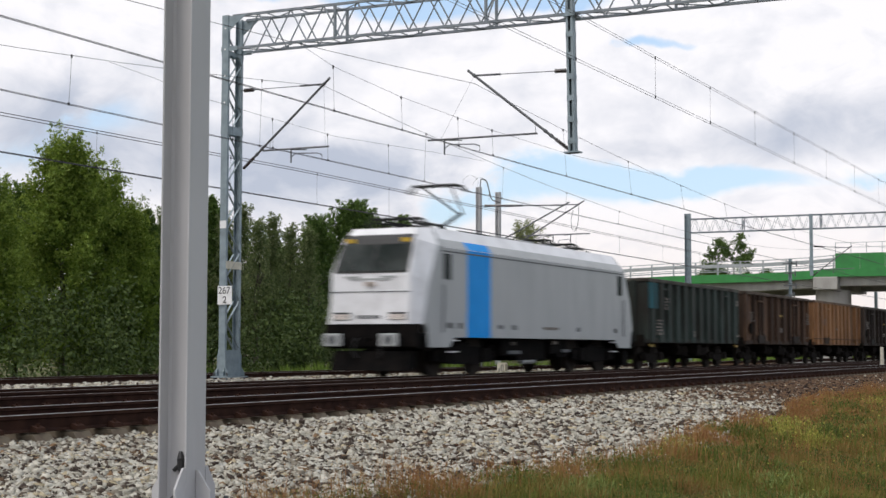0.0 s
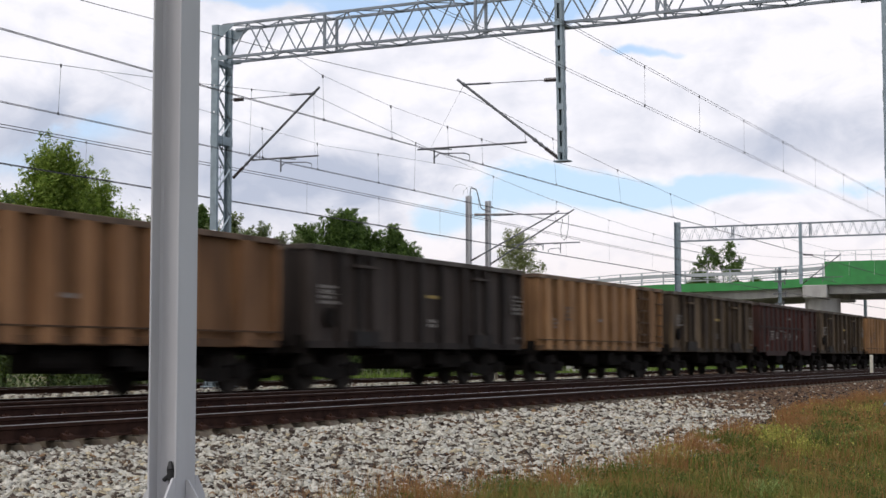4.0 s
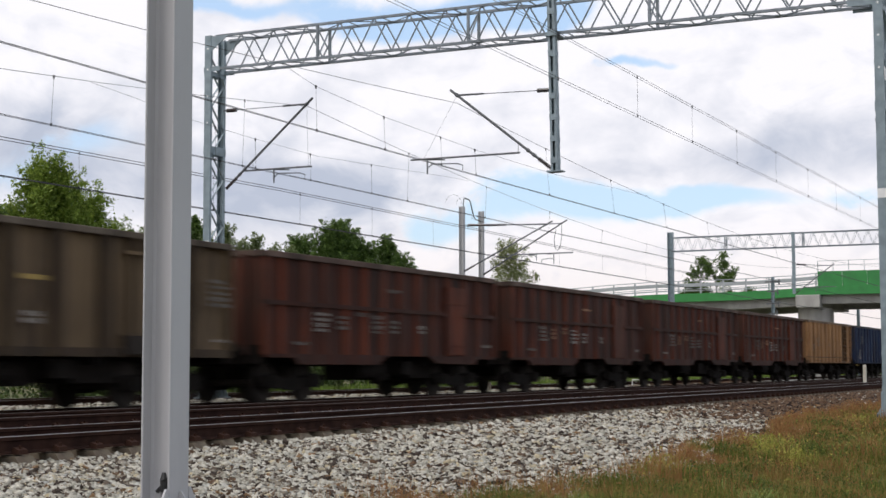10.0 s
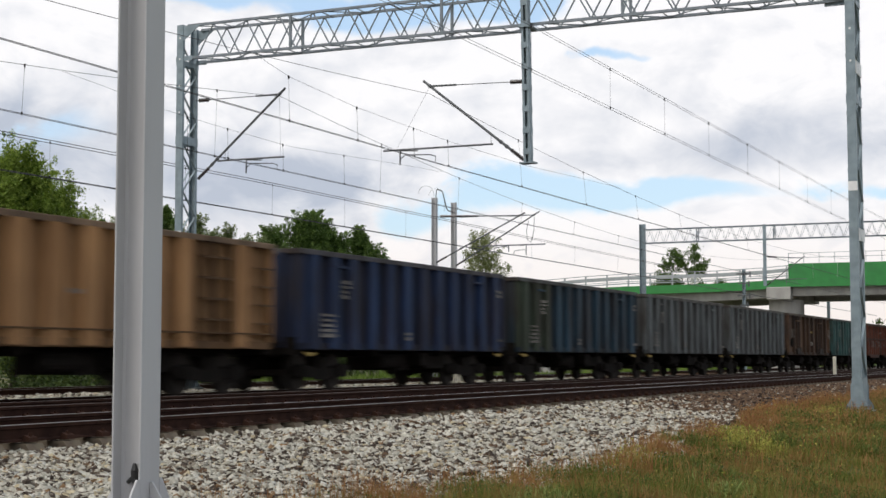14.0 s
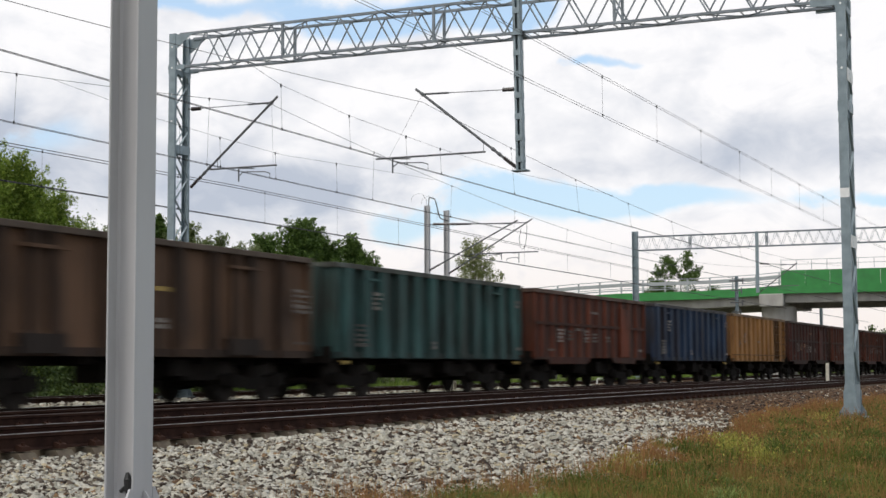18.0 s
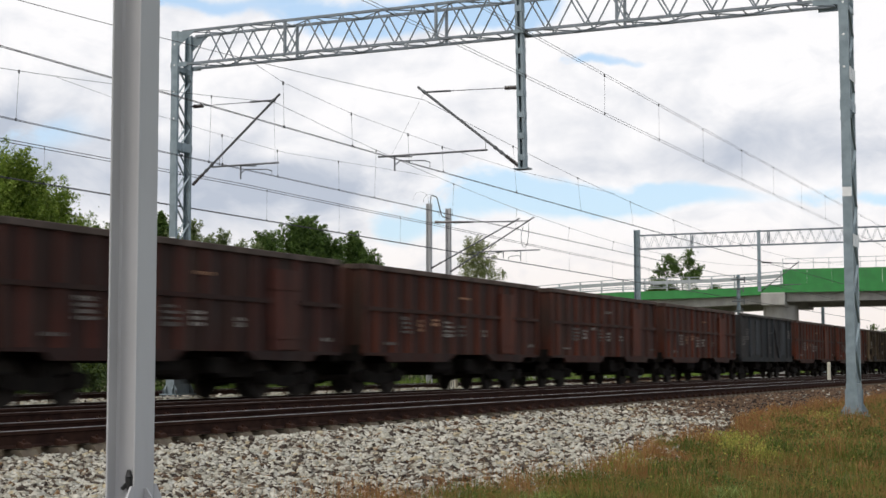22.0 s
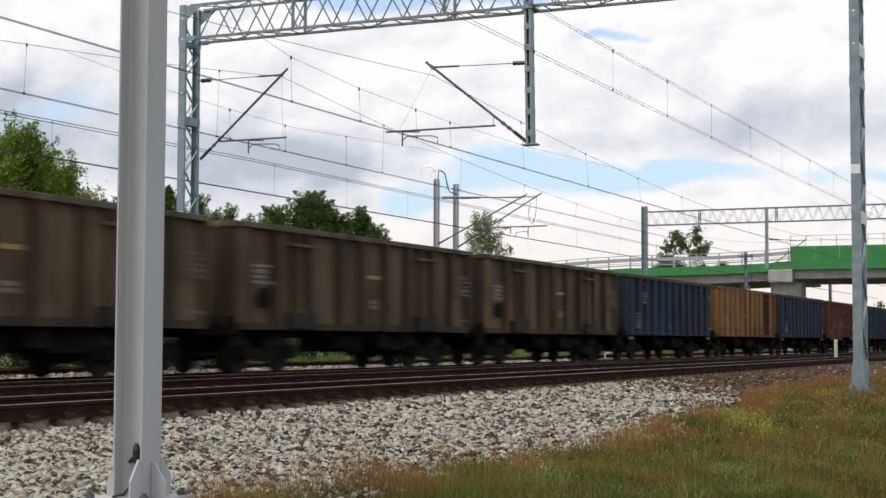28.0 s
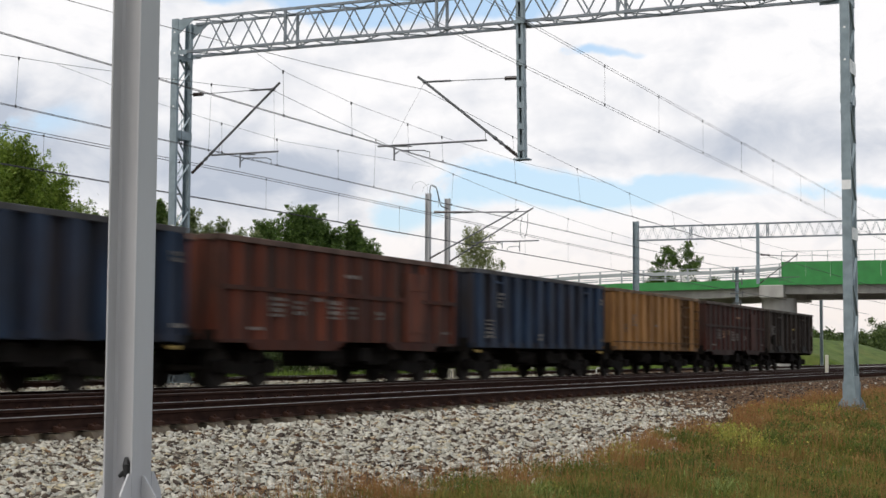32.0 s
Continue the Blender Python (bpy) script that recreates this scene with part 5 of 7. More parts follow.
def wagon_ribbed(name, label, ribs, rib_w, rib_d, ladder, marks, doors=False, bumps=0.05, flaps=(), seam=False):
    """Open wagon with full-height vertical ribs."""
    w = wagon_base(name, label)
    h, wall, z0, z1 = BODY / 2, 1.335, 0.95, 3.24
    wagon_shell(w, z0, z1, wall)
    bm = bmesh.new()
    for s in (-1, 1):
        box(bm, -h - 0.04, h + 0.04, s * 1.42 - 0.095, s * 1.42 + 0.095, z1 - 0.04, z1 + 0.09)
    for sx in (-1, 1):
        box(bm, sx * h - 0.07, sx * h + 0.07, -1.36, 1.36, z1 - 0.04, z1 + 0.09)
    part("top_rail", bm, WAGON, w, bevel=0.012)
    for s in (-1, 1):
        bm = bmesh.new()
        box(bm, -h, h, s * 1.39 - 0.05, s * 1.39 + 0.05, z0 - 0.05, z0 + 0.12)
        part("side_sill", bm, WAGON, w)
    for s in (-1, 1):
        for x in ribs:
            bm = bmesh.new()
            rib(bm, x, rib_w, rib_d + 0.05, s * 1.353, s, z0 - 0.02, z1 - 0.03)
            part("rib", bm, WAGON, w)
        for x in (-h + 0.06, h - 0.06):
            bm = bmesh.new()
            box(bm, x - 0.06, x + 0.06, min(s * 1.34, s * 1.49), max(s * 1.34, s * 1.49), z0 + 0.1, z1)
            part("corner_post", bm, WAGON, w)
    if ladder:
        for x in (ladder - 0.62, ladder, ladder + 0.62):
            bm = bmesh.new()
            box(bm, x - 0.045, x + 0.045, -1.50, -1.42, z0 + 0.1, z1 - 0.05)
            part("ladder_stile", bm, WAGON, w)
        for k in range(4):
            bm = bmesh.new()
            box(bm, ladder - 0.6, ladder + 0.6, -1.54, -1.47, z0 + 0.55 + 0.45 * k, z0 + 0.60 + 0.45 * k)
            part("ladder_rung", bm, WAGON, w)
            bm = bmesh.new()
            box(bm, h - 0.75, h - 0.12, -1.53, -1.47, z0 + 0.5 + 0.42 * k, z0 + 0.54 + 0.42 * k)
            part("step_rung", bm, WAGON, w)
    if doors:
        for x in (-3.65, 3.3):
            bm = bmesh.new()
            box(bm, x - 0.68, x + 0.68, -1.40, -1.34, z0 + 0.15, z1 - 0.35)
            box(bm, x - 0.68, x + 0.68, -1.44, -1.39, z0 + 0.3, z0 + 0.42)
            part("side_door", bm, WAGON, w)
    if seam:
        bm = bmesh.new()
        for s in (-1, 1):
            box(bm, -h, h, min(s * 1.40, s * 1.532), max(s * 1.40, s * 1.532), z0 + 0.27, z0 + 0.305)
        part("lower_rail", bm, WAGON, w)
    for x in flaps:
        bm = bmesh.new()
        box(bm, x - 0.66, x + 0.66, -1.532, -1.43, z0 + 0.0, z0 + 0.36)
        for e in (-0.45, 0.45):
            box(bm, x + e - 0.04, x + e + 0.04, -1.545, -1.52, z0 - 0.02, z0 + 0.42)
        part("door_flap", bm, WAGON, w, "black lower door flap")
        bm = bmesh.new()
        box(bm, x - 0.62, x + 0.62, -1.55, -1.44, z1 - 0.36, z1 - 0.29)
        part("door_rail", bm, WAGON, w)
    if doors:
        bm = bmesh.new()
        rod(bm, (-5.35, -1.40, 1.62), (-5.35, -1.47, 1.62), 0.24, 20)
        rod(bm, (-5.35, -1.46, 1.62), (-5.35, -1.50, 1.62), 0.06, 10)
        part("hand_brake_wheel", bm, RUNNING, w, "dark hand brake wheel")
    markings(w, marks, -1.552)
    if bumps > 0.1:
        grips(w, (-h + 0.45, h - 0.45))
        for x in (-h + 1.6, h - 2.4):
            bm = bmesh.new()
            box(bm, x, x + 0.7, -1.54, -1.36, z1 - 0.30, z1 - 0.24)
            part("door_rail", bm, WAGON, w)
    load(w, z1, bumps, 3)
    return w


def wagon_belted(name, label, marks, bumps=0.05):
    """Open wagon with a belt rail at mid-height and a fish-belly sill that is cut away over the bogies."""
    w = wagon_base(name, label)
    h, wall, z0, z1, zm = BODY / 2, 1.39, 0.98, 3.22, 2.16
    wagon_shell(w, z0, z1, wall)
    bm = bmesh.new()
    for s in (-1, 1):
        box(bm, -h - 0.04, h + 0.04, s * 1.44 - 0.075, s * 1.44 + 0.075, z1 - 0.04, z1 + 0.10)
    for sx in (-1, 1):
        box(bm, sx * h - 0.07, sx * h + 0.07, -1.36, 1.36, z1 - 0.04, z1 + 0.10)
    part("top_rail", bm, WAGON, w, bevel=0.012)
    bm = bmesh.new()
    for s in (-1, 1):
        box(bm, -h, 2.9, min(s * 1.41, s * 1.50), max(s * 1.41, s * 1.50), zm - 0.05, zm + 0.05)
        box(bm, 4.2, h, min(s * 1.41, s * 1.50), max(s * 1.41, s * 1.50), zm - 0.05, zm + 0.05)
    part("belt_rail", bm, WAGON, w)
    bm = bmesh.new()
    for s in (-1, 1):
        if s > 0:
            part("side_sill", bm, WAGON, w)
            bm = bmesh.new()
        prism(bm, [(-h, 1.0), (-h, 0.92), (-5.1, 0.92), (-4.9, 0.76), (-1.0, 0.76), (-0.5, 1.0)], "y", s * 1.43 - 0.05, s * 1.43 + 0.05)
        prism(bm, [(1.9, 1.0), (2.3, 0.80), (4.9, 0.76), (5.1, 0.92), (h, 0.92), (h, 1.0)], "y", s * 1.43 - 0.05, s * 1.43 + 0.05)
    part("side_sill", bm, WAGON, w)
    xs = [-h + 0.75 + k * 0.98 for k in range(12)]
    bmf = bmesh.new()
    for x in xs:
        bm = bmesh.new()
        rib(bm, x, 0.30, 0.07, -1.408, -1, z0, zm - 0.05)
        rib(bm, x, 0.30, 0.07, -1.408, -1, zm + 0.05, z1 - 0.03)
        part("rib", bm, WAGON, w)
        rib(bmf, x, 0.30, 0.07, 1.408, 1, z0, z1 - 0.03)
    part("rib", bmf, WAGON, w)
    bm = bmesh.new()
    box(bm, 3.0, 4.1, -1.51, -1.41, z0 + 0.05, z1 - 0.3)
    box(bm, 2.95, 4.15, -1.53, -1.46, zm + 0.28, zm + 0.34)
    box(bm, 2.95, 4.15, -1.53, -1.46, z0 + 0.3, z0 + 0.36)
    part("side_door", bm, WAGON, w)
    for x in (-h + 0.06, h - 0.06):
        bm = bmesh.new()
        box(bm, x - 0.06, x + 0.06, -1.49, -1.40, z0, z1)
        part("corner_post", bm, WAGON, w)
    markings(w, marks, -1.515)
    load(w, z1, bumps, 5)
    return w


def wagon_braced(name, label, marks):
    """Open wagon with smooth sheets, doors and one diagonal brace."""
    w = wagon_base(name, label)
    h, wall, z0, z1 = BODY / 2, 1.39, 0.95, 3.24
    wagon_shell(w, z0, z1, wall)
    bm = bmesh.new()
    for s in (-1, 1):
        box(bm, -h - 0.04, h + 0.04, s * 1.44 - 0.075, s * 1.44 + 0.075, z1 - 0.04, z1 + 0.09)
    part("top_rail", bm, WAGON, w, bevel=0.012)
    for s in (-1, 1):
        bm = bmesh.new()
        box(bm, -h, h, s * 1.43 - 0.07, s * 1.43 + 0.07, z0 - 0.12, z0 + 0.1)
        part("side_sill", bm, WAGON, w)
    for x in (-4.3, -1.55, 0.0, 1.35, 3.1, 5.2):
        bm = bmesh.new()
        rib(bm, x, 0.22, 0.09, -1.408, -1, z0 + 0.1, z1 - 0.03)
        part("rib", bm, WAGON, w)
    bm = bmesh.new()
    bar(bm, (1.45, -1.46, z1 - 0.1), (3.0, -1.46, z0 + 0.12), 0.09, 0.2, (0, 0, 1))
    part("diagonal_brace", bm, WAGON, w)
    for x in (-3.6, -2.3, 4.1):
        bm = bmesh.new()
        box(bm, x - 0.55, x + 0.55, -1.45, -1.405, z0 + 0.25, z1 - 0.2)
        part("side_door", bm, WAGON, w)
    bm = bmesh.new()
    box(bm, 0.1, 1.3, -1.47, -1.41, z1 - 0.85, z1 - 0.78)
    part("rail", bm, WAGON, w)
    for x in (-h + 0.06, h - 0.06):
        bm = bmesh.new()
        box(bm, x - 0.06, x + 0.06, -1.49, -1.40, z0, z1)
        part("corner_post", bm, WAGON, w)
    markings(w, marks, -1.47)
    load(w, z1, 0.05, 7)
    return w


def tint(w, rgb, pale=False, dark_ribs=False):
    """Paint of one wagon: recessed sheets carry shade in their tint, sills are darker; coal dust lies on the top rail.
    """
    dust = (0.155, 0.138, 0.115)
    for o in w.children_recursive:
        n = o.name
        if pale and o.data.materials[0] == WAGON and not n.startswith("top_rail"):
            o.data.materials[0] = WAGON_PALE
        if n.startswith("top_rail"):
            o.color = (*(0.35 * a + 0.65 * b for a, b in zip(rgb, dust)), 1)
            continue
        if n.startswith("door_flap"):
            o.color = (*(0.12 * a + 0.010 for a in rgb), 1)
            continue
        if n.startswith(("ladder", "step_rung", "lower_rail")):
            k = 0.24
        # shade between the ribs and at the belt rail, put into the tint
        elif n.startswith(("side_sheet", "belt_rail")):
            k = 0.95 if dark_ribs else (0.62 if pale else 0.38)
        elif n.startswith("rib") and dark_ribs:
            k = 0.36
        # end walls carry recess shade in the tint too; sills simply darker
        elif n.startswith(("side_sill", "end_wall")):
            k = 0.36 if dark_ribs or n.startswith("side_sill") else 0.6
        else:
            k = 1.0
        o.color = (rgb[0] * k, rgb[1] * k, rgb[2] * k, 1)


# kinds of wagon
even = [-5.75 + 1.045 * k for k in range(12)]
wide = [-4.85, -3.95, -3.35, -1.75, -0.55, 0.75, 2.1, 2.95, 3.65, 4.95]
K_RIB = wagon_ribbed("open_wagon", "open freight wagon with vertical ribs", even, 0.50, 0.11, None,
                     [(-5.1, 1.75, 0.75, 5, MARK), (-4.2, 2.6, 0.55, 4, MARK), (-0.6, 1.35, 0.35, 2, MARK), (5.9, 2.75, 0.45, 2, MARK), (5.95, 1.25, 0.4, 1, MARK)], bumps=0.16)
K_LAD = wagon_ribbed("open_wagon", "open freight wagon with ribs and ladder", [-5.6 + 1.05 * k for k in range(9)] + [5.0], 0.56, 0.12, 3.95, [(-4.0, 2.3, 0.5, 4, MARK), (-5.1, 1.9, 0.4, 3, MARK), (-0.9, 1.95, 0.4, 1, MARK)], seam=True)
K_TAN = wagon_ribbed("open_wagon", "open freight wagon with ribs", [-5.6 + 1.05 * k for k in range(9)] + [5.0], 0.56, 0.12, None, [(-4.0, 2.3, 0.5, 3, MARK), (-0.9, 1.8, 0.4, 1, MARK)], flaps=(-3.45,), seam=True)
K_WIDE = wagon_ribbed("open_wagon", "open freight wagon with wide-set ribs", wide, 0.26, 0.11, None,
                      [(-5.6, 2.35, 0.9, 4, MARK), (-0.05, 2.3, 0.7, 1, MARK_Y), (-0.05, 1.65, 0.5, 2, MARK), (5.75, 2.5, 0.75, 5, MARK), (5.8, 1.25, 0.6, 1, MARK)], doors=True, flaps=(-3.65, 3.3))
K_BELT = wagon_belted("open_wagon", "open freight wagon with a belt rail",
                      [(-4.9, 1.25, 0.6, 1, MARK), (-3.9, 1.95, 0.8, 4, MARK), (-2.9, 1.9, 0.5, 3, MARK), (-2.0, 2.0, 0.5, 1, MARK), (-1.1, 1.95, 0.65, 4, MARK), (-0.2, 1.85, 0.45, 3, MARK), (-0.2, 2.65, 0.75, 1, MARK), (1.4, 1.75, 0.45, 2, MARK), (5.6, 1.3, 0.5, 1, MARK)])
K_BELT2 = wagon_belted("open_wagon", "open freight wagon with a belt rail",
                       [(-4.9, 1.25, 0.6, 1, MARK), (-3.9, 1.95, 0.7, 4, MARK), (-2.95, 1.9, 0.4, 3, MARK_R), (-2.0, 1.95, 0.45, 2, MARK_R), (-1.1, 1.9, 0.6, 4, MARK), (-0.15, 1.8, 0.45, 3, MARK), (0.1, 2.65, 0.7, 1, MARK_R), (1.6, 1.7, 0.4, 2, MARK), (5.6, 1.3, 0.4, 1, MARK)])
K_BRACE = wagon_braced("open_wagon", "dark grey open freight wagon with a diagonal brace",
                       [(-5.7, 2.1, 0.7, 4, MARK), (-4.9, 2.5, 0.6, 5, MARK), (0.6, 1.6, 0.4, 3, MARK), (5.7, 2.6, 0.5, 4, MARK)])

GREEN, TEAL, BROWN, DARK, ORANGE, TAN, GREYBROWN = (0.046, 0.068, 0.058), (0.058, 0.14, 0.128), (0.16, 0.088, 0.05), (0.08, 0.06, 0.048), (0.39, 0.195, 0.085), (0.47, 0.25, 0.105), (0.21, 0.142, 0.076)
DKRED, RED, RED2, BLUE, BLUE2, GREY, SLATE = (0.095, 0.025, 0.015), (0.15, 0.034, 0.013), (0.18, 0.043, 0.017), (0.022, 0.046, 0.115), (0.029, 0.053, 0.098), (0.138, 0.15, 0.148), (0.045, 0.052, 0.056)
OCHRE, RED3 = (0.43, 0.21, 0.066), (0.23, 0.055, 0.024)
BLUEGREEN = (0.028, 0.06, 0.085)
CONSIST = [
    (K_RIB, GREEN, "dark green"), (K_WIDE, BROWN, "dull brown"), (K_TAN, ORANGE, "rusty orange"), (K_WIDE, DARK, "dirty dark brown"), (K_LAD, TAN, "ochre yellow"), (K_WIDE, GREYBROWN, "grey brown"), (K_BELT, DKRED, "dark red"),
    (K_WIDE, GREYBROWN, "grey brown"), (K_LAD, TAN, "ochre yellow"), (K_WIDE, GREYBROWN, "grey brown"), (K_BELT, RED, "red"), (K_BELT2, RED, "red brown"), (K_BELT2, RED, "red brown"), (K_BELT2, RED, "red"),
    (K_LAD, TAN, "ochre yellow"), (K_RIB, BLUE, "navy blue"), (K_RIB, BLUEGREEN, "patched blue and green"), (K_RIB, GREY, "grey"), (K_RIB, GREY, "grey"), (K_WIDE, BROWN, "brown"), (K_RIB, TEAL, "teal green"),
    (K_BELT, RED2, "rust red"), (K_RIB, BLUE2, "blue"), (K_LAD, OCHRE, "orange ochre"), (K_BELT2, DKRED, "dark red brown"), (K_BELT2, RED, "red brown"), (K_BELT, RED, "red brown"), (K_BELT2, RED, "red brown"),
    (K_BRACE, SLATE, "dark slate grey"), (K_BELT2, RED, "red brown"), (K_BELT2, RED, "red brown"), (K_WIDE, GREYBROWN, "grey brown"), (K_WIDE, GREYBROWN, "grey brown"), (K_WIDE, GREYBROWN, "grey brown"), (K_RIB, BLUE2, "blue"),
    (K_LAD, OCHRE, "orange ochre"), (K_RIB, BLUE2, "blue"), (K_BELT, RED3, "bright rust red"), (K_RIB, BLUE2, "blue"), (K_LAD, OCHRE, "orange ochre"), (K_BELT2, DKRED, "dark red brown"), (K_WIDE, DARK, "dirty dark brown")]
SHAPE = {K_RIB: "with vertical ribs", K_LAD: "with vertical ribs and a ladder", K_TAN: "with vertical ribs", K_WIDE: "with wide-set ribs", K_BELT: "with a belt rail", K_BELT2: "with a belt rail", K_BRACE: "with a diagonal brace"}


def head(t):
    """Where the back of the locomotive's body is at t seconds."""
    return 52.644 - 16.398 * t - 0.016824 * t * t - 0.00010045 * t ** 3


train = []
used = set()
for k, (kind, rgb, word) in enumerate(CONSIST):
    off = 14.04 * (k + 1) - BODY / 2
    m = pose(head(0) + off, TRACKS["train"], 0)
    if kind in used:
        w = copy_thing(kind, m)
    else:
        used.add(kind)
        w = kind
        w.matrix_basis = m
    tagged(w, f"{word} open freight wagon {SHAPE[kind]}")
    shade = 0.9 + 0.2 * random.random()
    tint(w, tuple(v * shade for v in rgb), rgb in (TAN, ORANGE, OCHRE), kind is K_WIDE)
    train.append((w, off))
bm = bmesh.new()
box(bm, -6.3, -5.25, -1.527, -1.36, 2.2, 3.16)
panel = part("painted_panel", bm, WAGON, train[0][0], "faded teal panel at one end")
panel.color = (0.015, 0.13, 0.155, 1)
# one blue wagon has its front third repainted green
for o in train[16][0].children_recursive:
    if o.name.startswith(("rib", "corner_post")) and o.data.vertices[0].co.x < -3.2:
        o.color = (0.05, 0.07, 0.044, 1)
bm = bmesh.new()
box(bm, -6.28, -3.3, -1.385, -1.357, 1.12, 3.18)
panel = part("painted_panel", bm, WAGON, train[16][0], "repainted green panels at one end")
panel.color = (0.035, 0.05, 0.032, 1)


def build_loco():
    lo = thing("electric_locomotive", "grey and white electric locomotive with a blue stripe", "locomotive")
    F, B = -8.7, 8.7
    side = 1.47

    def ring(x, half, z0, zs, zt, inset):
        """Cross section: foot, shoulder, roof."""
        return [(x, -half, z0), (x, -half, zs), (x, -half + inset, zt), (x, half - inset, zt), (x, half, zs), (x, half, z0)]

    def skin(name, rings, mat, label="", caps=(True, True), bevel=0.0):
        bm = bmesh.new()
        vs = [[bm.verts.new(p) for p in r] for r in rings]
        n = len(rings[0])
        for p, q in zip(vs, vs[1:]):
            for k in range(n):
                bm.faces.new((p[k], p[(k + 1) % n], q[(k + 1) % n], q[k]))
        if caps[0]:
            bm.faces.new(vs[0][::-1])
        if caps[1]:
            bm.faces.new(vs[-1])
        return part(name, bm, mat, lo, label, bevel=bevel)
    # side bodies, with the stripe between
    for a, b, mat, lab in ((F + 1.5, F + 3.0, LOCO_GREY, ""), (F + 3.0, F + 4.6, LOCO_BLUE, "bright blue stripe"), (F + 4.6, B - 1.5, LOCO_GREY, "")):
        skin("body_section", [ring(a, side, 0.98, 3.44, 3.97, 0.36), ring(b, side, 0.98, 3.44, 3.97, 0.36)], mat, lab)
    # cabs: vertical lower front, raked windscreen, narrowed corners
    for s, e in ((1, F), (-1, B)):
        edge = [(e + s * 0.30, -side + 0.02, 1.32), (e + s * 0.62, -side + 0.01, 2.4), (e + s * 1.2, -side + 0.02, 3.46), (e + s * 1.45, -side + 0.36, 3.965)]
        nose = [(e, -1.2, 1.32), (e + s * 0.06, -1.2, 2.66), (e + s * 0.55, -1.08, 3.62), (e + s * 0.85, -0.95, 3.94)]
        back = [(e + s * 1.5, -side, 0.98), (e + s * 1.5, -side, 2.4), (e + s * 1.5, -side, 3.44), (e + s * 1.5, -side + 0.36, 3.97)]

        def both(half):
            return half + [(px, -py, pz) for px, py, pz in half[::-1]]
        skin("cab_side", [both(back), both(edge)], LOCO_GREY, caps=(True, False))
        bm = bmesh.new()
        ve, vn = [bm.verts.new(p) for p in both(edge)], [bm.verts.new(p) for p in both(nose)]
        for k in range(8):
            bm.faces.new((ve[k], ve[(k + 1) % 8], vn[(k + 1) % 8], vn[k]))
        for a, b2, c, d2 in ((0, 1, 6, 7), (1, 2, 5, 6), (2, 3, 4, 5)):
            bm.faces.new((vn[a], vn[b2], vn[c], vn[d2]))
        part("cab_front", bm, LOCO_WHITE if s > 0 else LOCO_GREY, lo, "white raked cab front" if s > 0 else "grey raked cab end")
        bm = bmesh.new()
        box(bm, min(e + s * 0.02, e + s * 0.05), max(e + s * 0.02, e + s * 0.05), -1.19, 1.19, 2.17, 2.19)
        part("panel_joint", bm, BRACKET, lo)
        bm = bmesh.new()
        for y0, y1 in ((-1.08, 1.08),):
            vs = [bm.verts.new(p) for p in ((e + s * 0.086, y0, 2.74), (e + s * 0.086, y1, 2.74), (e + s * 0.463, y1 * 0.95, 3.48), (e + s * 0.463, y0 * 0.95, 3.48))]
            vt = [bm.verts.new(v.co + Vector((s * 0.06, 0, 0))) for v in vs]
            bm.faces.new(vs)
            bm.faces.new(vt)
            for k in range(4):
                bm.faces.new((vs[k], vs[(k + 1) % 4], vt[(k + 1) % 4], vt[k]))
        part("windscreen", bm, GLASS, lo, "dark raked windscreen")
        bm = bmesh.new()
        prism(bm, [(e + s * 0.458, 3.47), (e + s * 0.535, 3.622), (e + s * 0.66, 3.75), (e + s * 0.76, 3.73), (e + s * 0.58, 3.47)], "y", -1.045, 1.045)
        part("visor", bm, BLACK, lo, "black band above the windscreen")
        bm = bmesh.new()
        for s2 in (-1, 1):
            bar(bm, (e + s * 0.078, s2 * 1.10, 2.72), (e + s * 0.455, s2 * 1.045, 3.48), 0.05, 0.03, (1, 0, 0))
        bar(bm, (e + s * 0.062, -1.11, 2.71), (e + s * 0.062, 1.11, 2.71), 0.03, 0.05)
        part("windscreen_seal", bm, BLACK, lo)
        bm = bmesh.new()
        for y in (-0.45, 0.45):
            bar(bm, (e + s * 0.055, y, 2.72), (e + s * 0.21, y + 0.28, 3.03), 0.02, 0.02)
        part("wiper", bm, BLACK, lo)
        bm = bmesh.new()
        rod(bm, (e - s * 0.01, 0, 2.38), (e + s * 0.06, 0, 2.38), 0.07, 12)
        box(bm, min(e - s * 0.01, e + s * 0.05), max(e - s * 0.01, e + s * 0.05), -0.18, 0.18, 2.33, 2.44)
        part("upper_headlamp", bm, LAMP, lo)
        for y in (-0.85, 0.85):
            bm = bmesh.new()
            box(bm, min(e + s * 0.462, e + s * 0.575), max(e + s * 0.462, e + s * 0.575), y - 0.14, y + 0.14, 3.53, 3.64)
            part("top_lamp", bm, YELLOW, lo, "yellow upper lamp")
            bm = bmesh.new()
            box(bm, min(e - s * 0.01, e + s * 0.05), max(e - s * 0.01, e + s * 0.05), y - 0.26, y + 0.26, 1.42, 1.63)
            hl = part("headlamp", bm, BLACK, lo)
            bm = bmesh.new()
            for q in (-0.12, 0.12):
                box(bm, min(e - s * 0.025, e + s * 0.02), max(e - s * 0.025, e + s * 0.02), y + q - 0.105, y + q + 0.105, 1.435, 1.58)
            part("lens", bm, LAMP, hl)
            bm = bmesh.new()
            rod(bm, (e + s * 0.08, y, 0.90), (e - s * 0.45, y, 0.90), 0.12, 12)
            bf = part("buffer", bm, LOCO_DARK, lo)
            bm = bmesh.new()
            box(bm, min(e - s * 0.45, e - s * 0.52), max(e - s * 0.45, e - s * 0.52), y - 0.27, y + 0.27, 0.72, 1.06)
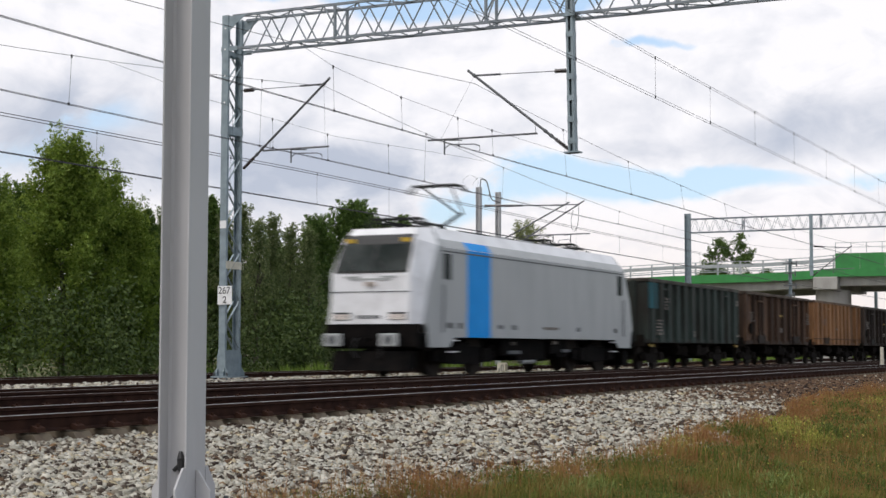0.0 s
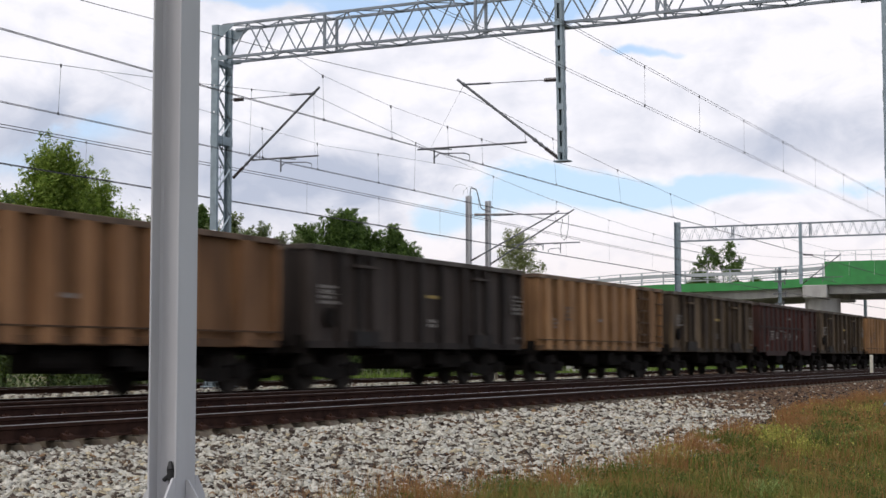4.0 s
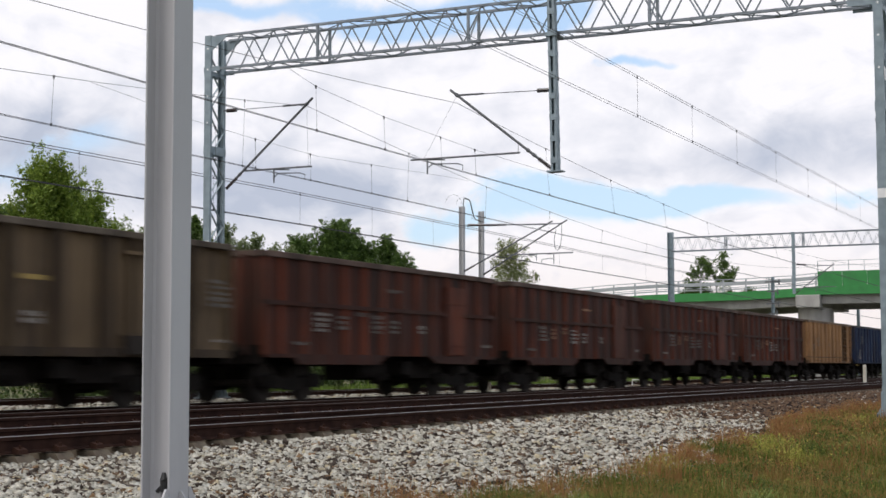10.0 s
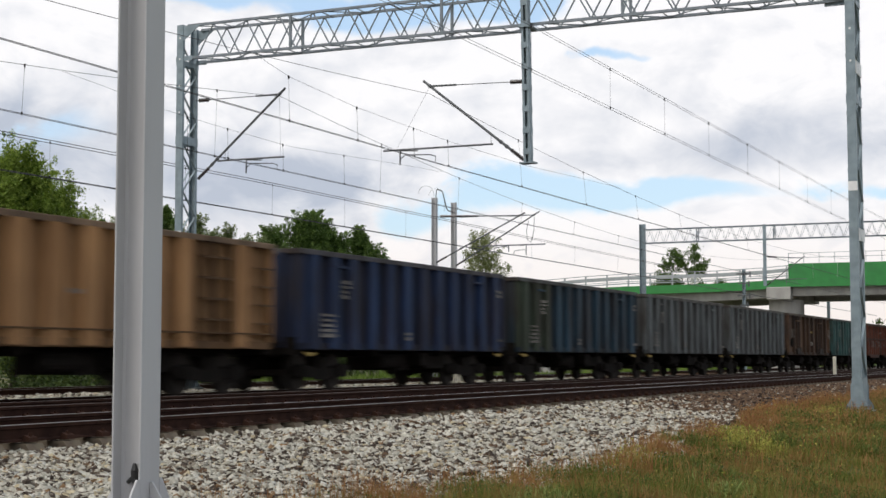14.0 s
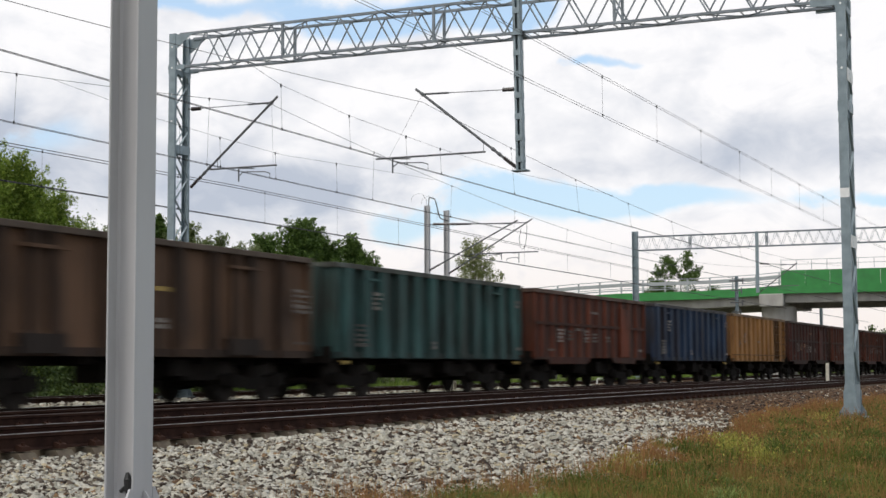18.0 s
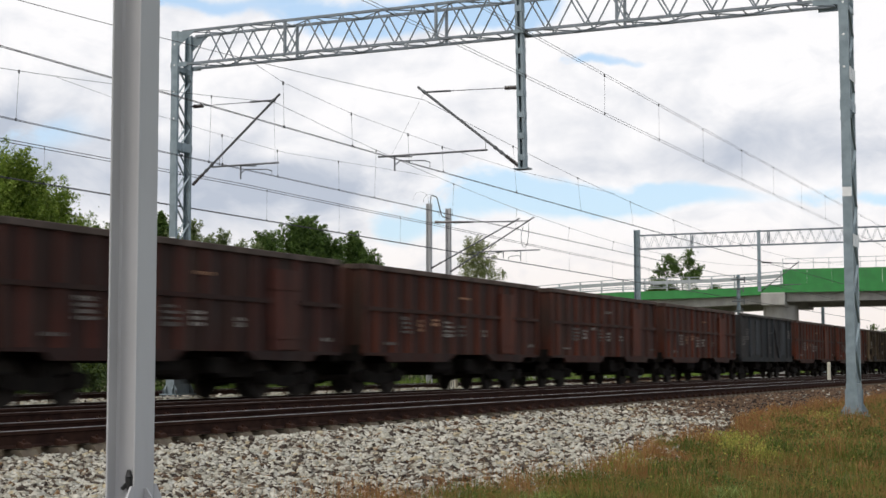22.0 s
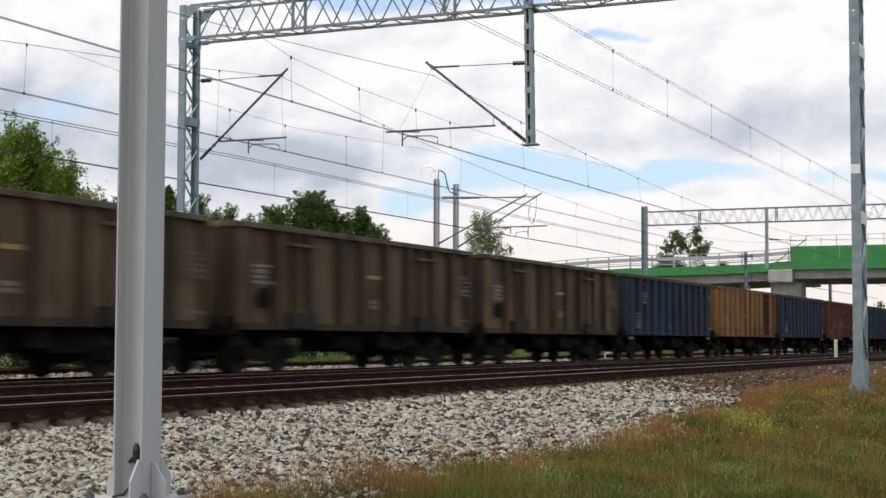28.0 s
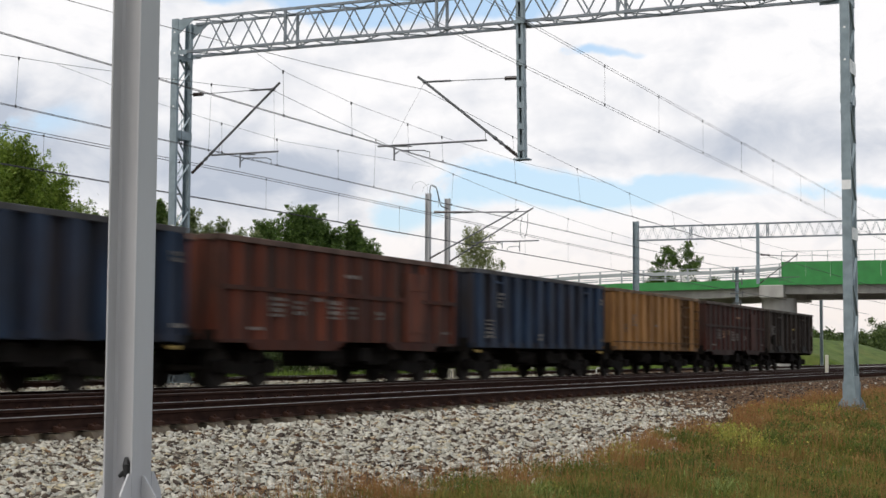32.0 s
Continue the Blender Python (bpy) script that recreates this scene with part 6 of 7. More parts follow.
            part("buffer_plate", bm, LOCO_GREY, bf, bevel=0.02)
            bm = bmesh.new()
            rod(bm, (e - s * 0.50, y, 0.89), (e - s * 0.526, y, 0.89), 0.13, 14)
            part("wear_disc", bm, BRACKET, bf)
            bm = bmesh.new()
            tube(bm, [(e + s * 0.05, 0.45 * y, 0.95), (e - s * 0.12, 0.45 * y, 0.85), (e - s * 0.15, 0.5 * y, 0.55), (e - s * 0.05, 0.4 * y, 0.42)], 0.028, 6)
            part("brake_hose", bm, BLACK, lo)
        bm = bmesh.new()
        box(bm, min(e + s * 0.12, e + s * 0.9), max(e + s * 0.12, e + s * 0.9), -1.3, 1.3, 0.66, 1.09)
        prism(bm, [(e - s * 0.12, 0.08), (e + s * 0.5, 0.08), (e + s * 0.5, 0.60), (e + s * 0.10, 0.60)], "y", -1.15, 1.15)
        rod(bm, (e + s * 0.1, 0, 0.92), (e - s * 0.3, 0, 0.90), 0.06, 8)
        rod(bm, (e - s * 0.3, 0, 0.80), (e - s * 0.3, 0, 1.0), 0.05, 8)
        part("front_apron", bm, LOCO_DARK, lo)
        bm = bmesh.new()
        box(bm, min(e + s * 0.02, e + s * 0.3), max(e + s * 0.02, e + s * 0.3), -1.40, 1.40, 0.70, 1.31)
        part("buffer_beam", bm, LOCO_DARK, lo, "black buffer beam", bevel=0.02)
        for s2 in (-1, 1):
            bm = bmesh.new()
            poly = [(e + s * 0.48, 1.36), (e + s * 0.64, 0.70), (e + s * 1.85, 0.70), (e + s * 2.2, 0.97), (e + s * 2.2, 1.12)]
            prism(bm, poly, "y", min(s2 * 1.43, s2 * 1.474), max(s2 * 1.43, s2 * 1.474))
            part("cab_skirt", bm, LOCO_GREY, lo)
        for k in range(6):
            bm = bmesh.new()
            y = -0.32 + 0.12 * k
            box(bm, min(e - s * 0.008, e + s * 0.03), max(e - s * 0.008, e + s * 0.03), y, y + 0.085, 1.46, 1.55)
            part("marking", bm, BRACKET, lo)
        bm = bmesh.new()
        box(bm, min(e + s * 0.03, e + s * 0.06), max(e + s * 0.03, e + s * 0.06), -0.62, 0.62, 2.49, 2.54)
        for y in (-0.55, 0.55):
            box(bm, min(e + s * 0.03, e + s * 0.06), max(e + s * 0.03, e + s * 0.06), y - 0.22, y + 0.22, 2.55, 2.60)
        part("air_intake", bm, LOCO_GREY, lo, "grey intake grille")
        bm = bmesh.new()
        bar(bm, (e + s * 0.067, 0, 2.73), (e + s * 0.446, 0, 3.48), 0.035, 0.02, (1, 0, 0))
        part("screen_divider", bm, BLACK, lo)
        for y in (-side + 0.03, side - 0.03):
            bm = bmesh.new()
            box(bm, min(e + s * 1.5, e + s * 1.95), max(e + s * 1.5, e + s * 1.95), min(y, y * 1.03), max(y, y * 1.03), 2.55, 3.25)
            part("side_window", bm, GLASS, lo)
            for zs in (0.88, 0.56):
                bm = bmesh.new()
                box(bm, min(e + s * 2.0, e + s * 2.42), max(e + s * 2.0, e + s * 2.42), min(y * 0.92, y * 1.02), max(y * 0.92, y * 1.02), zs, zs + 0.035)
                part("footstep", bm, WHITE, lo, "white edged footstep")
            bm = bmesh.new()
            tube(bm, [(e + s * 1.42, y * 1.04, 1.1), (e + s * 1.42, y * 1.06, 2.4)], 0.018, 6)
            part("handrail", bm, BRACKET, lo)
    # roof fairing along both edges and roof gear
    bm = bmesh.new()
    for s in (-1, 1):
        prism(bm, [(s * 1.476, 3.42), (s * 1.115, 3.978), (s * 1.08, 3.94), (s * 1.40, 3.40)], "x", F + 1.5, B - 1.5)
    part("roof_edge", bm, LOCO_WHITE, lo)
    bm = bmesh.new()
    box(bm, F + 1.6, B - 1.6, -0.95, 0.95, 3.965, 4.0)
    for x in (-1.6, 0.2, 2.0):
        box(bm, x - 0.55, x + 0.55, -0.75, 0.75, 3.99, 4.09)
    part("roof_hatch", bm, LOCO_ROOF, lo)
    bm = bmesh.new()
    for s in (-1, 1):
        box(bm, F + 1.4, B - 1.4, min(s * 1.465, s * 1.478), max(s * 1.465, s * 1.478), 3.30, 3.34)
    part("drip_rail", bm, BRACKET, lo)
    # panels low on the sides
    for x, wd, hh, m in ((F + 1.9, 0.3, 0.16, BLACK), (F + 2.55, 0.22, 0.16, BLACK), (F + 5.3, 0.35, 0.12, BRACKET), (F + 6.3, 0.35, 0.14, BRACKET), (F + 9.2, 1.3, 0.09, MARK), (F + 11.6, 0.3, 0.14, BRACKET), (F + 15.2, 0.3, 0.16, BLACK)):
        bm = bmesh.new()
        box(bm, x - wd / 2, x + wd / 2, -side - 0.006, -side + 0.01, 1.3 - hh / 2, 1.3 + hh / 2)
        part("side_panel", bm, m, lo)
    # pantographs: one raised at the front, one folded at the back
    def panto(x, up):
        elbow = (x + 1.25, 4.72) if up else (x + 1.2, 4.12)
        top = (x - 0.35, 5.36) if up else (x - 0.9, 4.2)
        bm = bmesh.new()
        rod(bm, (x - 0.6, 0, 4.03), (elbow[0], 0, elbow[1]), 0.05, 6)
        pg = part("pantograph", bm, PANTO, lo, "raised pantograph" if up else "folded pantograph")

        def bit(name, a, b, r):
            bm = bmesh.new()
            rod(bm, a, b, r, 6)
            part(name, bm, PANTO, pg)
        for s in (-1, 1):
            bit("base_rail", (x - 0.9, 0.55 * s, 4.0), (x + 0.9, 0.55 * s, 4.0), 0.03)
            bit("base_crossbar", (x + 0.9 * s, -0.55, 4.0), (x + 0.9 * s, 0.55, 4.0), 0.03)
            bit("upper_arm", (elbow[0], 0.08 * s, elbow[1]), (top[0], 0.45 * s, top[1]), 0.027)
            for e in (-0.8, 0.8):
                bit("foot", (x + e, 0.55 * s, 3.84), (x + e, 0.55 * s, 4.0), 0.05)
            bm = bmesh.new()
            dx = 0.16 * s
            tube(bm, [(top[0] + dx, -0.95, top[1] - 0.16), (top[0] + dx, -0.72, top[1] + 0.05), (top[0] + dx, 0.72, top[1] + 0.05), (top[0] + dx, 0.95, top[1] - 0.16)], 0.032, 6)
            part("contact_strip", bm, PANTO, pg)
            if not up:
                bit("side_arm", (x - 1.1, 0.5 * s, 4.12), (x + 1.1, 0.35 * s, 4.2), 0.035)
                for e in (-0.6, 0.7):
                    bm = bmesh.new()
                    insulator(bm, (x + e, 0.6 * s, 3.9), (x + e, 0.6 * s, 4.12), 0.09)
                    part("insulator", bm, PANTO, pg)
        if not up:
            bm = bmesh.new()
            box(bm, x - 0.5, x + 0.5, -0.3, 0.3, 3.98, 4.1)
            part("drive_box", bm, PANTO, pg)
    panto(F + 4.4, True)
    panto(F + 2.5, False)
    panto(B - 5.6, False)
    panto(B - 3.4, False)
    bm = bmesh.new()
    rod(bm, (-2.6, 0.3, 4.25), (3.2, 0.3, 4.25), 0.02, 6)
    rc = part("roof_conductor", bm, PANTO, lo)
    for x in (-2.6, -1.2, 0.6, 1.8, 3.2):
        for y, z in ((0.3, 4.25), (-0.4, 4.15)):
            bm = bmesh.new()
            insulator(bm, (x, y, 3.9), (x, y, z), 0.09)
            part("insulator", bm, PANTO, rc)
    # running gear
    for x in (-5.2, 5.2):
        bm = bmesh.new()
        for s in (-1, 1):
            prism(bm, [(-2.0, 0.45), (-2.0, 0.72), (-0.8, 0.85), (0.8, 0.85), (2.0, 0.72), (2.0, 0.45), (0.7, 0.35), (-0.7, 0.35)], "y", s * 1.08 - 0.08, s * 1.08 + 0.08)
            for e in (-1.3, 1.3):
                box(bm, e - 0.2, e + 0.2, s * 1.08 - 0.16, s * 1.08 + 0.16, 0.42, 0.80)
                rod(bm, (e + 0.45, s * 1.1, 0.4), (e + 0.45, s * 1.1, 0.9), 0.12, 8)
        box(bm, -0.4, 0.4, -1.1, 1.1, 0.5, 0.95)
        bg = part("bogie", bm, LOCO_DARK, lo)
        bg.location.x, bg.location.z = x, -0.12
        for e in (-1.3, 1.3):
            bm = bmesh.new()
            rod(bm, (0, -0.95, 0.61), (0, 0.95, 0.61), 0.1, 8)
            for s in (-1, 1):
                rod(bm, (0, s * 0.70, 0.61), (0, s * 0.83, 0.61), 0.61, 28)
            ws = part("wheelset", bm, WHEEL, bg)
            ws.location.x = e
    for x0, x1, zb, yy in ((-2.7, -1.5, 0.45, 1.2), (-1.4, 0.9, 0.30, 1.12), (1.0, 1.7, 0.5, 1.25), (1.8, 2.7, 0.38, 1.15)):
        bm = bmesh.new()
        box(bm, x0, x1, -yy, yy, zb, 0.985)
        part("equipment_box", bm, LOCO_DARK, lo, bevel=0.03)
    for x, wd, z, m in ((-2.0, 0.35, 0.82, MARK), (-1.9, 0.9, 0.56, BRACKET), (1.35, 0.4, 0.86, MARK), (2.3, 0.6, 0.6, BRACKET)):
        bm = bmesh.new()
        box(bm, x - wd / 2, x + wd / 2, -1.275, -1.24, z - 0.05, z + 0.05)
        part("equipment_plate", bm, m, lo)
    bm = bmesh.new()
    rod(bm, (-0.9, -1.0, 0.30), (0.1, -1.0, 0.30), 0.11, 12)
    part("air_tank", bm, LOCO_GREY, lo, "grey air tank")
    return lo


loco = build_loco()
loco.matrix_basis = pose(head(0) - 8.7, TRACKS["train"], 0)
train.append((loco, -8.7))


# ---- trees ----
def crown_mesh(name, h, spread, limbs, leaves, size, seed, mat, base=0.25, columnar=False, tuft=0.2, flat=1.0):
    """Leaves along pointed shoots on limbs of uneven length, so that the outline is ragged and has gaps."""
    rng = np.random.default_rng(seed)
    A, D, W = [], [], []                       # foot, way and weight of every shoot
    for k in range(limbs):
        u = ((k + rng.random()) / limbs) ** 0.85
        z = h * (base + (0.88 - base) * u)
        prof = (1.03 - u) ** (1.0 if spread < 1.2 else 0.62) if columnar else math.sin(math.pi * (0.20 + 0.58 * u)) ** 0.7
        a = 2.39996 * k + 0.7 * rng.random()
        ln = spread * prof * (0.55 + 0.55 * rng.random())
        rise = math.radians(12 + 58 * u + 12 * rng.random()) * (0.35 if flat < 1 else 1)
        d = np.array([math.cos(a) * math.cos(rise), math.sin(a) * math.cos(rise), math.sin(rise)])
        o = np.array([0, 0, z - 0.35 * ln * math.sin(rise)])
        for _ in range(max(4, int(5.0 * ln))):
            t = 0.25 + 0.75 * rng.random() ** 0.7
            w = d * 0.7 + rng.normal(size=3) * np.array([0.75, 0.75, 0.55]) + np.array([0, 0, 0.55 * flat])
            w /= np.linalg.norm(w)
            q = (0.30 + 0.16 * spread) * (0.55 + 0.8 * rng.random()) * (1.15 - 0.3 * t) * tuft / 0.3
            A.append(o + d * ln * t)
            D.append(w * q)
            W.append(q ** 1.3)
    A, D, W = np.array(A), np.array(D), np.array(W)
    idx = rng.choice(len(A), leaves, p=W / W.sum())
    t = rng.random(leaves) ** 0.8
    fat = np.linalg.norm(D[idx], axis=1) * 0.34 * np.sqrt(np.clip(t * 4, 0, 1)) * (1.12 - t)
    pos = A[idx] + D[idx] * t[:, None] + rng.normal(size=(leaves, 3)) * fat[:, None]
    n = rng.normal(size=(leaves, 3)) + np.array([0, 0, 0.9])
    n /= np.linalg.norm(n, axis=1)[:, None]
    g = np.cross(n, rng.normal(size=(leaves, 3)))
    g /= np.linalg.norm(g, axis=1)[:, None]
    b = np.cross(n, g)
    s = size * (0.6 + 0.8 * rng.random(leaves))[:, None]
    v = np.stack([pos - g * s, pos + g * s * 0.7 + b * s * 0.55, pos + g * s * 0.9 - b * s * 0.5], 1)
    me = np_mesh(name, v.reshape(-1, 3), np.arange(leaves * 3).reshape(-1, 3), mat)
    TOP[name + str(seed)] = float(np.percentile(pos[:, 2], 99.7))
    return me


TOP = {}


def trunk_mesh(h, spread, seed, r=None):
    rng = random.Random(seed)
    bm = bmesh.new()
    r = r or 0.018 * h
    pts = [Vector((0, 0, -0.3))]
    for k in range(1, 7):
        pts.append(Vector((rng.uniform(-1, 1) * 0.02 * h, rng.uniform(-1, 1) * 0.02 * h, h * 0.78 * k / 6)))
    for k in range(6):
        rod(bm, pts[k], pts[k + 1], r * (1 - k / 6.5), 8, r * (1 - (k + 1) / 6.5))
    for k in range(16):
        u = rng.uniform(0.25, 0.75)
        p = pts[0].lerp(pts[-1], u)
        a = rng.uniform(0, 2 * math.pi)
        ln = spread * rng.uniform(0.4, 0.75)
        q = p + Vector((ln * math.cos(a), ln * math.sin(a), ln * rng.uniform(0.4, 1.0)))
        mid = p.lerp(q, 0.5) + Vector((0, 0, 0.1 * ln))
        rod(bm, p, mid, r * 0.35 * (1.1 - u), 5, r * 0.22 * (1.1 - u))
        rod(bm, mid, q, r * 0.22 * (1.1 - u), 5, r * 0.06)
    return finish(bm, "trunk", BARK, smooth=True)


def tree_kind(label, h, spread, clumps, leaves, size, seed, mat, base=0.25, columnar=False, plume=0.17, flat=1.0):
    t = thing("tree", label, "tree", "trees behind the tracks")
    shared("trunk", trunk_mesh(h, spread, seed), t)
    shared("crown", crown_mesh("crown", h, spread, clumps, leaves, size, seed, mat, base, columnar, plume, flat), t)
    return t


def plant(kind, first, x, y, scale, turn):
    m = pose(x, y, ground_z(x, y) - 0.05, 0, 0, turn)
    t = kind if first else copy_thing(kind, m)
    t.matrix_basis = m @ Matrix.Diagonal((scale, scale, scale, 1))
    return t


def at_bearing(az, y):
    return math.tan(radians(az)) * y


T_A = tree_kind("broad leafy tree with bright green foliage", 9.0, 2.8, 95, 62000, 0.068, 11, LEAF_A, 0.06, False, 0.36)
T_B = tree_kind("dark green leafy tree with an uneven crown", 8.5, 2.0, 70, 30000, 0.072, 12, LEAF_B, 0.08, False, 0.34)
T_C = tree_kind("slim pale birch-like tree with thin foliage", 8.5, 1.55, 70, 14000, 0.055, 13, LEAF_P, 0.10, True, 0.30)
T_D = tree_kind("light tree with loose grey green foliage", 8.8, 2.7, 75, 20000, 0.058, 14, LEAF_C, 0.15, False, 0.24)
T_E = tree_kind("tall open pine-like tree behind the overpass", 14.0, 2.7, 11, 7500, 0.11, 15, LEAF_B, 0.60, False, 0.40, 0.8)
T_F = tree_kind("dark green tree with a pointed crown", 8.5, 1.8, 70, 26000, 0.072, 16, LEAF_B, 0.08, True, 0.34)
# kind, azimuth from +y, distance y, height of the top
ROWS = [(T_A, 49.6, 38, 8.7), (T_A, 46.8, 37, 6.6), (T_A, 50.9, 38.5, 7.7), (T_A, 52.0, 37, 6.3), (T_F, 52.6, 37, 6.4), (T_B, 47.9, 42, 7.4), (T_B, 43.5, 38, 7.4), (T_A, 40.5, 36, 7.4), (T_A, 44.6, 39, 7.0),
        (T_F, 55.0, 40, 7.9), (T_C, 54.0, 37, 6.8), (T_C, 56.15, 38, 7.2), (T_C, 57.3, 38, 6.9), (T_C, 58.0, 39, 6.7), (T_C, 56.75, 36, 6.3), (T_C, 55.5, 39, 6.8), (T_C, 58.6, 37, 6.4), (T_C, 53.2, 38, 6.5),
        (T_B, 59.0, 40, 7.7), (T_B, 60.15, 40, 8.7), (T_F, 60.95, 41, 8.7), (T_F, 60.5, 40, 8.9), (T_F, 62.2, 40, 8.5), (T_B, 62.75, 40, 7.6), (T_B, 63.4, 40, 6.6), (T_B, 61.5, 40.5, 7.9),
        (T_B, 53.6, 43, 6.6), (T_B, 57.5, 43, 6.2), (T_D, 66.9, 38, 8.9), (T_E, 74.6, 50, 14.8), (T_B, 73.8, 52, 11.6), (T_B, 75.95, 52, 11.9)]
seen = set()
TALL = dict(zip((T_A, T_B, T_C, T_D, T_E, T_F), TOP.values()))
LOW = {T_F: -0.3, T_B: -0.2}
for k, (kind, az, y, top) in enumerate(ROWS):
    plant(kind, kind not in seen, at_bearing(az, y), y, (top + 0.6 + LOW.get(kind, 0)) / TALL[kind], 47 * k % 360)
    seen.add(kind)


def leaf_bank(name, rows, n, size, mat, label, seed):
    """A thicket: leaves massed in clumps between x0..x1 at depth y with height h."""
    rng = np.random.default_rng(seed)
    P = []
    for x0, x1, y0, y1, h in rows:
        m = int(n * (x1 - x0) * h)
        k = max(3, int((x1 - x0) * h * 0.5))
        c = np.stack([rng.uniform(x0, x1, k), rng.uniform(y0, y1, k), h * rng.random(k) ** 0.8], -1)
        i = rng.integers(0, k, m)
        P.append(c[i] + rng.normal(size=(m, 3)) * np.array([0.6, 0.5, 0.5]))
    pos = np.concatenate(P)
    pos[:, 2] = np.abs(pos[:, 2]) - 0.6
    m = len(pos)
    nrm = rng.normal(size=(m, 3)) + np.array([0, -0.3, 0.7])
    nrm /= np.linalg.norm(nrm, axis=1)[:, None]
    t = np.cross(nrm, rng.normal(size=(m, 3)))
    t /= np.linalg.norm(t, axis=1)[:, None]
    b = np.cross(nrm, t)
    s = size * (0.6 + 0.8 * rng.random(m))[:, None]
    v = np.stack([pos - t * s, pos + b * s * 0.55, pos + t * s, pos - b * s * 0.55], 1)
    ob = new(name, np_mesh(name, v.reshape(-1, 3), np.arange(m * 4).reshape(-1, 4), mat))
    tagged(ob, label, "thicket", kind="stuff")


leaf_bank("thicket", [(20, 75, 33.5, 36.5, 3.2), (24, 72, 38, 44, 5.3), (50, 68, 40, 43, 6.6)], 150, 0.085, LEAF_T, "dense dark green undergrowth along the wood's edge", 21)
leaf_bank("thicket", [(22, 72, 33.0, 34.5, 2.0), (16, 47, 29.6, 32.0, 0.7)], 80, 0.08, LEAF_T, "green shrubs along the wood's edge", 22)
leaf_bank("far_wood", [(150, 420, 60, 75, 6.0), (250, 420, 24, 66, 5.6), (300, 420, 20, 47, 8.2)], 42, 0.30, LEAF_T, "distant dark green wood beyond the overpass", 23)


# ---- meadow ----
def blades(n, x0, x1, lo, hi, height, width, seed, mat, patch=None, bend=0.5):
    """Tufts of grass; n tufts of five blades."""
    rng = np.random.default_rng(seed)
    u = rng.random(n)
    x = x0 * (x1 / x0) ** u
    lo_a, hi_a = np.array([lo(v) for v in x]), np.array([hi(v) for v in x])
    y = lo_a + (hi_a - lo_a) * rng.random(n)
    keep = np.ones(n, bool)
    if patch is not None:
        keep = rng.random(n) < np.array([patch(a, b) for a, b in zip(x, y)])
    x, y = x[keep], y[keep]
    x, y = np.repeat(x, 5) + rng.normal(size=5 * len(x)) * 0.06, np.repeat(y, 5) + rng.normal(size=5 * len(y)) * 0.06
    m = len(x)
    z = np.array([ground_z(a, b) for a, b in zip(x, y)]) - 0.02
    h = height * (0.45 + 0.8 * rng.random(m))
    h *= np.array([0.95 + 0.9 * noise.noise((a * 1.1, b * 1.7, 4.0)) + 0.5 * noise.noise((a * 3.0, b * 4.0, 9.0)) for a, b in zip(x, y)]).clip(0.3, 1.7)
    a = rng.random(m) * 2 * np.pi
    dx, dy = np.cos(a), np.sin(a)
    w = width * (0.7 + 0.6 * rng.random(m)) * np.clip(x / 14, 0.8, 2.2)
    lean = h * bend * rng.random(m)
    px, py = -dy * w, dx * w
    P = np.stack([x, y, z], -1)
    side = np.stack([px, py, 0 * px], -1)
    mid = P + np.stack([dx * lean * 0.35, dy * lean * 0.35, h * 0.55], -1)
    top = P + np.stack([dx * lean, dy * lean, h], -1)
    v = np.stack([P - side, P + side, mid + side * 0.8, mid - side * 0.8, top], 1).reshape(-1, 3)
    k = 5 * np.arange(m)[:, None]
    f = np.concatenate([k + np.array([[0, 1, 2]]), k + np.array([[0, 2, 3]]), k + np.array([[3, 2, 4]])])
    return np_mesh("grass", v, f, mat)


def specks(n, x0, x1, lo, hi, z0, z1, size, seed, mat, patch):
    """Seed heads, petals and small leaves standing above the grass."""
    rng = np.random.default_rng(seed)
    x = x0 * (x1 / x0) ** rng.random(n)
    lo_a, hi_a = np.array([lo(v) for v in x]), np.array([hi(v) for v in x])
    y = lo_a + (hi_a - lo_a) * rng.random(n)
    keep = rng.random(n) < np.array([patch(a, b) for a, b in zip(x, y)])
    x, y = x[keep], y[keep]
    m = len(x)
    lift = np.array([1.0 + 0.9 * noise.noise((a * 1.1, b * 1.7, 4.0)) for a, b in zip(x, y)])
    z = np.array([ground_z(a, b) for a, b in zip(x, y)]) + (z0 + (z1 - z0) * rng.random(m)) * lift
    nrm = rng.normal(size=(m, 3))
    nrm /= np.linalg.norm(nrm, axis=1)[:, None]
    t = np.cross(nrm, rng.normal(size=(m, 3)))
    t /= np.linalg.norm(t, axis=1)[:, None]
    b = np.cross(nrm, t)
    s = (size * (0.5 + rng.random(m)) * np.clip(x / 14, 0.8, 2.0))[:, None]
    p = np.stack([x, y, z], -1)
    v = np.stack([p - t * s, p + b * s * 0.5, p + t * s, p - b * s * 0.5], 1)
    return np_mesh("seed_heads", v.reshape(-1, 3), np.arange(m * 4).reshape(-1, 4), mat)


def patchy(seed, lo, scale=0.45):
    def fn(x, y):
        v = noise.noise((x * scale, y * scale * 1.6, seed))
        return max(0.0, min(1.0, (v - lo) * 3))
    return fn


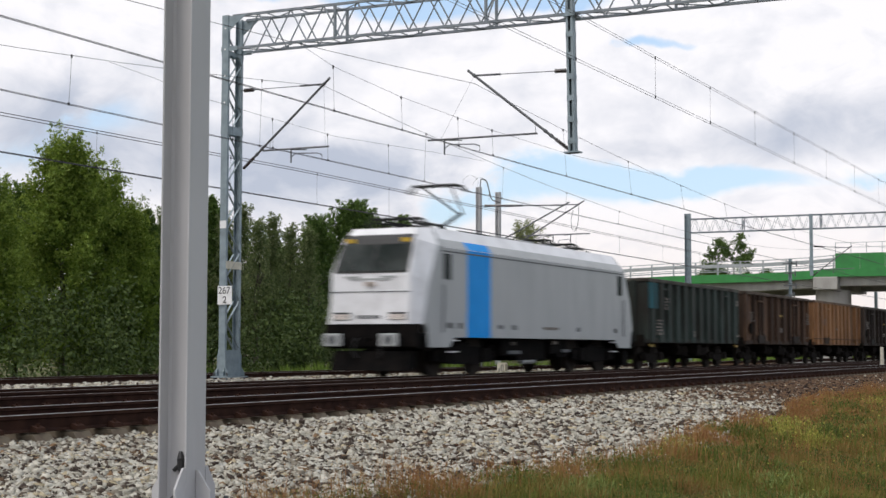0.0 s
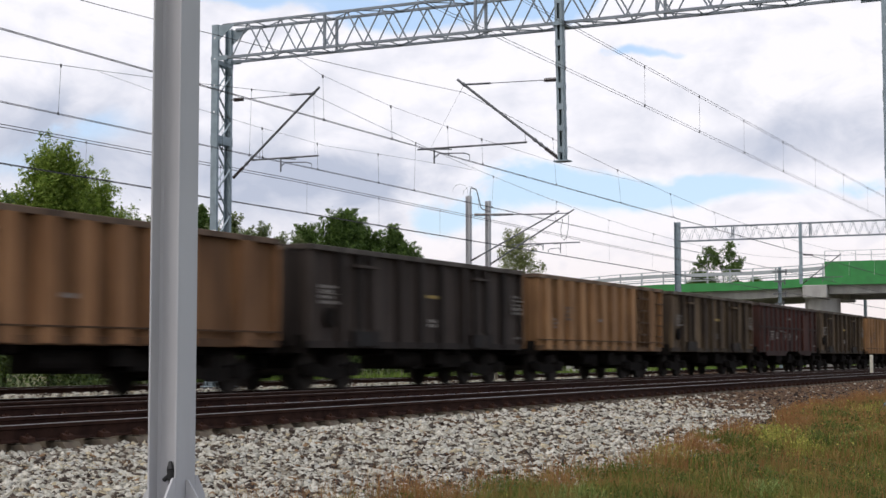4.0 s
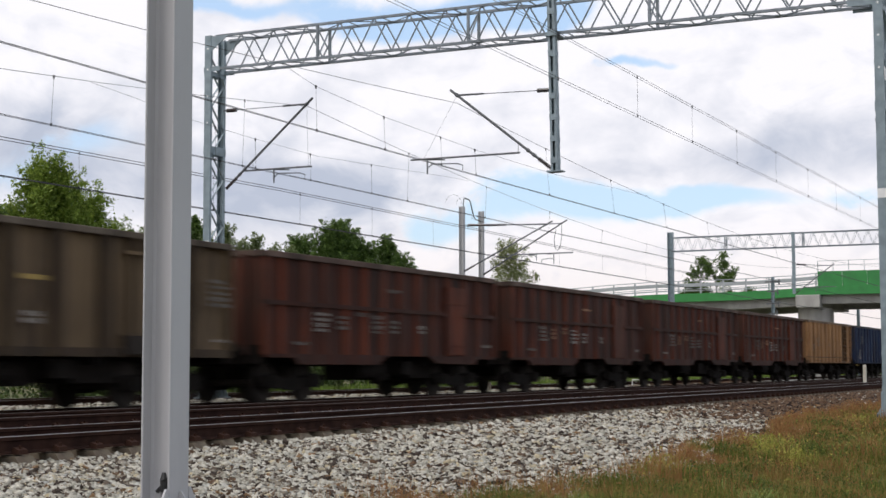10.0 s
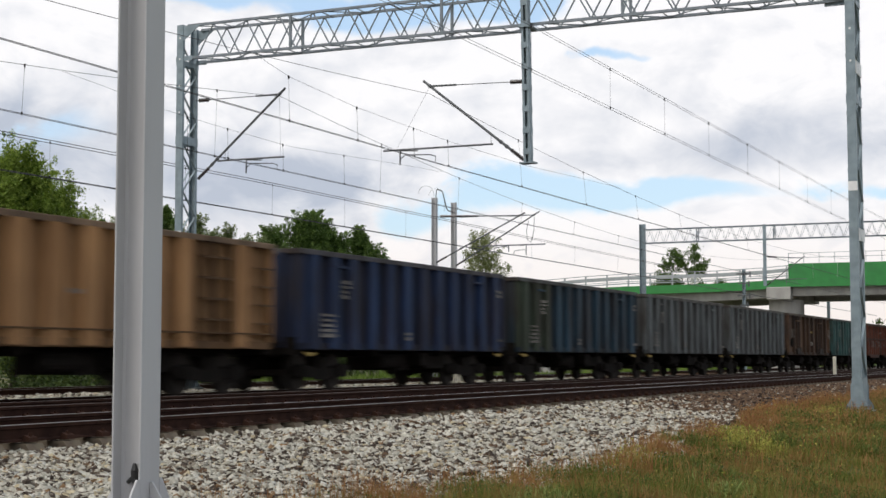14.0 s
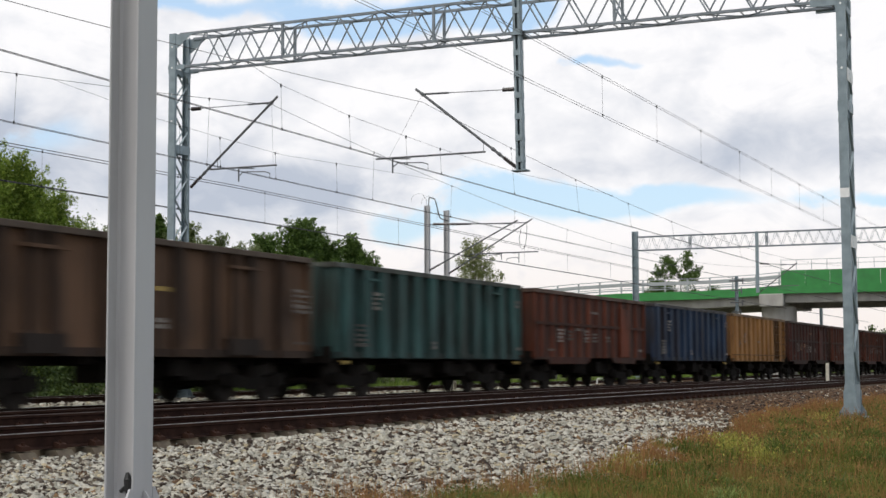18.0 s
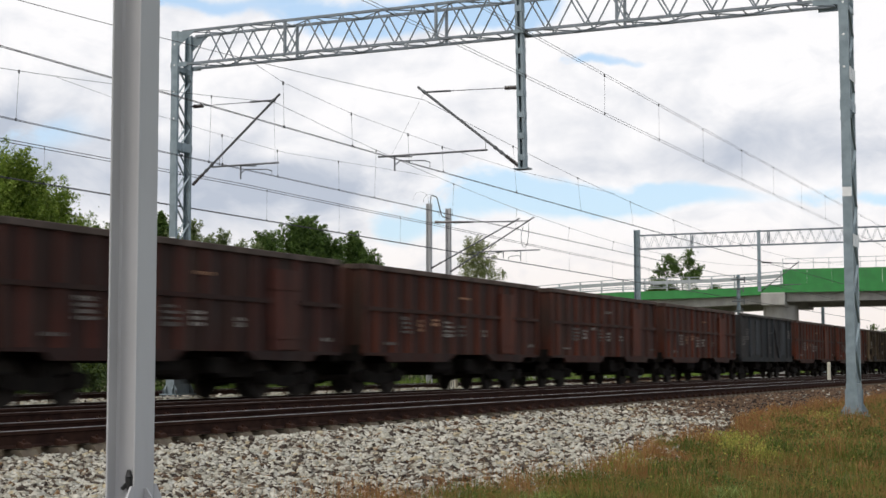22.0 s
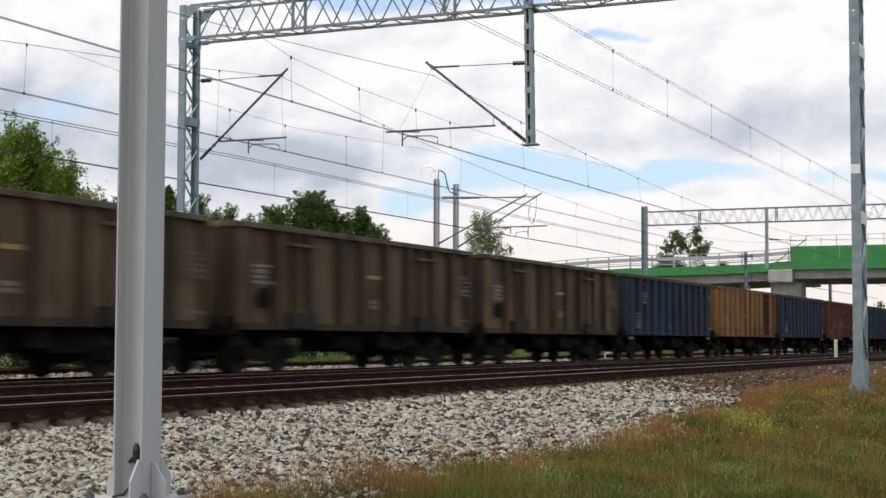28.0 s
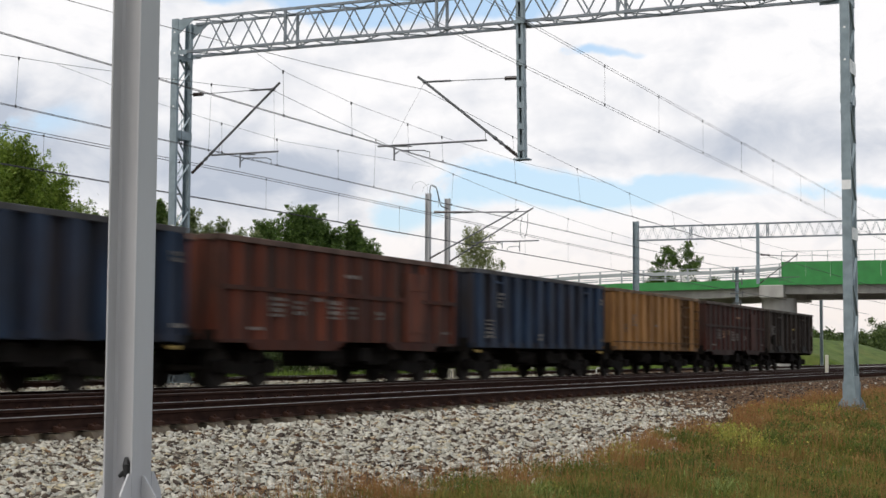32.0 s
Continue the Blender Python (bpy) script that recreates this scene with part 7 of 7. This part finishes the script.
def build_meadow():
    low = lambda x: max(0.6, 0.09 * x)
    edge = lambda x: grass_edge(x) + 0.1
    ob = new("grass", blades(60000, 7.5, 90.0, low, edge, 0.13, 0.0026, 31, GRASS, lambda x, y: 0.95 if y < grass_edge(x) - 0.25 else 0.5, 1.3))
    tagged(ob, "matted green and straw-coloured meadow grass", "grass", kind="stuff")
    ob = new("sorrel", blades(30000, 7.5, 90.0, low, lambda x: grass_edge(x) + 0.15, 0.24, 0.0026, 32, SORREL, lambda x, y: min(1.0, patchy(3, -0.08, 0.8)(x, y) * (1.4 if y > grass_edge(x) - 0.5 else 0.2) + (0.22 if y > grass_edge(x) - 0.35 else 0.05) + (0.12 if x > 27 else 0)), 0.7))
    tagged(ob, "reddish brown sorrel stalks among the grass", "wild plants", kind="stuff")

    def clumps(x, y):
        spots = ((20.5, 4.8, 0.55, 0.16), (22.2, 5.5, 0.65, 0.15), (21.3, 5.15, 0.6, 0.16), (19.2, 4.3, 0.45, 0.14), (16.4, 5.15, 0.3, 0.13), (31.0, 5.6, 0.7, 0.2))
        return max(math.exp(-((x - a) / c) ** 2 - ((y - b) / d) ** 2) for a, b, c, d in spots)
    ob = new("yellow_weeds", blades(16000, 10.0, 34.0, lambda x: max(3.2, low(x)), lambda x: grass_edge(x) + 0.05, 0.17, 0.0045, 33, FLOWER, clumps, 0.7))
    tagged(ob, "clumps of pale yellow flowering weeds", "wild plants", kind="stuff")
    ob = new("green_herbs", blades(20000, 7.5, 50.0, low, lambda x: grass_edge(x) - 0.25, 0.15, 0.0045, 35, HERB, patchy(17, 0.0, 0.7), 1.2))
    tagged(ob, "fresh green low herbs in the meadow", "wild plants", kind="stuff")
    def pale(x, y):
        spots = ((15.3, 3.85, 0.35, 0.14), (14.6, 3.55, 0.3, 0.12), (13.6, 3.2, 0.3, 0.12), (12.4, 3.3, 0.25, 0.1), (12.0, 4.6, 0.3, 0.12), (24.5, 4.4, 0.6, 0.2))
        return max(math.exp(-((x - a) / c) ** 2 - ((y - b) / d) ** 2) for a, b, c, d in spots)
    ob = new("pale_herbs", blades(16000, 10.0, 30.0, lambda x: max(2.4, low(x)), lambda x: grass_edge(x) - 0.3, 0.13, 0.007, 39, HERB_PALE, pale, 1.2))
    tagged(ob, "tall pale green herbs standing in the grass", "wild plants", kind="stuff")
    rust = lambda x, y: min(1.0, patchy(3, -0.08, 0.8)(x, y) * (1.4 if y > grass_edge(x) - 0.5 else 0.22) + (0.2 if y > grass_edge(x) - 0.35 else 0.04) + (0.10 if x > 27 else 0))
    ob = new("seed_heads", specks(110000, 7.5, 80.0, low, lambda x: grass_edge(x) + 0.12, 0.07, 0.24, 0.0085, 36, SORREL, rust))
    tagged(ob, "reddish brown seed heads over the grass", "wild plants", kind="stuff")
    ob = new("small_leaves", specks(90000, 7.5, 60.0, low, lambda x: grass_edge(x) + 0.05, 0.03, 0.15, 0.011, 37, HERB, lambda x, y: 0.12 + patchy(17, -0.1, 0.7)(x, y)))
    tagged(ob, "small green leaves of low plants", "wild plants", kind="stuff")
    ob = new("yellow_blooms", specks(90000, 10.0, 36.0, lambda x: max(3.0, low(x)), lambda x: grass_edge(x), 0.08, 0.22, 0.011, 38, FLOWER, lambda x, y: min(1.0, 0.012 + clumps(x, y))))
    tagged(ob, "small pale yellow blooms", "wild plants", kind="stuff")
    # strip of grass behind the far track
    ob = new("grass", blades(11000, 46.0, 150.0, lambda x: 28.0, lambda x: 33.2, 0.42, 0.016, 34, HERB_FAR))
    tagged(ob, "fresh green grass beyond the far track", "grass", kind="stuff")


build_meadow()


# ---- sleepers and rail fastenings, nearest first ----
def build_sleepers():
    bm = bmesh.new()
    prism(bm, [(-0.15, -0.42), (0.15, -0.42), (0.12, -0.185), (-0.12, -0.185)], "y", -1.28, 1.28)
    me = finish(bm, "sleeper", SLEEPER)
    bm = bmesh.new()
    prism(bm, [(-1.32, -0.42), (1.32, -0.42), (1.32, -0.315), (1.0, -0.295), (0.92, -0.19), (-0.92, -0.19), (-1.0, -0.295), (-1.32, -0.315)], "x", -0.13, 0.13)
    pale = finish(bm, "sleeper", SLEEPER_PALE)
    bm = bmesh.new()
    for s in (-1, 1):
        prism(bm, [(s * 0.075, -0.175), (s * 0.17, -0.175), (s * 0.16, -0.13), (s * 0.085, -0.105), (s * 0.065, -0.14)], "x", -0.065, 0.065)
        rod(bm, (0, s * 0.12, -0.14), (0, s * 0.12, -0.085), 0.02, 6)
    clip = finish(bm, "rail_clip", RAIL_RUST)
    for name, n in (("near", 150), ("middle", 90), ("train", 90), ("far", 60)):
        for k in range(n):
            x = 4.0 + 0.6 * k if name == "near" else 10.0 + 0.6 * k
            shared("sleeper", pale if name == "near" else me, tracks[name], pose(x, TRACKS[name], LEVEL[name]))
            if name in ("near", "middle"):
                for s in (-1, 1):
                    shared("rail_clip", clip, tracks[name], pose(x, TRACKS[name] + 0.7525 * s, 0))


build_sleepers()


def motions():
    """The train rolls past, a little faster towards its end."""
    for w, off in train:
        walk(w, [(float(t), pose(head(t) + off, TRACKS["train"], 0)) for t in range(0, 33)])


motions()
